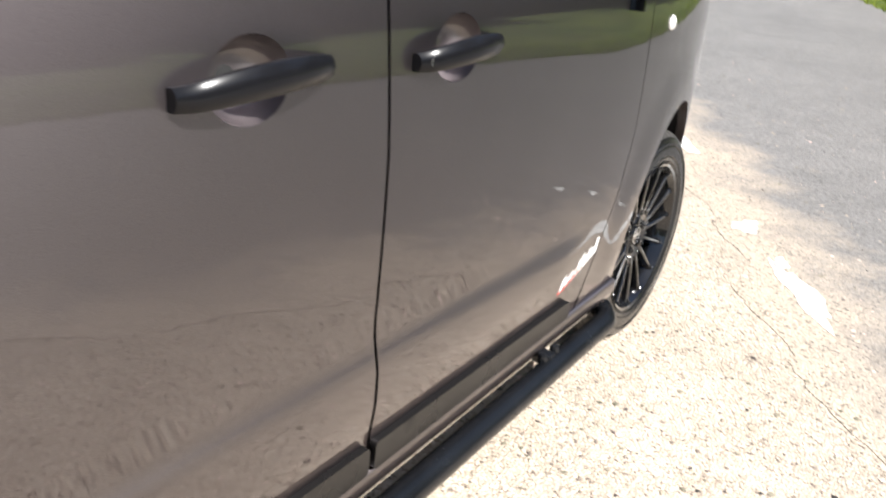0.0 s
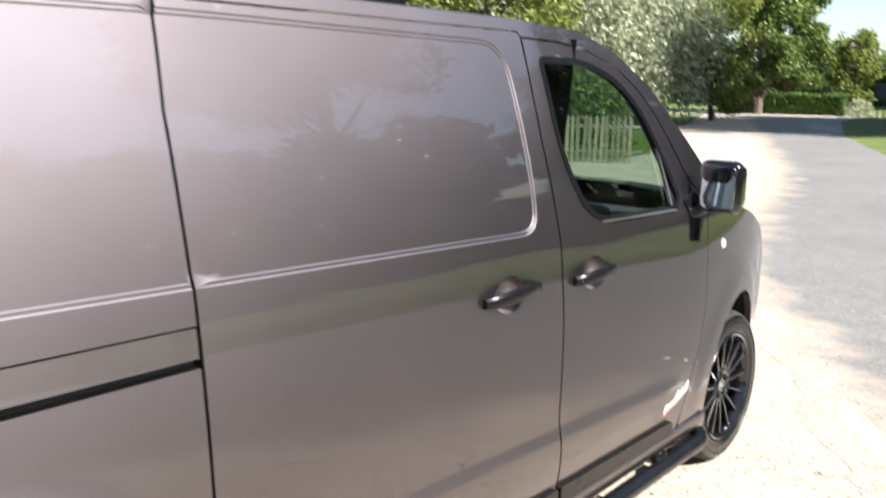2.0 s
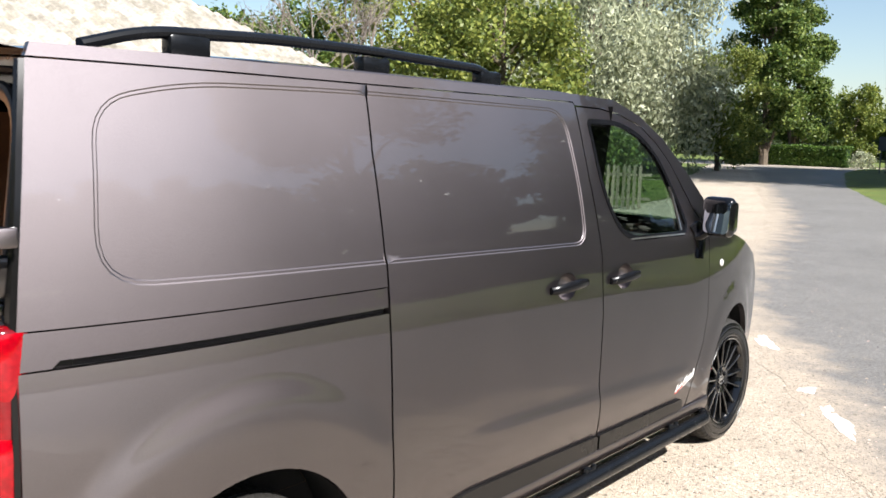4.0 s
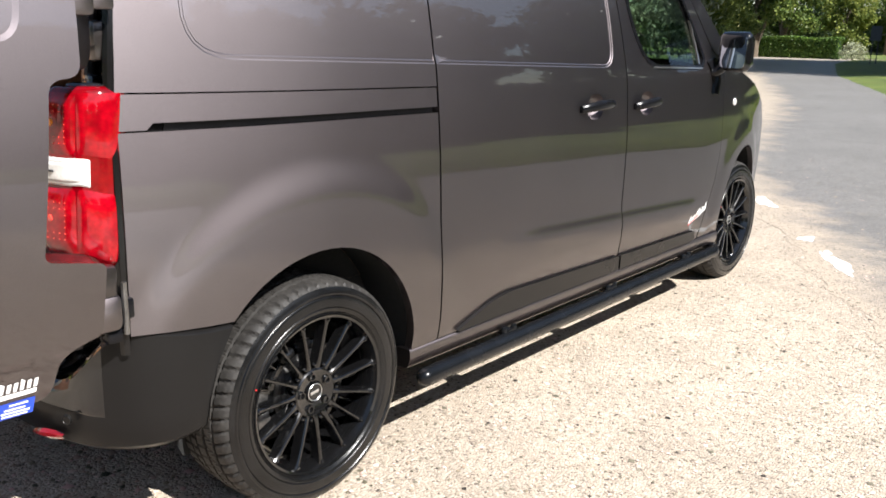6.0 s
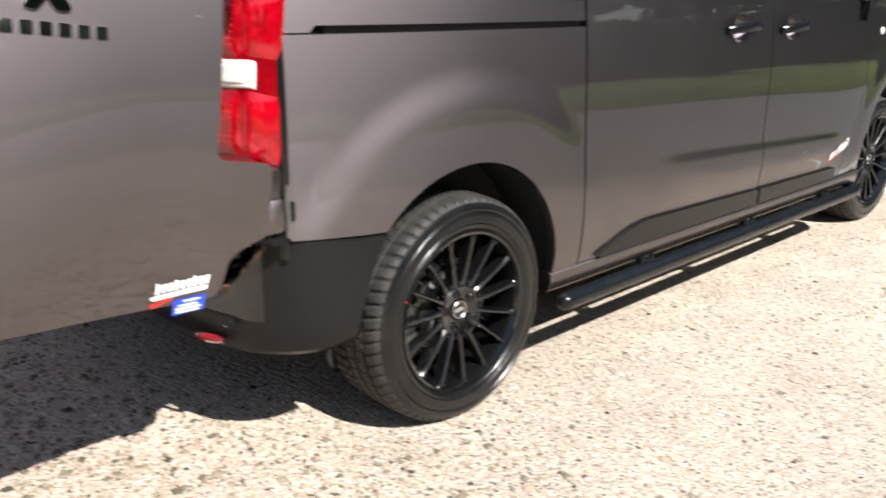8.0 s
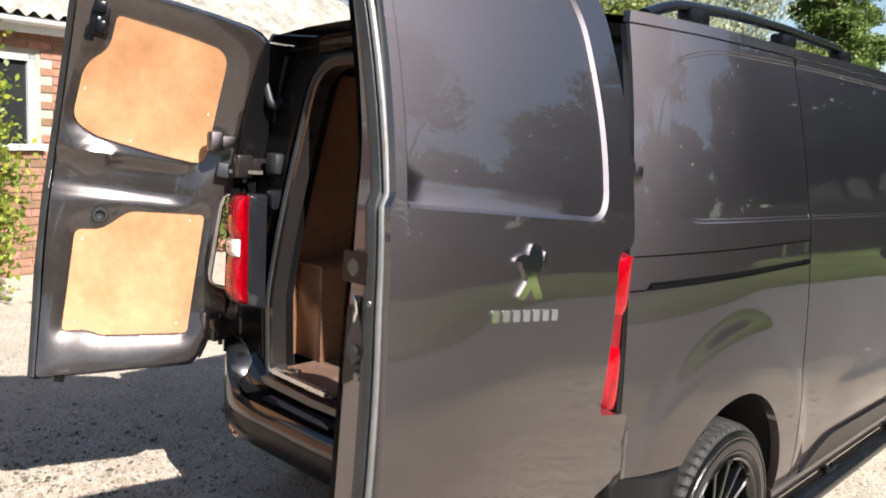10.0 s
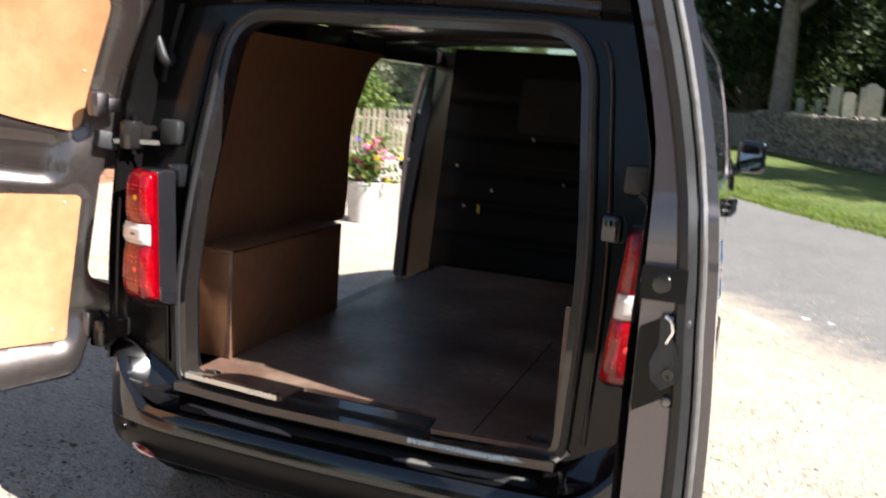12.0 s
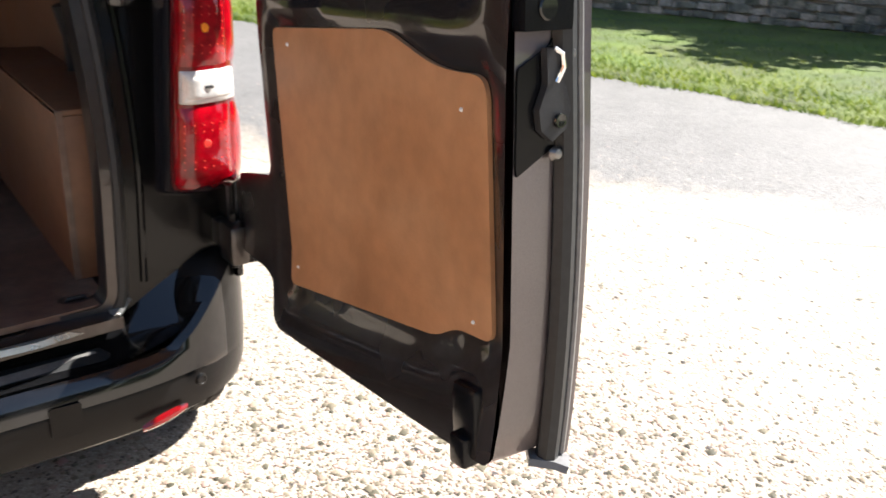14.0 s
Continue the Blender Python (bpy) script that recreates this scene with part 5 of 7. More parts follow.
    for u, w in leaf["clips"]:
        part("panel_clip", revolve([(0, 0.0025), (0.0022, 0.0025), (0.0034, 0.0)], 10, frame_at(u, w, inner_n(w) - 0.0095) @ pose(0, 0, 0, 0, 0, 90)), "white", door)
    part("lower_latch", join(moved(box(-0.027, 0.027, -0.020, 0.030, -0.045, 0.045, 0.008), frame_at(*leaf["latch"], -0.004)), moved(box(-0.018, 0.018, -0.005, 0.042, -0.080, -0.030, 0.006), frame_at(*leaf["latch"], -0.004))), "handle", door, "black lower door latch")
    part("latch_plate", patch(bend([(leaf["latch"][0] + a, leaf["latch"][1] + b) for a, b in ((-0.036, -0.035), (0.034, -0.038), (0.034, 0.046), (-0.020, 0.058))], 0.015, closed=True), lambda u, w, d=0.0: place(u, w, inner_n(w) - 0.010 + d), 0.05, rim=0.012), "paint_in", door)
    tl = lambda n=0.0: frame_at(*leaf["top_latch"], inner_n(leaf["top_latch"][1]) + n)
    part("upper_latch", join(moved(box(-0.034, 0.030, -0.02, 0.030, -0.062, 0.070, 0.010), tl()), moved(box(-0.020, 0.024, 0.0, 0.046, 0.020, 0.060, 0.006), tl()), moved(box(-0.028, 0.006, 0.0, 0.042, -0.052, -0.006, 0.006), tl()), moved(box(0.010, 0.040, -0.01, 0.024, -0.080, -0.030, 0.006), tl())), "handle", door, "black upper door latch")
    part("latch_screw", revolve([(0, 0.004), (0.005, 0.003), (0.006, 0.0)], 10, tl(-0.031) @ pose(0, 0, 0, 0, 0, 90)), "steel", door)
    side_x = 1 if base[0] > 0 else -1
    part("check_strap", sweep([place(*leaf["arm"], -0.03), Vector((side_x * 0.760, rear_y(1.32) - 0.005, 1.315))], [(-0.003, -0.007), (0.003, -0.007), (0.003, 0.007), (-0.003, 0.007)]), "steel", door)
    part("check_box", moved(box(-0.034, 0.034, -0.012, 0.032, -0.028, 0.028, 0.006), frame_at(*leaf["arm"], -0.01)), "plastic", door)
    part("check_tab", moved(box(-0.042, -0.034, 0.004, 0.026, -0.026, 0.026), frame_at(*leaf["arm"], -0.012)), "yellow", door, "yellow check strap tab")
    for w in (0.785,) if sgn > 0 else (0.785, 1.345):
        part("hinge_leaf", moved(box(-0.075, 0.080, -0.040, 0.004, -0.050, 0.050, 0.010), frame_at(0.075, w, 0.015)), "paint", door)
        part("hinge_cap", moved(box(-0.030, 0.036, -0.03, 0.026, -0.048, 0.048, 0.012), frame_at(0.030, w, 0.030)), "paint_in", door)

    def flat(off):
        return lambda u, w, d=0.0: skin(u, w, d - off)

    if sgn > 0:
        end = lambda s, w, d=0.0: place(0.893 + 0.012 * s, w + 0.030, 0.002 + 0.082 * s) + du * (0.004 - d)
        part("lock_plate", patch(bend([(0.06, 0.940), (0.94, 0.985), (0.94, 1.110), (0.72, 1.114), (0.60, 1.100), (0.06, 1.075)], 0.03, closed=True), end, 0.2, rim=0.006), "handle", door, "black lock plate")
        part("striker_box", patch(bend([(0.02, 1.120), (0.86, 1.120), (0.86, 1.172), (0.02, 1.172)], 0.02, closed=True), lambda s, w, d=0.0: end(s, w, d - 0.016), 0.2, rim=0.024), "handle", door, "black striker box")
        part("striker_hole", revolve([(0, 0.001), (0.013, 0.001), (0.015, -0.001)], 18, Matrix.Translation(end(0.42, 1.146, -0.017)) @ turn), "rim", door)
        paddle = bend([(0.44, 1.0995), (0.69, 1.0980), (0.67, 1.0710), (0.81, 1.0500), (0.91, 1.0245), (0.84, 0.9990), (0.59, 0.9840), (0.375, 0.9990), (0.33, 1.0245), (0.47, 1.0556)], 0.010, closed=True)
        part("release_lever", patch(paddle, lambda s, w, d=0.0: end(s, w, d - 0.013), 0.2, rim=0.011), "plastic", door, "dark teardrop door release lever")
        part("lever_tip", sweep([end(0.54, 1.0990, -0.016), end(0.66, 1.0920, -0.019), end(0.70, 1.0760, -0.018), end(0.60, 1.0580, -0.016)], ring(0.0032, 8), up=tuple(du)), "chrome", door)
        part("key_barrel", revolve([(0, 0.003), (0.006, 0.004), (0.009, 0.004), (0.010, 0.0)], 14, Matrix.Translation(end(0.69, 1.010, -0.014)) @ turn), "rim", door)
        for bs, bw in ((0.92, 1.0907), (0.72, 0.9667)):
            part("plate_bolt", revolve([(0, 0.007), (0.006, 0.006), (0.009, 0.002), (0.010, -0.002)], 12, Matrix.Translation(end(bs, bw, -0.006)) @ turn), "brake", door)
        # emblem, bars in place of the maker's name, stickers
        shapes = ([(0.486, 1.136), (0.515, 1.132), (0.570, 1.208), (0.545, 1.223)], [(0.575, 1.136), (0.550, 1.131), (0.510, 1.178), (0.522, 1.194)],
                  [(0.490, 1.203), (0.515, 1.178), (0.545, 1.218), (0.532, 1.243), (0.500, 1.240)], [(0.550, 1.223), (0.582, 1.214), (0.592, 1.204), (0.560, 1.206)], [(0.490, 1.194), (0.475, 1.208), (0.482, 1.232), (0.490, 1.218)])
        for pts in shapes:
            part("badge", patch(bend(pts, 0.010, closed=True), flat(0.006), 0.02, rim=0.008), "chrome", door, "abstract chrome badge")
        for i in range(7):
            u0 = 0.424 + 0.0335 * i
            part("badge_bar", patch(bend([(u0, 1.090), (u0 + 0.022, 1.090), (u0 + 0.022, 1.113), (u0, 1.113)], 0.003, 3, True), flat(0.003), 0.02, rim=0.005), "chrome", door, "small chrome bar")
        part("sticker", patch(bend([(0.198, 0.572), (0.330, 0.560), (0.332, 0.570), (0.198, 0.583)], 0.004, closed=True), flat(0.0006), 0.02, rim=0), "white", door, "white and red script sticker")
        for i in range(9):
            u0 = 0.198 + 0.0145 * i
            dz = -0.0013 * i
            part("sticker_bar", patch([(u0, 0.586 + dz), (u0 + 0.008, 0.585 + dz), (u0 + 0.006, 0.605 + dz + 0.006 * (i % 3 == 2)), (u0 - 0.003, 0.606 + dz)], flat(0.0007), 0.02, rim=0), "white", door)
        part("sticker_tail", patch([(0.330, 0.542), (0.280, 0.558), (0.285, 0.564), (0.334, 0.552)], flat(0.0009), 0.02, rim=0), "redprint", door)
        part("blue_label", patch(bend([(0.202, 0.524), (0.278, 0.517), (0.278, 0.555), (0.200, 0.562)], 0.002, closed=True), flat(0.0008), 0.02, rim=0), "blue", door, "small blue label")
        for i, (p, q) in enumerate(((0.215, 0.27), (0.21, 0.272), (0.22, 0.265), (0.215, 0.255))):
            w0 = 0.525 + 0.0075 * i + 0.003 * (i == 3)
            part("label_bar", patch([(p, w0), (q, w0 - 0.003), (q, w0 + 0.001), (p, w0 + 0.004)], flat(0.0013), 0.02, rim=0), "white", door)
        part("lower_bracket", sweep([place(0.890, 0.552, 0.045), place(0.912, 0.545, 0.075), place(0.928, 0.538, 0.090)], [(-0.020, -0.005), (0.020, -0.005), (0.016, 0.005), (-0.016, 0.005)], up=tuple(AXIS)), "edge_grey", door, "worn bracket at the door's lower corner")
    else:
        end = lambda s, w, d=0.0: place(0.751 + 0.012 * s, w + 0.02, 0.002 + 0.078 * s) + du * (0.002 - d)
        part("white_label", patch([(0.30, 1.10), (0.62, 1.10), (0.62, 1.165), (0.30, 1.165)], end, 0.2, rim=0.001), "white", door)
        part("grommet", revolve([(0.0, -0.006), (0.013, -0.004), (0.018, 0.006), (0.026, 0.006), (0.030, 0.0)], 20, frame_at(0.567, 1.050, -0.018) @ pose(0, 0, 0, 0, 0, 90)), "seal", door, "black rubber grommet")
        hose = [place(0.141, 1.689, -0.02), place(0.067, 1.683, -0.07), place(0.023, 1.562, -0.10), place(-0.020, 1.605, -0.06)]
        part("cable_sleeve", tube(bend(hose, 0.08, 6), 0.018, 12), "seal", door, "ribbed black cable sleeve")
        part("sleeve_cap", revolve([(0, 0.012), (0.026, 0.010), (0.032, 0.0)], 20, frame_at(0.136, 1.695, -0.018) @ pose(0, 0, 0, 0, 0, 90)), "plastic", door)
        for w in (1.47, 1.36):
            part("pressed_cap", patch(bend([(0.105, w - 0.06), (0.135, w - 0.06), (0.135, w + 0.06), (0.105, w + 0.06)] if w > 1.4 else [(0.060, w - 0.03), (0.095, w - 0.03), (0.095, w + 0.03), (0.060, w + 0.03)], 0.015, closed=True), lambda u, v, d=0.0: place(u, v, inner_n(v) - 0.02 + d), 0.03, rim=0.008), "paint_in", door)
    return door


rear_door(1, (0.868, -0.590, 0.85), 91.0, radians(4.2), radians(6.5), radians(-1.0), "open rear door with chrome badge and stickers")
rear_door(-1, (-0.860, -0.500, 0.85), 117.0, radians(10), radians(10), 0.0, "open rear door lined with plywood")
# stickers on the front door
s = side(1)
for k in range(10):
    y0, z0 = 2.468 + 0.0200 * k, 0.452 + 0.0055 * k
    hgt = (0.050, 0.034, 0.040, 0.030, 0.046)[k % 5]
    part("sticker", patch([(y0, z0), (y0 + 0.014, z0 + 0.005), (y0 + 0.021, z0 + hgt), (y0 + 0.008, z0 + hgt - 0.004)], lambda y, z, d=0: s(y, z, d - 0.0006), 0.03, rim=0), "white", van, "white script mark on the front door")
part("sticker", patch(bend([(2.465, 0.448), (2.58, 0.492), (2.575, 0.500), (2.468, 0.458)], 0.004, closed=True), lambda y, z, d=0: s(y, z, d - 0.0010), 0.03, rim=0), "redprint", van, "red underline of the script mark")

# ---- surroundings: materials ----
def speckled(name, base, light, dark, cell, rough=0.9, bump=0.006, patchy=0.12, dark_share=0.10):
    """Ground of small stones: cells of differing tone with raised middles, under slow stains."""
    m = bpy.data.materials.new(name)
    m.use_nodes = True
    nt = m.node_tree
    link = nt.links.new
    b = nt.nodes["Principled BSDF"]
    co = nt.nodes.new("ShaderNodeTexCoord")
    cells = []
    for s in (1 / cell, 0.37 / cell):
        v = nt.nodes.new("ShaderNodeTexVoronoi")
        v.inputs["Scale"].default_value = s
        link(co.outputs["Object"], v.inputs["Vector"])
        cells.append(v)
    tone = nt.nodes.new("ShaderNodeValToRGB")
    tone.color_ramp.elements[0].position, tone.color_ramp.elements[0].color = 0.0, (*dark, 1)
    tone.color_ramp.elements[1].position, tone.color_ramp.elements[1].color = 1.0, (*light, 1)
    for at, c in ((dark_share, tuple(0.55 * p + 0.45 * q for p, q in zip(base, dark))), (dark_share + 0.12, base), (0.72, tuple(0.6 * p + 0.4 * q for p, q in zip(base, light)))):
        e = tone.color_ramp.elements.new(at)
        e.color = (*c, 1)
    sep = nt.nodes.new("ShaderNodeSeparateColor")
    link(cells[0].outputs["Color"], sep.inputs[0])
    link(sep.outputs[0], tone.inputs[0])
    last = tone.outputs[0]
    for s, amount in ((0.45, patchy), (3.5, patchy * 0.8), (40.0, 0.12)):
        n = nt.nodes.new("ShaderNodeTexNoise")
        n.inputs["Scale"].default_value, n.inputs["Detail"].default_value = s, 5.0
        link(co.outputs["Object"], n.inputs["Vector"])
        r = nt.nodes.new("ShaderNodeMapRange")
        for key, val in (("From Min", 0.3), ("From Max", 0.7), ("To Min", 1 - amount), ("To Max", 1 + amount)):
            r.inputs[key].default_value = val
        link(n.outputs["Fac"], r.inputs["Value"])
        mul = nt.nodes.new("ShaderNodeVectorMath")
        mul.operation = "SCALE"
        link(last, mul.inputs[0])
        link(r.outputs[0], mul.inputs["Scale"])
        last = mul.outputs[0]
    link(last, b.inputs["Base Color"])
    b.inputs["Roughness"].default_value = rough
    add = nt.nodes.new("ShaderNodeMath")
    add.operation = "MULTIPLY_ADD"
    add.inputs[1].default_value = 0.6
    link(cells[1].outputs["Distance"], add.inputs[0])
    link(cells[0].outputs["Distance"], add.inputs[2])
    bn = nt.nodes.new("ShaderNodeBump")
    bn.invert = True
    bn.inputs["Distance"].default_value = bump
    link(add.outputs[0], bn.inputs["Height"])
    link(bn.outputs[0], b.inputs["Normal"])
    return m


def leafy(name, base, tint=0.5, through_light=0.35, rough=0.45):
    """Leaves that differ in tone and let some light through."""
    m = material(name, base, rough, 0.0, 0.0, 0.15, 0.35, 8.0, island=tint, spec=0.35)
    nt = m.node_tree
    b = nt.nodes["Principled BSDF"]
    tr = nt.nodes.new("ShaderNodeBsdfTranslucent")
    source = b.inputs["Base Color"].links[0].from_socket
    nt.links.new(source, tr.inputs["Color"])
    mx = nt.nodes.new("ShaderNodeMixShader")
    mx.inputs[0].default_value = through_light
    nt.links.new(b.outputs[0], mx.inputs[1])
    nt.links.new(tr.outputs[0], mx.inputs[2])
    nt.links.new(mx.outputs[0], nt.nodes["Material Output"].inputs["Surface"])
    return m


M["gravel"] = speckled("pale_gravel", (0.3440, 0.2830, 0.2170), (0.4600, 0.4000, 0.3260), (0.1000, 0.0790, 0.0660), 0.009, bump=0.0045, dark_share=0.050)
M["asphalt"] = speckled("worn_asphalt", (0.1400, 0.1310, 0.1210), (0.2150, 0.2030, 0.1890), (0.0800, 0.0740, 0.0670), 0.009, rough=0.6, bump=0.003, patchy=0.10, dark_share=0.08)
def strewn(m, over):
    """Lets the stones of another ground lie over a road near its worn edge."""
    nt = m.node_tree
    link = nt.links.new
    b = nt.nodes["Principled BSDF"]
    at = nt.nodes.new("ShaderNodeAttribute")
    at.attribute_name = "inward"
    co = nt.nodes.new("ShaderNodeTexCoord")
    n = nt.nodes.new("ShaderNodeTexNoise")
    n.inputs["Scale"].default_value, n.inputs["Detail"].default_value, n.inputs["Roughness"].default_value = 2.2, 9.0, 0.72
    link(co.outputs["Object"], n.inputs["Vector"])
    add = nt.nodes.new("ShaderNodeMath")
    add.operation = "MULTIPLY_ADD"
    add.inputs[1].default_value = 1.6
    link(n.outputs["Fac"], add.inputs[0])
    link(at.outputs["Fac"], add.inputs[2])
    r = nt.nodes.new("ShaderNodeMapRange")
    r.inputs["From Min"].default_value, r.inputs["From Max"].default_value = 0.95, 1.50
    link(add.outputs[0], r.inputs["Value"])
    mix = nt.nodes.new("ShaderNodeMix")
    mix.data_type = "RGBA"
    link(r.outputs[0], mix.inputs["Factor"])
    mix.inputs["A"].default_value = (*over, 1)
    vor = nt.nodes.new("ShaderNodeTexVoronoi")
    vor.inputs["Scale"].default_value = 110.0
    link(co.outputs["Object"], vor.inputs["Vector"])
    sep = nt.nodes.new("ShaderNodeSeparateColor")
    link(vor.outputs["Color"], sep.inputs[0])
    tone = nt.nodes.new("ShaderNodeValToRGB")
    tone.color_ramp.elements[0].color = (*[0.3 * c for c in over], 1)
    tone.color_ramp.elements[1].position, tone.color_ramp.elements[1].color = 0.18, (*over, 1)
    e = tone.color_ramp.elements.new(1.0)
    e.color = (*[min(0.5, 1.3 * c) for c in over], 1)
    link(sep.outputs[0], tone.inputs[0])
    old = b.inputs["Base Color"].links[0].from_socket
    link(tone.outputs[0], mix.inputs["A"])
    link(old, mix.inputs["B"])
    link(mix.outputs["Result"], b.inputs["Base Color"])


M["lane"] = speckled("pale_lane", (0.2448, 0.2088, 0.1728), (0.3024, 0.2736, 0.2376), (0.1080, 0.0936, 0.0792), 0.02, bump=0.004)
strewn(M["asphalt"], (0.330, 0.274, 0.213))
M["pebble"] = material("pebble", (0.3620, 0.2980, 0.2320), 0.8, island=0.75, var=0.1)
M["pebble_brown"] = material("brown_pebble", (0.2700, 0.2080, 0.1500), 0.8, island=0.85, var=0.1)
M["pebble_dark"] = material("dark_pebble", (0.0600, 0.0496, 0.0440), 0.75, island=0.6, var=0.1)
M["road_paint"] = material("worn_road_paint", (0.6000, 0.5920, 0.5600), 0.7, var=0.15, scale=20.0, fine=120.0)
M["turf"] = material("turf", (0.080, 0.115, 0.020), 0.85, var=0.35, scale=1.4, fine=40.0, bump=0.03, bump_scale=35.0, alt=(0.105, 0.128, 0.026), alt_at=0.5, alt_scale=0.8)
M["grass"] = leafy("grass_blades", (0.1530, 0.2115, 0.0270), 0.55, 0.4)
M["mortar"] = material("wall_mortar", (0.24, 0.20, 0.16), 0.95, var=0.3, scale=4.0, fine=60.0, bump=0.02, bump_scale=30.0)
M["rubble"] = material("rubble_stone", (0.30, 0.255, 0.205), 0.95, random_tint=0.55, var=0.34, scale=5.0, fine=38.0, bump=0.03, bump_scale=28.0, alt=(0.155, 0.14, 0.115), alt_at=0.52, alt_scale=4.5)
M["rubble_set"] = material("rubble_stone_set", (0.30, 0.255, 0.205), 0.95, island=0.55, var=0.34, scale=5.0, fine=38.0, bump=0.03, bump_scale=28.0, alt=(0.155, 0.14, 0.115), alt_at=0.52, alt_scale=4.5)
M["headstone"] = material("weathered_headstone", (0.4000, 0.3520, 0.2720), 0.9, random_tint=0.25, var=0.25, scale=3.0, fine=40.0, bump=0.01, bump_scale=40.0, alt=(0.2400, 0.2320, 0.1920), alt_at=0.52, alt_scale=3.0)
M["bark"] = material("bark", (0.11, 0.085, 0.06), 0.95, var=0.35, scale=3.0, fine=25.0, bump=0.03, bump_scale=14.0)
M["bark_grey"] = material("grey_twig_bark", (0.20, 0.17, 0.14), 0.9, var=0.25, scale=4.0, fine=30.0)
M["leaf_willow"] = leafy("silvery_willow_leaf", (0.36, 0.38, 0.25), 0.40, 0.35)
M["leaf_light"] = leafy("yellow_green_leaf", (0.180, 0.215, 0.048), 0.5, 0.4)
M["leaf_mid"] = leafy("green_leaf", (0.115, 0.165, 0.038), 0.55, 0.35)
M["leaf_dark"] = leafy("dark_green_leaf", (0.040, 0.065, 0.022), 0.55, 0.25)
M["leaf_hedge"] = leafy("hedge_leaf", (0.09, 0.16, 0.03), 0.45, 0.3)
M["leaf_gold"] = leafy("golden_leaf", (0.3360, 0.3200, 0.0240), 0.35, 0.35)
M["leaf_shrub"] = leafy("yellow_green_shrub_leaf", (0.2080, 0.2480, 0.0400), 0.5, 0.35)
for key, c in (("pink", (0.75, 0.16, 0.28)), ("paleflower", (0.80, 0.62, 0.62)), ("redflower", (0.62, 0.03, 0.02)), ("purple", (0.16, 0.06, 0.50)), ("yellowflower", (0.85, 0.55, 0.02))):
    M[key] = leafy(key + "_petal", c, 0.35, 0.3)
M["brick"] = material("red_brown_brick", (0.2880, 0.1480, 0.0920), 0.9, random_tint=0.35, var=0.2, scale=12.0, fine=90.0, bump=0.004, bump_scale=120.0)
M["brick_set"] = material("red_brown_brick_set", (0.2880, 0.1480, 0.0920), 0.9, island=0.35, var=0.2, scale=12.0, fine=90.0, bump=0.004, bump_scale=120.0)
M["brick_mortar"] = material("pale_mortar", (0.3840, 0.3360, 0.2800), 0.95, var=0.15, scale=8.0, fine=80.0, bump=0.004, bump_scale=90.0)
M["corrugated"] = material("mossy_corrugated_sheet", (0.3444, 0.3075, 0.2624), 0.9, var=0.25, scale=2.5, fine=22.0, bump=0.006, bump_scale=60.0, alt=(0.2050, 0.1845, 0.1476), alt_at=0.52, alt_scale=5.0)
M["white_wood"] = material("white_painted_wood", (0.6630, 0.6545, 0.6290), 0.5, var=0.06, scale=4.0, fine=60.0)
M["dark_pane"] = material("dark_window_pane", (0.02, 0.022, 0.022), 0.05, var=0.05)
M["pot_pale"] = material("pale_stoneware", (0.4920, 0.4756, 0.4510), 0.7, var=0.12, scale=5.0, fine=50.0)
M["pot_black"] = material("black_planter", (0.018, 0.018, 0.020), 0.4, var=0.15)
M["soil"] = material("soil", (0.05, 0.035, 0.025), 0.95, var=0.3)
M["fence_wood"] = material("weathered_paling", (0.30, 0.25, 0.19), 0.85, random_tint=0.3, var=0.2, scale=8.0, fine=60.0)
M["sign_dark"] = material("dark_sign_back", (0.06, 0.065, 0.075), 0.5, var=0.1)
M["orange"] = material("orange_sign", (0.75, 0.18, 0.03), 0.5, var=0.06)
M["slate_pale"] = material("pale_roof_sheet", (0.4000, 0.3840, 0.4000), 0.6, var=0.12, scale=2.0, fine=10.0)
M["render_wall"] = material("brown_house_wall", (0.30, 0.20, 0.15), 0.9, var=0.15)


# ---- ground, road and verge ----
def ground_z(x, y):
    return 0.0046 * float(np.clip(y, 0, 60))


def sheet_between(line_a, line_b, lift, rows=6):
    """A sheet between two polylines of (x, y) with the same number of points."""
    return grid_sheet([[(ax + (bx - ax) * t, ay + (by - ay) * t, ground_z(0, ay + (by - ay) * t) + (lift(t) if callable(lift) else lift)) for t in np.linspace(0, 1, rows)] for (ax, ay), (bx, by) in zip(line_a, line_b)])


def flip(mesh):
    return mesh[0], [tuple(reversed(f)) for f in mesh[1]]


rng = np.random.default_rng(7)
xs = np.concatenate([[-1500, -400, -150, -60], np.arange(-30, 31, 3.0), [60, 150, 400, 1500]])
ys = np.concatenate([[-1500, -400, -100, -40], np.arange(-20, 81, 4.0), [150, 400, 1500]])
tagged(part("ground", grid_sheet([[(x, y, ground_z(x, y)) for x in xs] for y in ys]), "gravel"), "pale beige gravel yard with small loose stones", "ground", kind="structure")

VERGE = [(7.6, -40), (7.2, -8), (6.9, -2), (6.70, 1), (6.42, 2.4), (5.62, 4.5), (4.40, 8.1), (2.80, 10.6), (1.65, 12.6), (0.2, 15.4), (-1, 18.1), (-2.7, 22), (-7, 32.7), (-11.5, 48), (-13, 56)]
ROAD_L = [(6.9, -40), (6.6, -8), (5.2, -2), (3.1, 1), (2.15, 2.3), (0.75, 4.5), (-1.35, 8), (-2.1, 10.6), (-2.6, 12.3), (-3.5, 15.7), (-4.4, 18.1), (-6.0, 22), (-10.4, 32.7), (-17, 48), (-20, 56)]


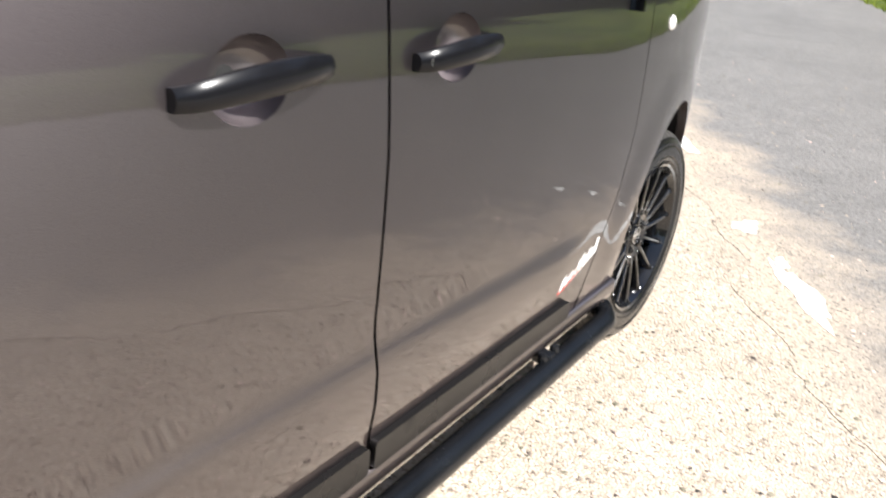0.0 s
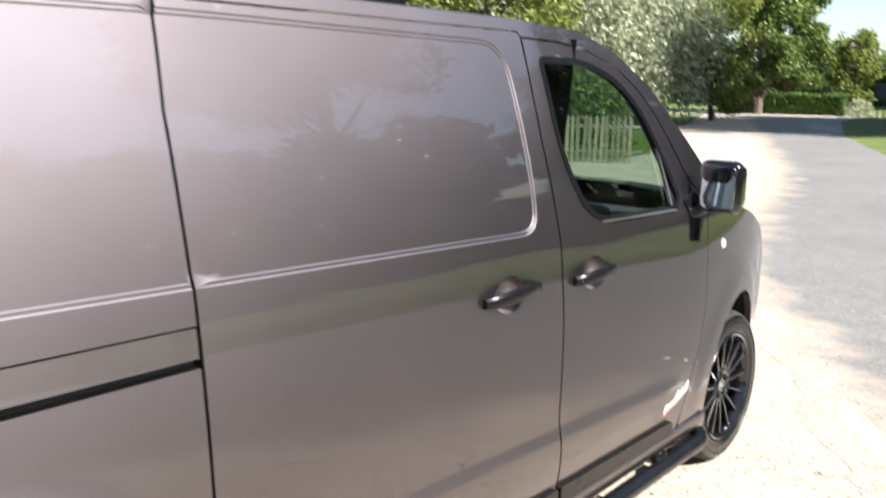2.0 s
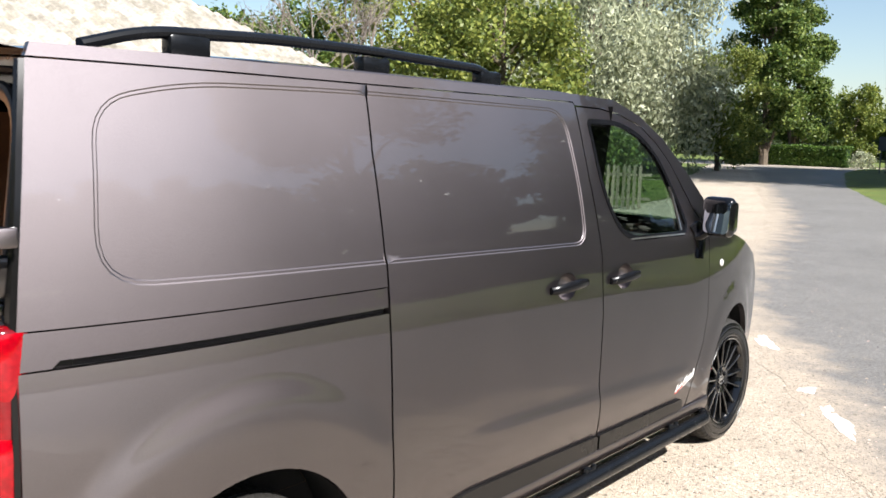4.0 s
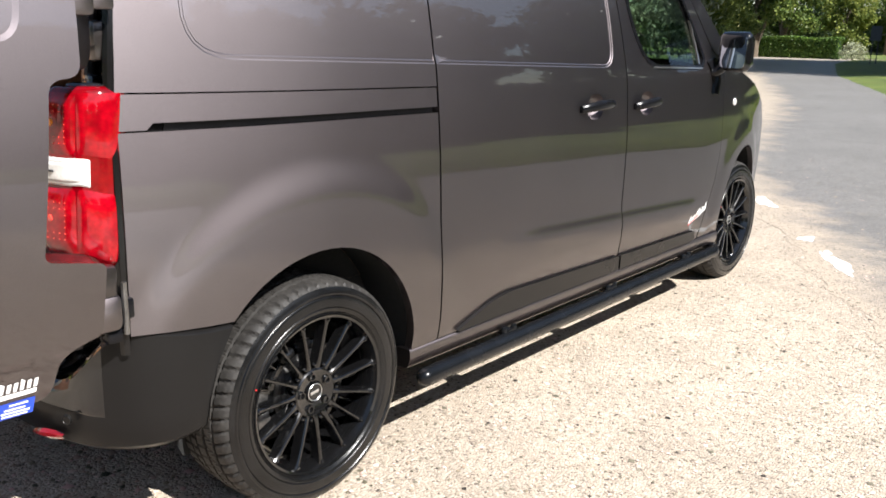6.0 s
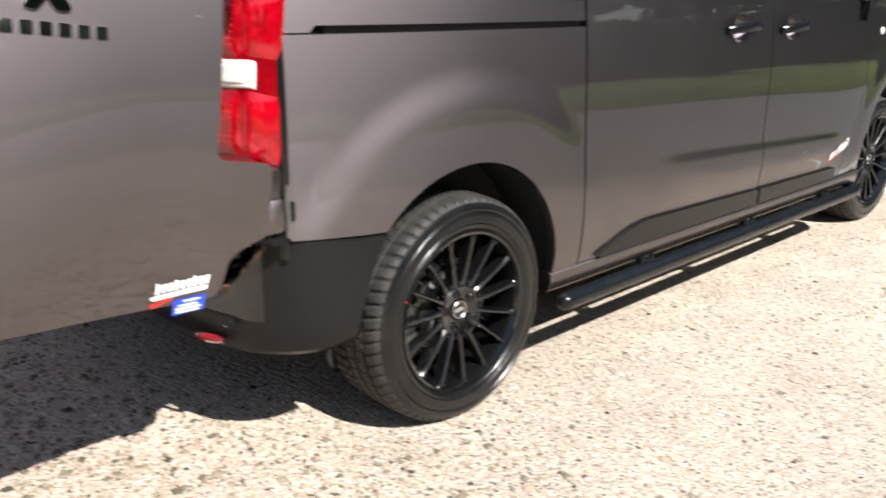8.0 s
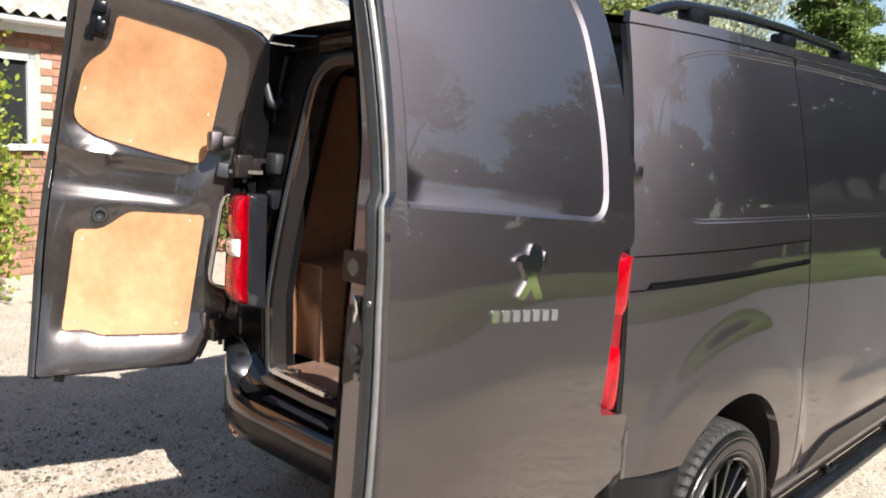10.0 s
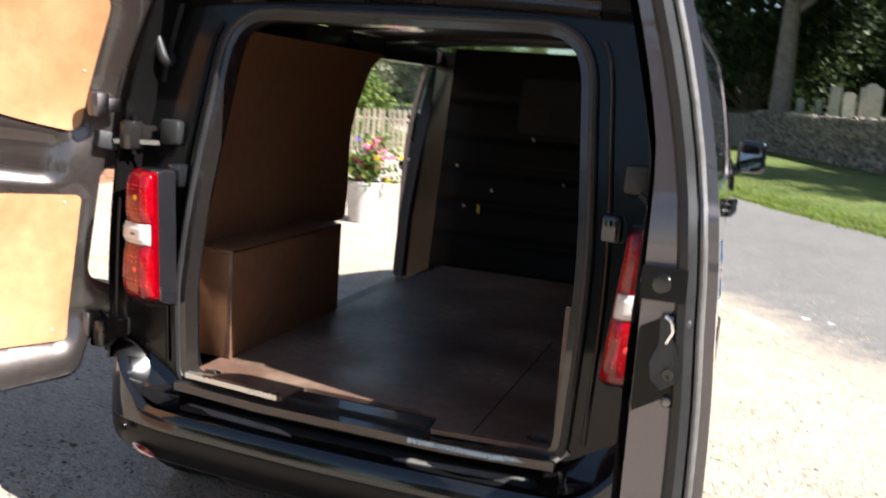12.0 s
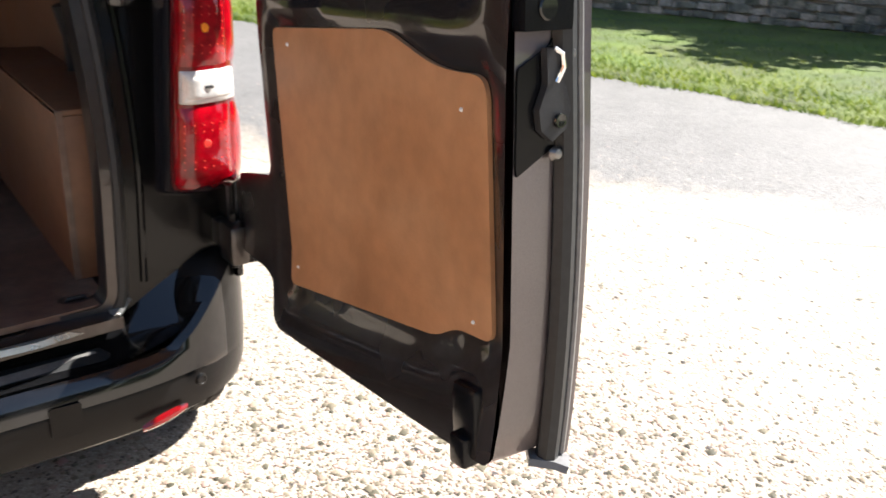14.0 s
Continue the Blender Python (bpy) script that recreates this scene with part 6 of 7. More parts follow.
def along(poly, step, wobble=0.0):
    """Points every step along a polyline, each shifted sideways at random."""
    out = []
    for (ax, ay), (bx, by) in zip(poly, poly[1:]):
        n = max(1, int(math.hypot(bx - ax, by - ay) / step))
        nx, ny = -(by - ay), bx - ax
        ln = math.hypot(nx, ny)
        for i in range(n):
            w = wobble * rng.normal()
            out.append((ax + (bx - ax) * i / n + nx / ln * w, ay + (by - ay) * i / n + ny / ln * w))
    out.append(poly[-1])
    return out


def matched(poly_a, poly_b, n):
    """Two polylines cut into as many points at the same shares of their length."""
    out = []
    for poly in (poly_a, poly_b):
        p = np.array(poly, float)
        s = np.concatenate([[0], np.cumsum(np.hypot(*np.diff(p, axis=0).T))])
        out.append(s)
    k = np.linspace(0, len(poly_a) - 1, n)
    pa, pb = np.array(poly_a, float), np.array(poly_b, float)
    i = np.arange(len(poly_a))
    return ([(np.interp(t, i, pa[:, 0]), np.interp(t, i, pa[:, 1])) for t in k], [(np.interp(t, i, pb[:, 0]), np.interp(t, i, pb[:, 1])) for t in k])


la, lb = matched(ROAD_L, [(x + 0.25, y) for x, y in VERGE], 900)
la = [(x + 0.10 * math.sin(3.1 * y) * math.sin(1.7 * y + 1) + 0.04 * math.sin(11 * y) + 0.012 * rng.normal(), y) for x, y in la]
road = part("road", sheet_between(la, lb, 0.0018, 25), "asphalt")
inward = road.data.attributes.new("inward", "FLOAT", "POINT")
inward.data.foreach_set("value", [1.1 * float(np.linspace(0, 1, 25)[i % 25] * math.hypot(lb[i // 25][0] - la[i // 25][0], lb[i // 25][1] - la[i // 25][1]) * 0.85) for i in range(len(road.data.vertices))])
tagged(road, "worn grey asphalt lane with faded surface", "road", kind="structure")
lane = [[(x, y + 0.25 * math.sin(x * 0.9), ground_z(0, y) + 0.012) for y in (53.2, 55.0, 57.0)] for x in np.linspace(-60, 12, 60)]
tagged(part("cross_lane", flip(grid_sheet(lane)), "lane"), "pale cross lane beside the trimmed hedge", "road", kind="structure")
far_grass = [[(x, y, ground_z(0, y) + 0.02) for x in np.linspace(-60, lim, 14)] for y, lim in ((30, -13.2), (36, -14.6), (42, -17), (48, -19.5), (52.6, -21.0))]
tagged(part("far_verge", grid_sheet(far_grass), "turf"), "mown green grass beside the far lane", "grass", kind="structure")

field = [[(x, y, 0.30 + 0.004 * max(0.0, min(y, 400) - 60)) for x in (-1400, -300, -80, -30, 0, 40, 120, 400, 1400)] for y in (60.5, 90, 200, 600, 1450)]
tagged(part("far_field", grid_sheet(field), "turf"), "distant green fields beyond the hedges", "grass", kind="structure")
garden = [[(x, y, ground_z(0, y) + 0.015) for x in (-60, -30, -16, lim)] for y, lim in ((14.2, -12.6), (17, -7.4), (22, -8.4), (29.5, -12.8))]
tagged(part("garden_lawn", grid_sheet(garden), "turf"), "green garden lawn behind the paling fence", "grass", kind="structure")

WALL = [(14.2, -40), (13.5, -6), (13, 0), (12.5, 3), (10, 7.5), (7.5, 16.7), (5.4, 23.5), (3.9, 29.3), (1, 38), (-4, 50), (-7, 56)]
edge = along(VERGE, 0.16, 0.030)
wall_pts = np.array(WALL, float)
inner = []
for x, y in edge:
    wy = y + 1.0 * float(smooth(3, 10, y))
    inner.append((float(np.interp(wy, wall_pts[:, 1], wall_pts[:, 0])) + 0.1, wy))
tagged(part("grass_verge", sheet_between(edge, inner, lambda t: 0.0 if t == 0 else 0.055 + 0.03 * min(1.0, t * 3), 9), "turf"), "green grass verge with a ragged edge", "grass", kind="structure")


def blades(n, where, h0, h1, seed):
    g = np.random.default_rng(seed)
    verts = []
    for x, y, z in where(g, n):
        a, h, w = g.uniform(0, 2 * math.pi), g.uniform(h0, h1), g.uniform(0.005, 0.011)
        lx, ly = g.normal(0, 0.45 * h, 2)
        verts += [(x - w * math.cos(a), y - w * math.sin(a), z), (x + w * math.cos(a), y + w * math.sin(a), z), (x + lx, y + ly, z + h)]
    return verts, [(3 * i, 3 * i + 1, 3 * i + 2) for i in range(len(verts) // 3)]


def on_verge(g, n):
    out = []
    q = [(p, r) for p, r in zip(edge, inner) if -4 < p[1] < 20]
    for _ in range(n):
        (ax, ay), (bx, by) = q[g.integers(len(q))]
        t = g.uniform(0, 1) ** 2.2
        out.append((ax + (bx - ax) * t + g.normal(0, 0.04), ay + (by - ay) * t + g.normal(0, 0.08), ground_z(0, ay) + (0.0 if t < 0.02 else 0.055)))
    return out


tagged(part("grass_blades", blades(34000, on_verge, 0.03, 0.085, 3), "grass"), "short uneven blades of green grass", "grass", kind="stuff")


def stones_on(n, size, region, seed, flat=0.38):
    """Small eight-sided stones half sunk in the ground."""
    g = np.random.default_rng(seed)
    verts, faces = [], []
    octa = [(1, 0, 0), (-1, 0, 0), (0, 1, 0), (0, -1, 0), (0, 0, 1)]
    for x, y in region(g, n):
        r = size * (0.5 + g.exponential(0.45))
        r = min(r, size * 2.4)
        a = g.uniform(0, 6.3)
        c, s = math.cos(a), math.sin(a)
        k = len(verts)
        for px, py, pz in octa:
            px, py = px * r * g.uniform(0.7, 1.3), py * r * g.uniform(0.6, 1.1)
            verts.append((x + px * c - py * s, y + px * s + py * c, ground_z(0, y) + 0.002 + pz * r * flat))
        faces += [(k, k + 2, k + 4), (k + 2, k + 1, k + 4), (k + 1, k + 3, k + 4), (k + 3, k, k + 4)]
    return verts, faces


def yard(g, n):
    """Thickest round the tail and along the van's right side."""
    out = []
    while len(out) < n:
        x, y = g.uniform(-4.5, 6.5), g.uniform(-4, 9)
        if g.uniform() < math.exp(-((x - 1.8) / 2.6) ** 2 - ((y + 0.3) / 3.4) ** 2) + 0.04 and x < 4.6 - 0.5 * y + 0.6 * g.normal():
            out.append((x, y))
    return out


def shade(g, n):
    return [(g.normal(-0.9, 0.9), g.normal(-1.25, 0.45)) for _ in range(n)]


def tail(g, n):
    return [(g.normal(1.15, 0.55), g.normal(-1.15, 0.55)) for _ in range(n)]


tagged(part("loose_gravel", stones_on(26000, 0.0060, yard, 11), "pebble", angle=90), "loose pale gravel scattered over the yard", "gravel", kind="stuff")
tagged(part("dark_grit", stones_on(2800, 0.0050, yard, 12), "pebble_dark", angle=90), "scattered dark grit and stone chips", "gravel", kind="stuff")
# coarse stones whose brown also puts the doors' shade into the ground colour
tagged(part("coarse_gravel", stones_on(11000, 0.0080, shade, 14, 0.60), "pebble_brown", angle=90), "coarse gravel, coloured darker where the open doors' shade falls", "gravel", kind="stuff")
tagged(part("coarse_gravel", stones_on(12000, 0.0076, tail, 13, 0.62), "pebble_brown", angle=90), "coarse mixed gravel behind the van", "gravel", kind="stuff")
for k, (cx, cy, w, l, a) in enumerate(((1.29, 4.00, 0.09, 0.52, 64), (1.15, 4.24, 0.05, 0.12, 40), (0.92, 4.56, 0.09, 0.17, 30), (0.20, 5.72, 0.11, 0.48, 63), (1.62, 4.35, 0.05, 0.07, 0), (1.80, 4.30, 0.04, 0.06, 0))):
    ca, sa = math.cos(radians(a + 60)), math.sin(radians(a + 60))
    pts = []
    for t in np.linspace(0, 2 * math.pi, 26, endpoint=False):
        wob = 1 + 0.22 * math.sin(3 * t + k) + 0.14 * math.sin(7 * t + 2 * k)
        px, py = l * 0.5 * math.cos(t) * wob, w * 0.6 * math.sin(t) * wob
        pts.append((cx + px * ca - py * sa, cy + px * sa + py * ca))
    tagged(part("paint_mark", ([(x, y, ground_z(x, y) + 0.0030) for x, y in pts], [tuple(range(len(pts)))]), "road_paint"), "worn white paint mark on the gravel", "road marking", "paint marks", kind="structure")


# ---- trees and shrubs ----
def leaves(centres, per, spread, size, g, squash=0.8, hang=0.0):
    """Leaf faces strewn round clump centres; hang turns them down like willow."""
    c = np.repeat(np.asarray(centres, float), per, 0)
    n = len(c)
    p = c + g.normal(0, 1, (n, 3)) * np.array([spread, spread, spread * squash])
    d = g.normal(0, 1, (n, 3))
    d[:, 2] -= hang
    d /= np.linalg.norm(d, axis=1)[:, None]
    e = np.cross(d, g.normal(0, 1, (n, 3)))
    e /= np.maximum(np.linalg.norm(e, axis=1), 1e-6)[:, None]
    s = size * g.uniform(0.6, 1.35, (n, 1))
    w = 0.34 if hang else 0.60
    quad = np.stack([p - d * s * 0.6, p + e * s * w * 0.6, p + d * s * 0.6, p - e * s * w * 0.6], 1).reshape(-1, 3)
    return quad.tolist(), np.arange(4 * n).reshape(-1, 4).tolist()


def taper(points, r0, r1, n=8):
    pts = [Vector(p) for p in points]
    verts, faces = [], []
    for i, p in enumerate(pts):
        d = (pts[min(i + 1, len(pts) - 1)] - pts[max(i - 1, 0)]).normalized()
        a = d.cross(Vector((0.31, 0.95, 0.05))).normalized()
        b = d.cross(a)
        r = r0 + (r1 - r0) * i / (len(pts) - 1)
        verts += [p + a * r * math.cos(2 * math.pi * j / n) + b * r * math.sin(2 * math.pi * j / n) for j in range(n)]
    for i in range(len(pts) - 1):
        faces += [(i * n + j, i * n + (j + 1) % n, (i + 1) * n + (j + 1) % n, (i + 1) * n + j) for j in range(n)]
    return verts, faces


def tree(label, x, y, h, wide, low, mat_key, seed, lobes=14, per=26, size=0.26, trunk_r=0.22, hang=0.0, group="", z=None, clumps=32, bark="bark", point=0.0):
    """Trunk with limbs to the lobes of an uneven crown of leaves."""
    g = np.random.default_rng(seed)
    ob = tagged(new("tree"), label, "tree", group)
    ob.location = (x, y, ground_z(x, y) if z is None else z)
    wood, centres = [], []
    top = h - wide * 0.12
    spine = [(0.25 * g.normal() * t, 0.25 * g.normal() * t, top * t) for t in np.linspace(0, 1, 7)]
    spine[0] = (0, 0, -0.15)
    wood.append(taper(spine, trunk_r, trunk_r * 0.15))
    for k in range(lobes):
        t = (k + 0.5) / lobes
        zc = low + (h - low) * (0.12 + 0.80 * t) + 0.03 * h * g.normal()
        f = (zc - low) / (h - low)
        reach = wide * 0.5 * max(0.12, (math.sin(math.pi * (0.12 + 0.80 * f)) ** 0.7) * (1 - point * f)) * g.uniform(0.55, 0.95)
        a = k * 2.4 + g.uniform(-0.5, 0.5)
        c = np.array([reach * math.cos(a), reach * math.sin(a), zc])
        base = max(low * 0.6, zc - 0.35 * h * g.uniform(0.4, 0.9))
        wood.append(taper([(0, 0, base), (c[0] * 0.5, c[1] * 0.5, base + (zc - base) * 0.65), tuple(c)], trunk_r * 0.38, trunk_r * 0.06, 6))
        r = wide * g.uniform(0.15, 0.24)
        q = g.normal(0, 1, (clumps, 3))
        q /= np.linalg.norm(q, axis=1)[:, None]
        q *= (g.uniform(0.25, 1.0, (clumps, 1)) ** 0.5) * r
        q[:, 2] *= 0.85
        if hang:
            q[:, 2] -= g.uniform(0, 1, clumps) * r * 0.9
        centres += list(c + q)
    part("trunk", join(*wood), bark, ob)
    part("crown", leaves(centres, per, wide * 0.030 + 0.06, size, g, 0.8 if not hang else 1.5, hang), mat_key, ob)
    return ob


# beyond the road, ahead
def at_bearing(left_deg, dist):
    return 2.68 - dist * math.sin(radians(left_deg)), -1.57 + dist * math.cos(radians(left_deg))


tree("silvery green willow with hanging foliage", *at_bearing(29.0, 46), 12.5, 9.5, 0.6, "leaf_willow", 21, 20, 40, 0.26, 0.35, 1.2)
tree("silvery green willow with hanging foliage", *at_bearing(37.5, 44), 10.5, 8.5, 0.6, "leaf_willow", 22, 18, 36, 0.26, 0.32, 1.2)
tree("rounded yellow-green broadleaf tree in sun", *at_bearing(23.3, 48), 6.7, 4.2, 0.3, "leaf_light", 23, 15, 40, 0.13, 0.14)
tree("tall deep green lime tree by the hedge", *at_bearing(20.6, 62), 15.0, 5.4, 0.4, "leaf_mid", 24, 26, 44, 0.19, 0.30, point=0.3)
tree("tall deep green lime tree by the hedge", *at_bearing(19.0, 66), 12.8, 4.6, 0.5, "leaf_mid", 25, 22, 44, 0.19, 0.25, point=0.3)
tree("small pale green tree beyond the hedge", *at_bearing(15.6, 82), 6.6, 4.4, 0.2, "leaf_light", 26, 14, 30, 0.20, 0.15)
tree("small green tree beyond the hedge", *at_bearing(12.9, 84), 5.6, 5.0, 0.6, "leaf_mid", 27, 12, 28, 0.20, 0.15)
belt = tree("low dark green tree beyond the hedge", *at_bearing(10.4, 92), 5.0, 8.0, 0.1, "leaf_dark", 28, 16, 30, 0.24, 0.15, group="far trees")
for k, (bx, by, bs) in enumerate(((-44, 84, 1.2), (-37, 88, 1.1), (-31, 84, 0.9), (-25, 90, 0.95), (-19.5, 93, 0.8), (-5.5, 95, 0.75), (2, 88, 1.0), (8, 80, 1.1))):
    copy_thing(belt, pose(bx, by, 0.2, 0, 0, 50 * k) @ Matrix.Diagonal((bs, bs, bs, 1)))
tree("broad light green tree behind the paling fence", -19.8, 22.8, 8.2, 7.0, 0.4, "leaf_light", 29, 18, 40, 0.15, 0.22)
tree("broad green tree behind the paling fence", -15.4, 22.2, 6.6, 6.0, 0.4, "leaf_light", 30, 16, 40, 0.15, 0.22)
tree("silvery green willow with hanging foliage", -18.5, 33, 9.2, 7.0, 0.4, "leaf_willow", 31, 16, 38, 0.22, 0.22, 1.2)
tree("broad green tree behind the paling fence", -24.5, 20, 6.5, 6.0, 0.4, "leaf_mid", 34, 14, 36, 0.16, 0.22)
# the great dark trees behind the churchyard wall
tree("large dark tree with a pale trunk behind the wall", 2.15, 38.2, 17.0, 15.0, 6.6, "leaf_dark", 32, 34, 44, 0.24, 0.50, bark="bark_grey", z=1.2)
tree("large dense dark broadleaf tree in the churchyard", 0.8, 46.5, 15.0, 13.0, 0.6, "leaf_dark", 35, 36, 44, 0.26, 0.45, z=1.4)
tree("large dark broadleaf tree behind the stone wall", 9.5, 36.5, 13.0, 11.5, 2.9, "leaf_dark", 33, 28, 40, 0.26, 0.45, z=1.9)
tree("large dark broadleaf tree behind the stone wall", 17.0, 37.0, 12.0, 11.0, 2.8, "leaf_dark", 36, 26, 40, 0.26, 0.45, z=1.9)
# added out of view: its high crown throws shade on the verge
tree("unseen tall tree with a high crown, added to shade the verge", 19.5, 18.5, 16.0, 10.0, 8.5, "leaf_dark", 37, 20, 36, 0.26, 0.35, z=1.9)


def hedge(label, x0, x1, y0, y1, h, seed, mat_key="leaf_hedge", size=0.10, n=16000):
    """A clipped hedge: a dense block of leaves over a dark core."""
    g = np.random.default_rng(seed)
    ob = tagged(new("hedge"), label, "hedge")
    z0 = ground_z(0, y0)
    core = box(x0 + 0.15, x1 - 0.15, y0 + 0.15, y1 - 0.15, z0 - 0.05, z0 + h - 0.15, 0.1)
    part("hedge_core", core, "leaf_dark", ob)
    p = np.stack([g.uniform(x0, x1, n), g.uniform(y0, y1, n), z0 + h * g.uniform(0, 1, n)], 1)
    pick = g.integers(0, 4, n)
    p[pick == 0, 1] = y0 + np.abs(g.normal(0, 0.06, (pick == 0).sum()))
    p[pick == 1, 2] = z0 + h - np.abs(g.normal(0, 0.05, (pick == 1).sum()))
    p[pick == 2, 1] = y0 + np.abs(g.normal(0, 0.06, (pick == 2).sum()))
    p[:, 2] += 0.05 * np.sin(p[:, 0] * 1.7) * (p[:, 2] > z0 + h * 0.8)
    part("foliage", leaves(p, 1, 0.04, size, g), mat_key, ob)


hedge("trimmed bright green hedge beside the lane", -22.5, -14.2, 58, 59.2, 1.35, 41, n=15000)
hedge("dark clipped hedge beside the lane", -10.9, 4, 56.5, 58, 1.6, 42, "leaf_dark", 0.12, 15000)


def bush(name, label, x, y, wide, h, mat_key, seed, n=5000, size=0.05, z=0.0, slim=False, category="shrub", lump=0.16):
    g = np.random.default_rng(seed)
    ob = tagged(new(name), label, category)
    ob.location = (x, y, z)
    stems, centres = [], []
    k = max(24, n // 40)
    for i in range(k):
        t = g.uniform(0, 1)
        r = wide * 0.5 * (1 - t ** 2.2 if slim else math.sqrt(max(0.05, 1 - (t * 1.25 - 0.35) ** 2))) * g.uniform(0.55, 1.0)
        a = g.uniform(0, 6.28)
        centres.append((r * math.cos(a), r * math.sin(a), h * (0.05 + 0.92 * t)))
    for c in centres[:10]:
        stems.append(taper([(0, 0, -0.02), (c[0] * 0.3, c[1] * 0.3, c[2] * 0.5), c], 0.02, 0.005, 5))
    part("stem", join(*stems), "bark", ob)
    part("foliage", leaves(centres, max(1, n // k), wide * 0.5 * lump, size, g), mat_key, ob)
    return ob


bush("shrub", "pale flowering shrub at the end of the hedge", -13.2, 57.5, 1.5, 1.0, "leaf_willow", 51, 1500, 0.10, ground_z(0, 57))
bush("shrub", "yellow-green leafy shrub against the brick wall", -5.20, -0.45, 1.25, 2.35, "leaf_shrub", 52, 12000, 0.050)
bush("conifer", "golden conifer beside the black planter", -7.6, 12.3, 1.0, 1.75, "leaf_gold", 53, 6000, 0.05, ground_z(0, 12), True)
bush("shrub", "green shrubs below the paling fence", -12.3, 17.6, 2.6, 2.0, "leaf_mid", 54, 6000, 0.11, ground_z(0, 20))
bush("shrub", "green shrubs below the paling fence", -9.6, 18.6, 2.6, 2.0, "leaf_mid", 55, 6000, 0.11, ground_z(0, 20))
bush("shrub", "green shrubs below the paling fence", -15.5, 17.5, 3.4, 2.6, "leaf_light", 56, 6000, 0.11, ground_z(0, 18))


# leafless tree behind the outbuilding
def bare_tree(x, y, h, seed):
    g = np.random.default_rng(seed)
    ob = tagged(new("bare_tree"), "leafless grey tree with thin twigs behind the building", "tree")
    ob.location = (x, y, 0)
    wood = []

    def grow(p, d, length, r, depth):
        q = p + d * length
        mid = p + d * length * 0.5 + Vector(g.normal(0, 0.05 * length, 3))
        wood.append(taper([p, mid, q], r, r * 0.55, 6 if depth > 2 else 4))
        if depth:
            for _ in range(3 if depth > 1 else 4):
                e = (d + Vector(g.normal(0, 0.48, 3)) + Vector((0, 0, 0.10))).normalized()
                grow(p + d * length * g.uniform(0.55, 1.0), e, length * g.uniform(0.6, 0.85), r * 0.55, depth - 1)

    grow(Vector((0, 0, -0.1)), Vector((0.05, 0, 1)).normalized(), h * 0.34, 0.13, 5)
    part("branchwork", join(*wood), "bark_grey", ob)


bare_tree(-12.5, 12.5, 7.2, 61)

# ---- churchyard ----
lawn = []
for x, y in along(WALL, 3.0):
    lawn.append([(x + 0.2 + (62 - x) * t ** 1.6, y + 6 * t, ground_z(0, y) + 1.56 + 0.40 * min(1, (62 - x) * t ** 1.6 / 5)) for t in np.linspace(0, 1, 9)])
tagged(part("churchyard_lawn", flip(grid_sheet(lawn)), "turf"), "raised sunlit churchyard lawn behind the wall", "grass", kind="structure")
HEAD_SHAPES = {}


def headstone(x, y, z, w, h, turn, lean, shape):
    w, h = w * 0.68, h * 0.74
    arch = [(-w / 2, -0.25), (w / 2, -0.25), (w / 2, h * 0.82)]
    if shape == "round":
        arch += [(w / 2 * math.cos(a), h * 0.82 + h * 0.18 * math.sin(a)) for a in np.linspace(0.2, math.pi - 0.2, 9)]
    elif shape == "shoulder":
        arch += [(w * 0.34, h * 0.84)] + [(w * 0.32 * math.cos(a), h * 0.84 + h * 0.16 * math.sin(a)) for a in np.linspace(0.1, math.pi - 0.1, 7)] + [(-w * 0.34, h * 0.84)]
    else:
        arch += [(w / 2, h), (-w / 2, h)]
    arch += [(-w / 2, h * 0.82)]
    n = len(arch)
    verts = [(a, -0.06, b) for a, b in arch] + [(a, 0.06, b) for a, b in arch]
    faces = [tuple(range(n)), tuple(reversed(range(n, 2 * n)))] + [(i, n + i, n + (i + 1) % n, (i + 1) % n) for i in range(n)]
    ob = tagged(part("gravestone", (verts, faces), "headstone"), "leaning weathered gravestone in the lawn" if abs(lean) > 4 else "upright weathered gravestone in the lawn", "gravestone", "gravestones")
    ob.matrix_world = pose(x, y, z, 0, lean, turn)


for az, dist, w, h, lean, shape in ((3.1, 34.5, 0.45, 0.55, 0, "round"), (4.15, 32.5, 0.35, 0.5, 0, "round"), (5.0, 31.5, 0.58, 1.15, 1, "flat"), (5.85, 30, 0.62, 0.85, -3, "round"), (7.0, 28, 1.0, 1.20, 0, "shoulder"), (8.75, 27, 1.15, 1.35, 2, "flat"), (9.7, 29, 0.4, 0.45, 0, "round"), (10.5, 31, 0.55, 1.30, 5, "round"), (11.3, 30, 0.8, 0.45, 0, "round"), (13.3, 26, 1.05, 1.35, 0, "shoulder"),
                                    (15.2, 26, 0.85, 1.25, 3, "shoulder"), (16.5, 25, 0.7, 1.2, 6, "flat"), (17.5, 26, 0.7, 1.1, 0, "round"),
                                    (22, 25, 0.8, 1.2, -3, "round"), (24.5, 26, 0.7, 1.0, 0, "shoulder"), (27, 25, 0.9, 1.25, 2, "flat"), (33, 23, 0.8, 1.2, 0, "round"), (38, 22, 0.75, 1.1, -5, "shoulder"), (46, 22, 0.85, 1.25, 2, "round"), (53, 21, 0.7, 1.0, 0, "flat"), (61, 20, 0.9, 1.3, -3, "round"), (70, 20, 0.8, 1.15, 4, "shoulder"), (80, 20, 0.85, 1.2, 0, "round"), (91, 21, 0.8, 1.2, 2, "flat")):
    dist += 3.5
    hx, hy = 0.8 + dist * math.sin(radians(az)), -2.75 + dist * math.cos(radians(az))
    headstone(hx, hy, ground_z(0, hy) + 1.94, w, h, -az * 0.4, lean, shape)
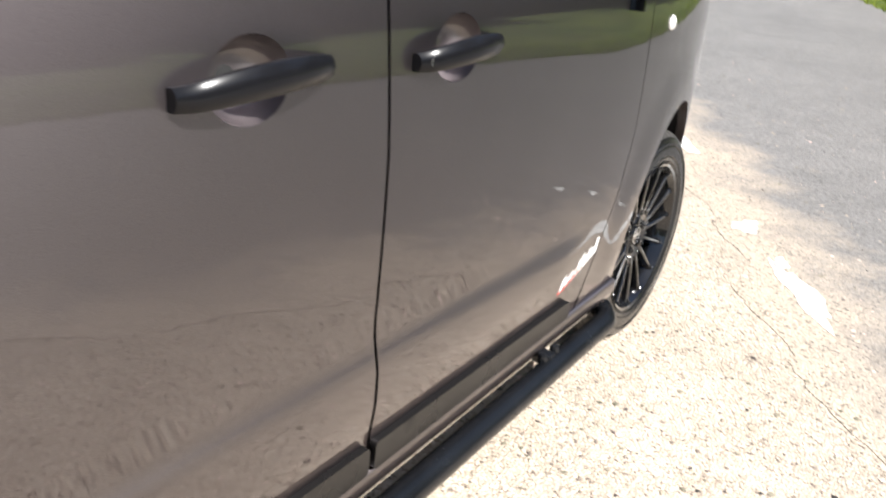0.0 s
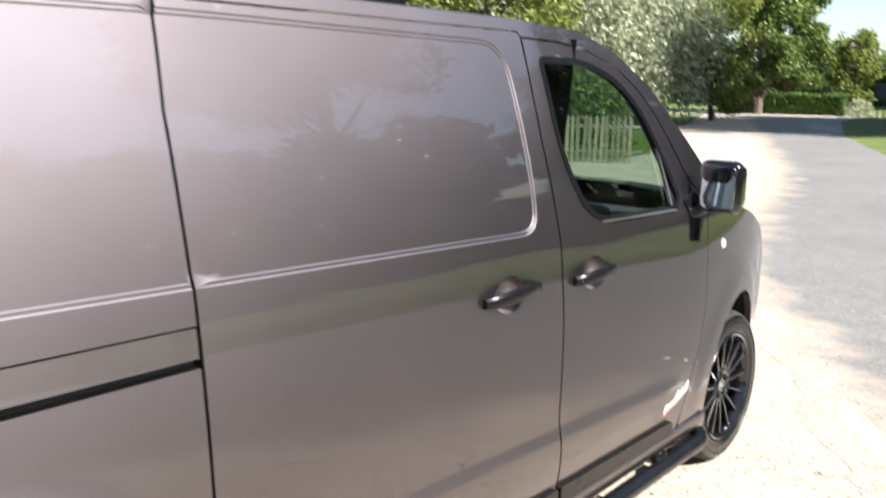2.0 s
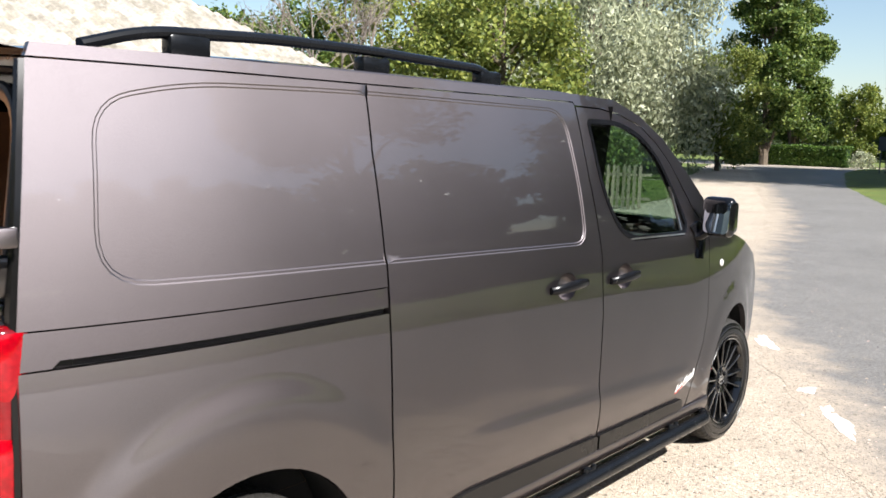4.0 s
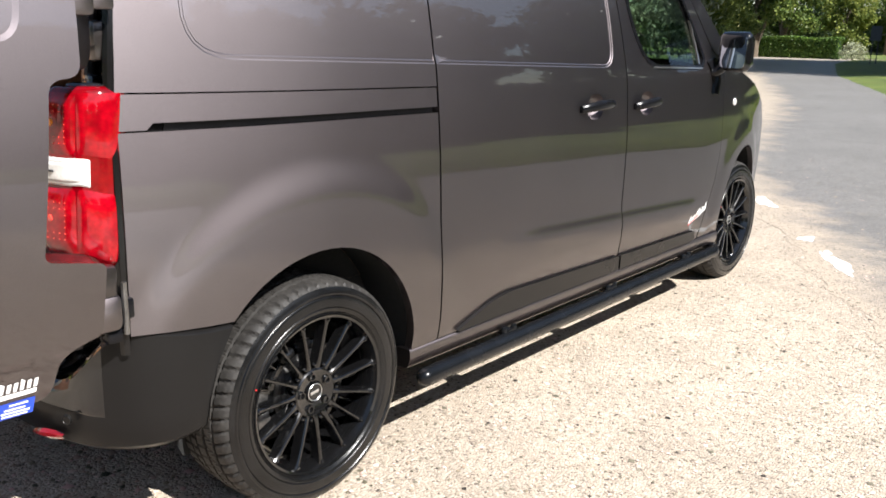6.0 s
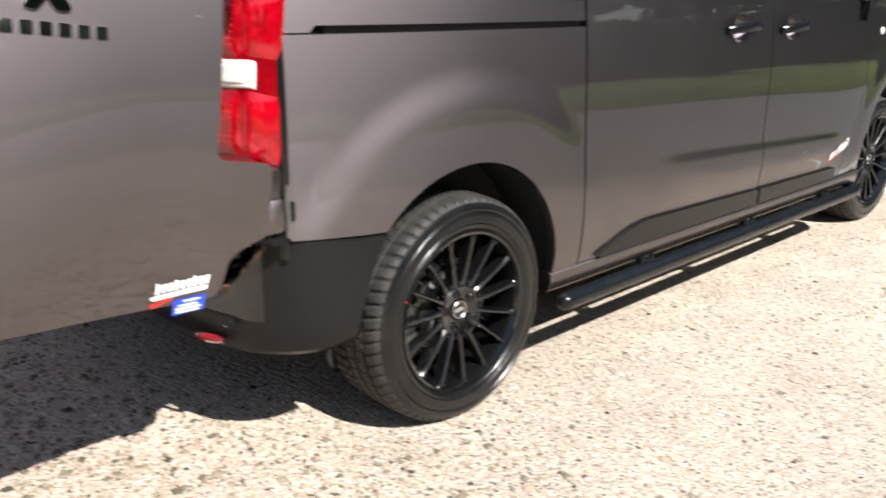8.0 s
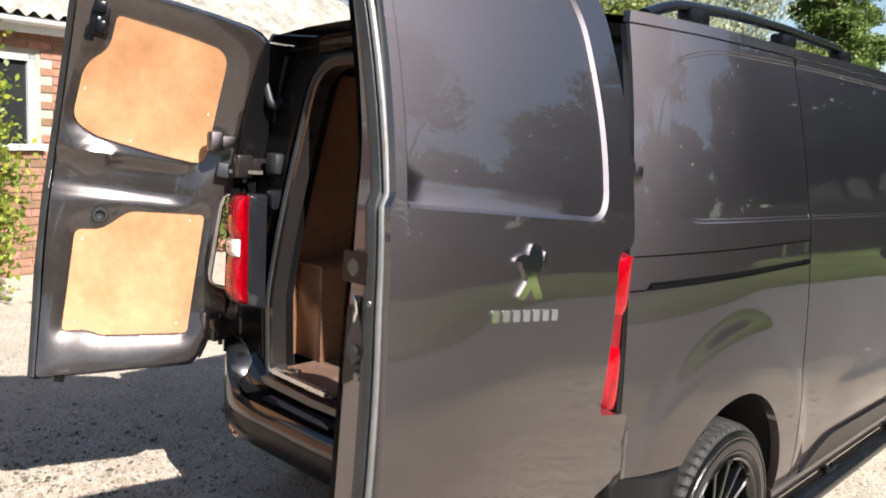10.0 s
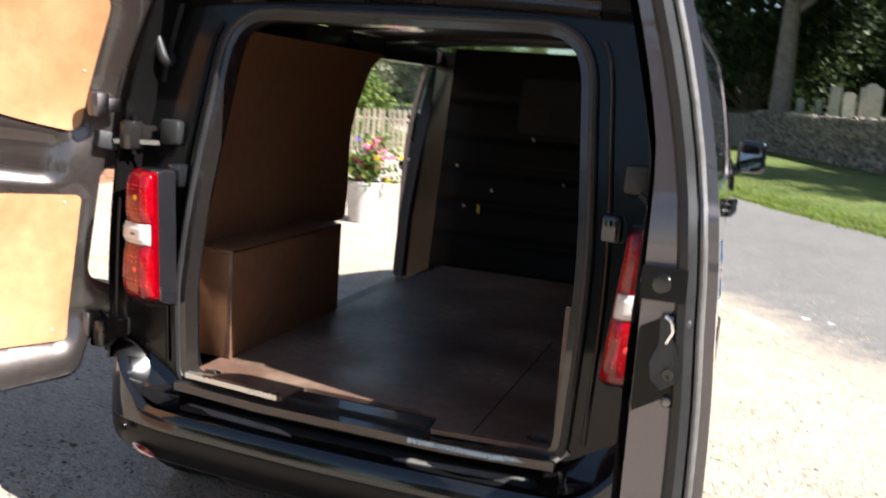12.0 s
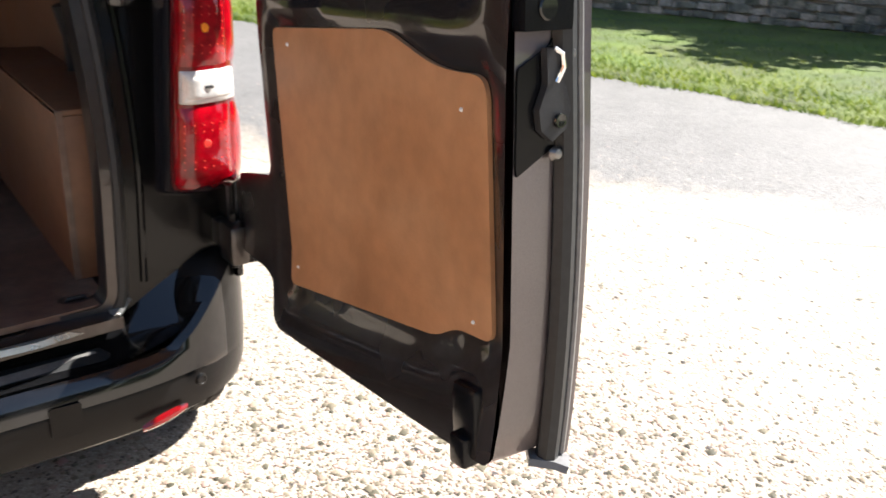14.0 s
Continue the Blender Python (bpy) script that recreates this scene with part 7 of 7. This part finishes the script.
yew = tree("small dark yew close behind the churchyard wall", 16.5, -4.0, 4.4, 4.2, 0.2, "leaf_dark", 74, 12, 26, 0.20, 0.20, group="churchyard yews", z=1.5)
for k, (x, y, q) in enumerate(((15.4, 2.3, 1.05), (15.0, 5.2, 1.0), (15.6, -0.9, 1.0), (14.6, 8.3, 1.0), (13.4, 11.2, 0.95), (13.0, 14.0, 0.9))):
    copy_thing(yew, pose(x, y, 1.5, 0, 0, 95 * k) @ Matrix.Diagonal((q, q, q, 1)))
# dark tree belt closing the churchyard and the yard behind
proto = [tree("dark yew at the back of the churchyard", 24, 42, 8.0, 9.0, 0.4, "leaf_dark", 71, 16, 26, 0.34, 0.35, group="churchyard trees", z=2.0),
         tree("tall dark churchyard tree", 46, 26, 9.5, 9.0, 0.5, "leaf_dark", 72, 18, 26, 0.36, 0.35, group="churchyard trees", z=2.0),
         tree("green churchyard tree in half shade", 48, 12, 9.0, 9.0, 0.5, "leaf_mid", 73, 16, 26, 0.36, 0.35, group="churchyard trees", z=2.0)]
for k, (x, y, s, which) in enumerate(((15, 44, 1.0, 0), (30, 34, 1.05, 1), (42, 0, 1.05, 1), (46, -12, 1.0, 2), (41, -24, 1.1, 1), (34, -36, 1.1, 1), (22, -40, 1.0, 2), (9, -36, 1.05, 1), (-4, -33, 1.0, 1), (-16, -28, 1.0, 2), (-26, -16, 1.0, 1), (50, 36, 1.2, 2), (10, 52, 1.0, 0), (4.5, 54, 1.0, 0), (18, 50, 1.05, 0), (-1.5, 58, 0.8, 0), (-30, 4, 1.0, 2))):
    copy_thing(proto[which], pose(x, y, 2.0 if x > 12 and y > -30 else 0.0, 0, 0, 70 * k) @ Matrix.Diagonal((s, s, s, 1)))


# ---- stone wall: core, nearest stones as pieces, the rest joined ----
def wall_frame(s):
    """Point and direction at a length along the wall from y = -6."""
    p = np.array(WALL[1:], float)
    ln = np.concatenate([[0], np.cumsum(np.hypot(*np.diff(p, axis=0).T))])
    i = int(np.clip(np.searchsorted(ln, s) - 1, 0, len(p) - 2))
    d = (p[i + 1] - p[i]) / (ln[i + 1] - ln[i])
    return p[i] + d * (s - ln[i]), d, ln[-1]


core_line = along(WALL, 2.0)
core = []
for x, y in core_line:
    z = ground_z(0, y)
    core.append([(x + 0.02, y, z - 0.1), (x + 0.04, y, z + 1.56), (x + 0.45, y, z + 1.56), (x + 0.45, y, z - 0.1)])
stone_wall = tagged(part("churchyard_wall", grid_sheet(core), "mortar"), "old rubble stone churchyard wall with upright coping", "stone wall", kind="structure")


def stone_mesh(seed):
    g = np.random.default_rng(seed)
    v, f = box(-0.5, 0.5, -0.5, 0.5, -0.5, 0.5, 0.10, 1)
    return [tuple(np.array(p) * (1 + g.normal(0, 0.07, 3)) + g.normal(0, 0.05, 3)) for p in v], f


stone_kinds = [stone_mesh(80 + k) for k in range(6)]
stone_data, rest_wall, pieces = [], [], 0
for k in range(6):
    ob = part("stone", stone_kinds[k], "rubble", angle=20)
    stone_data.append(ob.data)
    bpy.data.objects.remove(ob)
g = np.random.default_rng(90)
length = wall_frame(0)[2]
z, course = 0.0, 0
while z < 1.70:
    coping = z > 1.44
    h = 0.22 if coping else g.uniform(0.075, 0.135)
    s = g.uniform(0, 0.2)
    while s < min(length, 46):
        w = g.uniform(0.06, 0.13) if coping else g.uniform(0.08, 0.34)
        (x, y), d, _ = wall_frame(s + w / 2)
        far = s > 30
        if far:
            w *= 1.5
        hh = h * (g.uniform(0.7, 1.25) if coping else g.uniform(0.70, 1.12))
        m = Matrix.Translation((x + d[1] * 0.02 + 0.02, y - d[0] * 0.0, ground_z(0, y) + z + hh / 2)) @ pose(0, 0, 0, 0, g.normal(0, 8 if coping else 3.5), math.degrees(math.atan2(d[1], d[0]))) @ Matrix.Diagonal((w * 0.93, 0.15 + 0.06 * g.uniform(), hh * 0.96, 1))
        kind = int(g.integers(6))
        if 9.5 < s < 16.5 and z > 0.55 and pieces < 290:
            st = part("stone", stone_data[kind], None, stone_wall)
            st.matrix_basis = m
            pieces += 1
        else:
            rest_wall.append(moved(stone_kinds[kind], m))
        s += w
    z += h
    if coping:
        break
tagged(part("stonework", join(*rest_wall), "rubble_set", stone_wall, angle=20), kind="stuff")

# ---- outbuilding on the far side of the van ----
A, B = Vector((-5.40, -3.0, 0)), Vector((-7.30, 8.1, 0))
DIR = (B - A).normalized()
BACK = Vector((-DIR.y, DIR.x, 0))
LEN = (B - A).length
shed = tagged(new("outbuilding"), "brick outbuilding with mossy corrugated roof and white gutter", "building")


def on_shed(u, v, z):
    return A + DIR * u + BACK * v + Vector((0, 0, z))


def slab(u0, u1, v0, v1, z0, z1):
    c = [on_shed(u, v, z) for z in (z0, z1) for u, v in ((u0, v0), (u1, v0), (u1, v1), (u0, v1))]
    return c, [(0, 1, 2, 3), (7, 6, 5, 4), (0, 4, 5, 1), (1, 5, 6, 2), (2, 6, 7, 3), (3, 7, 4, 0)]


WIN = (2.98, 3.80, 1.20, 2.00)
wall_body = part("brick_wall", join(slab(-3, WIN[0], 0.012, 0.25, 0, 2.25), slab(WIN[1], LEN, 0.012, 0.25, 0, 2.25), slab(WIN[0], WIN[1], 0.012, 0.25, 0, WIN[2]), slab(WIN[0], WIN[1], 0.012, 0.25, WIN[3], 2.25), slab(LEN - 0.25, LEN, 0.25, 6.8, 0, 2.25), slab(-3, LEN, 6.6, 6.8, 0, 2.25)), "brick_mortar", shed)
win = part("window", join(slab(WIN[0], WIN[0] + 0.06, 0.02, 0.10, WIN[2], WIN[3]), slab(WIN[1] - 0.06, WIN[1], 0.02, 0.10, WIN[2], WIN[3]), slab(WIN[0], WIN[1], 0.02, 0.10, WIN[3] - 0.06, WIN[3]), slab((WIN[0] + WIN[1]) / 2 - 0.025, (WIN[0] + WIN[1]) / 2 + 0.025, 0.02, 0.10, WIN[2], WIN[3])), "white_wood", shed, "white window frame")
part("sill", slab(WIN[0] - 0.06, WIN[1] + 0.06, -0.05, 0.12, WIN[2] - 0.05, WIN[2]), "white_wood", win)
part("pane", slab(WIN[0] + 0.05, WIN[1] - 0.05, 0.06, 0.068, WIN[2], WIN[3] - 0.05), "dark_pane", win)
RUN, RISE, EAVE = 3.4, 2.0, 2.33
cols = np.linspace(-4, LEN + 0.35, int((LEN + 4.35) / 0.0243))
rows = []
for t in np.linspace(0, 1, 14):
    row = []
    for u in cols:
        lim = min(1.0, max(0.0, (LEN + 0.35 - u) / RUN))
        v = RUN * min(t, lim) - 0.18
        row.append(on_shed(u, v, EAVE + RISE * (v + 0.18) / RUN + 0.026 * math.sin(2 * math.pi * u / 0.146)))
    rows.append(row)
part("roof", grid_sheet(rows), "corrugated", shed, "grey mossy corrugated roof sheets")
rows = [[on_shed(LEN + 0.35 - RUN * t * k, 0, 0) - BACK * 0.0 + BACK * (RUN * t - 0.18 + (1 - t) * 0) * 1.0 + BACK * 0 + Vector((0, 0, EAVE + RISE * t)) for k in (1,)] + [on_shed(LEN + 0.35 - RUN * t, 7.0 - RUN * t, EAVE + RISE * t)] for t in np.linspace(0, 1, 6)]
part("hip_roof", grid_sheet(rows), "corrugated", shed)
part("rear_roof", ([on_shed(-4, RUN - 0.18, EAVE + RISE), on_shed(LEN + 0.35 - RUN, RUN - 0.18, EAVE + RISE), on_shed(LEN + 0.35, 7.0, EAVE), on_shed(-4, 7.0, EAVE)], [(0, 1, 2, 3)]), "corrugated", shed)
part("fascia", slab(-4, LEN + 0.2, -0.12, -0.095, EAVE - 0.16, EAVE - 0.02), "white_wood", shed)
gut = [on_shed(u, -0.185, EAVE - 0.045) for u in (-4, LEN + 0.3)]
part("gutter", sweep(gut, [(0.055 * math.cos(a), 0.055 * math.sin(a)) for a in np.linspace(math.pi, 2 * math.pi, 9)] + [(0.047 * math.cos(a), 0.047 * math.sin(a)) for a in np.linspace(2 * math.pi, math.pi, 9)]), "white_wood", shed, "white half-round gutter")
brick_me, rest_bricks, pieces = None, [], 0
for c in range(29):
    z0 = 0.02 + 0.075 * c
    for k in range(60):
        u0 = -2.9 + 0.225 * k + (0.1125 if c % 2 else 0)
        if u0 + 0.215 > LEN or (u0 + 0.215 > WIN[0] and u0 < WIN[1] and z0 + 0.065 > WIN[2] - 0.05 and z0 < WIN[3]):
            continue
        bk = slab(u0, u0 + 0.215, 0.0, 0.05, z0, z0 + 0.065)
        if 2.6 < u0 < 6.3 and z0 > 0.75 and pieces < 290:
            if brick_me is None:
                ob = part("brick", slab(0, 0.215, 0, 0.05, 0, 0.065), "brick")
                brick_me = ob.data
                bpy.data.objects.remove(ob)
            br = part("brick", brick_me, None, wall_body)
            br.location = DIR * u0 + Vector((0, 0, z0)) + BACK * float(rng.uniform(-0.003, 0.003))
            pieces += 1
        else:
            rest_bricks.append(bk)
tagged(part("brickwork", join(*rest_bricks), "brick_set", wall_body), kind="stuff")


# climbers and hanging flowers on the brick wall
def climber(u0, u1, z0, z1, n, seed, label, mat_key="leaf_shrub", size=0.05):
    g = np.random.default_rng(seed)
    ob = tagged(new("climber"), label, "climbing plant")
    pts, stems = [], []
    for k in range(7):
        u = g.uniform(u0, u1)
        line = [on_shed(u + 0.12 * g.normal(), -0.02 - 0.03 * g.uniform(), z) for z in np.linspace(0 if z0 < 0.6 else z0, z1, 6)]
        stems.append(taper(line, 0.012, 0.004, 5))
    for _ in range(n // 12):
        pts.append(tuple(on_shed(g.uniform(u0, u1), -0.04 - 0.16 * g.uniform() ** 1.5, z0 + (z1 - z0) * g.uniform())))
    part("stem", join(*stems), "bark", ob)
    part("foliage", leaves(pts, 12, 0.06, size, g), mat_key, ob)
    return ob


climber(4.55, 5.55, 0.0, 1.85, 5200, 101, "leafy green climber on the brick wall", "leaf_mid")
climber(5.9, 6.9, 0.0, 2.1, 5200, 102, "leafy green climber on the brick wall", "leaf_mid")
climber(4.4, 6.8, 2.02, 2.25, 1700, 103, "leafy green climber below the gutter", "leaf_mid")


def basket(u, z, seed, keys, label):
    g = np.random.default_rng(seed)
    ob = tagged(new("hanging_basket"), label, "flowers")
    ob.location = on_shed(u, -0.22, z)
    part("bowl", revolve([(0.0, -0.16), (0.09, -0.14), (0.14, -0.06), (0.15, 0.0), (0.13, 0.0)], 20, pose(0, 0, 0, 0, -90, 0)), "soil", ob)
    part("hanger", taper([(0, 0, 0), (0, 0, 0.3), (-0.05, 0.02, 0.38)], 0.004, 0.004, 5), "plastic", ob)
    c = g.normal(0, 1, (60, 3)) * np.array([0.10, 0.12, 0.10])
    part("foliage", leaves(c, 9, 0.05, 0.055, g), "leaf_mid", ob)
    for key in keys:
        c = g.normal(0, 1, (22, 3)) * np.array([0.12, 0.14, 0.11]) + np.array([0.05, 0, 0.03])
        part("blossom", leaves(c, 7, 0.016, 0.040, g), key, ob)


basket(4.92, 1.88, 111, ("purple",), "hanging basket of purple flowers")
basket(5.28, 1.95, 112, ("yellowflower", "leaf_gold", "leaf_shrub"), "hanging basket of yellow flowers")


# planters, fence
def planter(label, x, y, r0, r1, h, mat_key, seed, flowers, tall):
    g = np.random.default_rng(seed)
    ob = tagged(new("planter"), label, "plant pot")
    ob.location = (x, y, ground_z(x, y))
    part("pot", revolve([(0, 0.0), (r0, 0.0), (r0 + (r1 - r0) * 0.5, h * 0.5), (r1, h - 0.03), (r1 + 0.012, h - 0.02), (r1 + 0.012, h), (r1 - 0.02, h), (r1 - 0.03, h - 0.05)], 32, pose(0, 0, 0, 0, -90, 0)), mat_key, ob)
    part("soil", revolve([(0, h - 0.04), (r1 - 0.025, h - 0.04)], 24, pose(0, 0, 0, 0, -90, 0)), "soil", ob)
    c = g.normal(0, 1, (70, 3)) * np.array([r1 * 0.6, r1 * 0.6, tall * 0.28]) + np.array([0, 0, h + tall * 0.35])
    part("foliage", leaves(c, 12, 0.04, 0.06, g), "leaf_mid", ob)
    for key, n in flowers:
        c = g.normal(0, 1, (n, 3)) * np.array([r1 * 0.62, r1 * 0.62, tall * 0.26]) + np.array([0, 0, h + tall * 0.58])
        part("blossom", leaves(c, 9, 0.022, 0.050, g), key, ob)


planter("pale round pot of pink and white flowers", -3.06, 6.15, 0.17, 0.22, 0.47, "pot_pale", 121, (("pink", 30), ("paleflower", 12), ("yellowflower", 7), ("purple", 4)), 0.46)
planter("black round planter of red and white flowers", -6.6, 12.0, 0.34, 0.38, 0.58, "pot_black", 122, (("redflower", 22), ("paleflower", 12)), 0.22)

fence = tagged(new("paling_fence"), "weathered wooden paling fence beside the lawn", "fence")
f0, f1 = Vector((-12.5, 13.6, 0)), Vector((-6.6, 16.6, 0))
fd = (f1 - f0).normalized()
count = int((f1 - f0).length / 0.125)
pale_me = None
for k in range(count):
    p = f0 + fd * (0.125 * k)
    if pale_me is None:
        ob = part("paling", ([(-0.035, -0.009, 0), (0.035, -0.009, 0), (0.035, -0.009, 0.98), (0, -0.009, 1.04), (-0.035, -0.009, 0.98), (-0.035, 0.009, 0), (0.035, 0.009, 0), (0.035, 0.009, 0.98), (0, 0.009, 1.04), (-0.035, 0.009, 0.98)], [(0, 1, 2, 3, 4), (9, 8, 7, 6, 5), (0, 5, 6, 1), (1, 6, 7, 2), (2, 7, 8, 3), (3, 8, 9, 4), (4, 9, 5, 0)]), "fence_wood")
        pale_me = ob.data
        bpy.data.objects.remove(ob)
    q = part("paling", pale_me, None, fence)
    q.matrix_basis = pose(p.x, p.y, ground_z(0, p.y), 0, float(rng.normal(0, 1.2)), math.degrees(math.atan2(fd.y, fd.x)))
for zr in (0.25, 0.80):
    part("rail", sweep([f0 + Vector((0, 0.03, zr + ground_z(0, f0.y))), f1 + Vector((0, 0.03, zr + ground_z(0, f1.y)))], [(-0.02, -0.03), (0.02, -0.03), (0.02, 0.03), (-0.02, 0.03)]), "fence_wood", fence)


# signs and the far house
def sign_post(x, y, w, h, z0, mat_key, label):
    ob = tagged(new("sign_post"), label, "road sign")
    ob.location = (x, y, ground_z(x, y))
    part("post", sweep([(-w * 0.25, 0, -0.2), (-w * 0.25, 0, z0 + h)], ring(0.03, 8), up=(1, 0, 0)), "sign_dark", ob)
    part("post", sweep([(w * 0.25, 0, -0.2), (w * 0.25, 0, z0 + h)], ring(0.03, 8), up=(1, 0, 0)), "sign_dark", ob)
    part("panel", box(-w / 2, w / 2, -0.045, -0.032, z0, z0 + h, 0.004, 1), mat_key, ob)


sign_post(-9.6, 48, 0.55, 0.75, 1.25, "sign_dark", "dark sign panel on two thin posts in grass")
sign_post(-0.6, 24, 0.20, 0.42, 1.6, "orange", "small orange sign on thin posts")
house = tagged(new("house"), "distant brown house with a pale pitched roof", "house")
house.location = (-12.3, 80, 0.2)
part("wall", box(-4.5, 4.5, 0, 7, 0, 1.9), "render_wall", house)
part("roof", ([(-5, -0.4, 1.8), (5, -0.4, 1.8), (5, 7.4, 1.8), (-5, 7.4, 1.8), (-2.0, 3.5, 3.0), (2.0, 3.5, 3.0)], [(0, 1, 5, 4), (1, 2, 5), (2, 3, 4, 5), (3, 0, 4)]), "slate_pale", house)
for x in (-2.5, 1.2):
    wn_ob = part("window", box(x, x + 1.2, -0.06, 0.02, 0.7, 1.6, 0.02, 1), "white_wood", house)
    part("pane", box(x + 0.1, x + 1.1, -0.08, -0.055, 0.8, 1.5), "dark_pane", wn_ob)
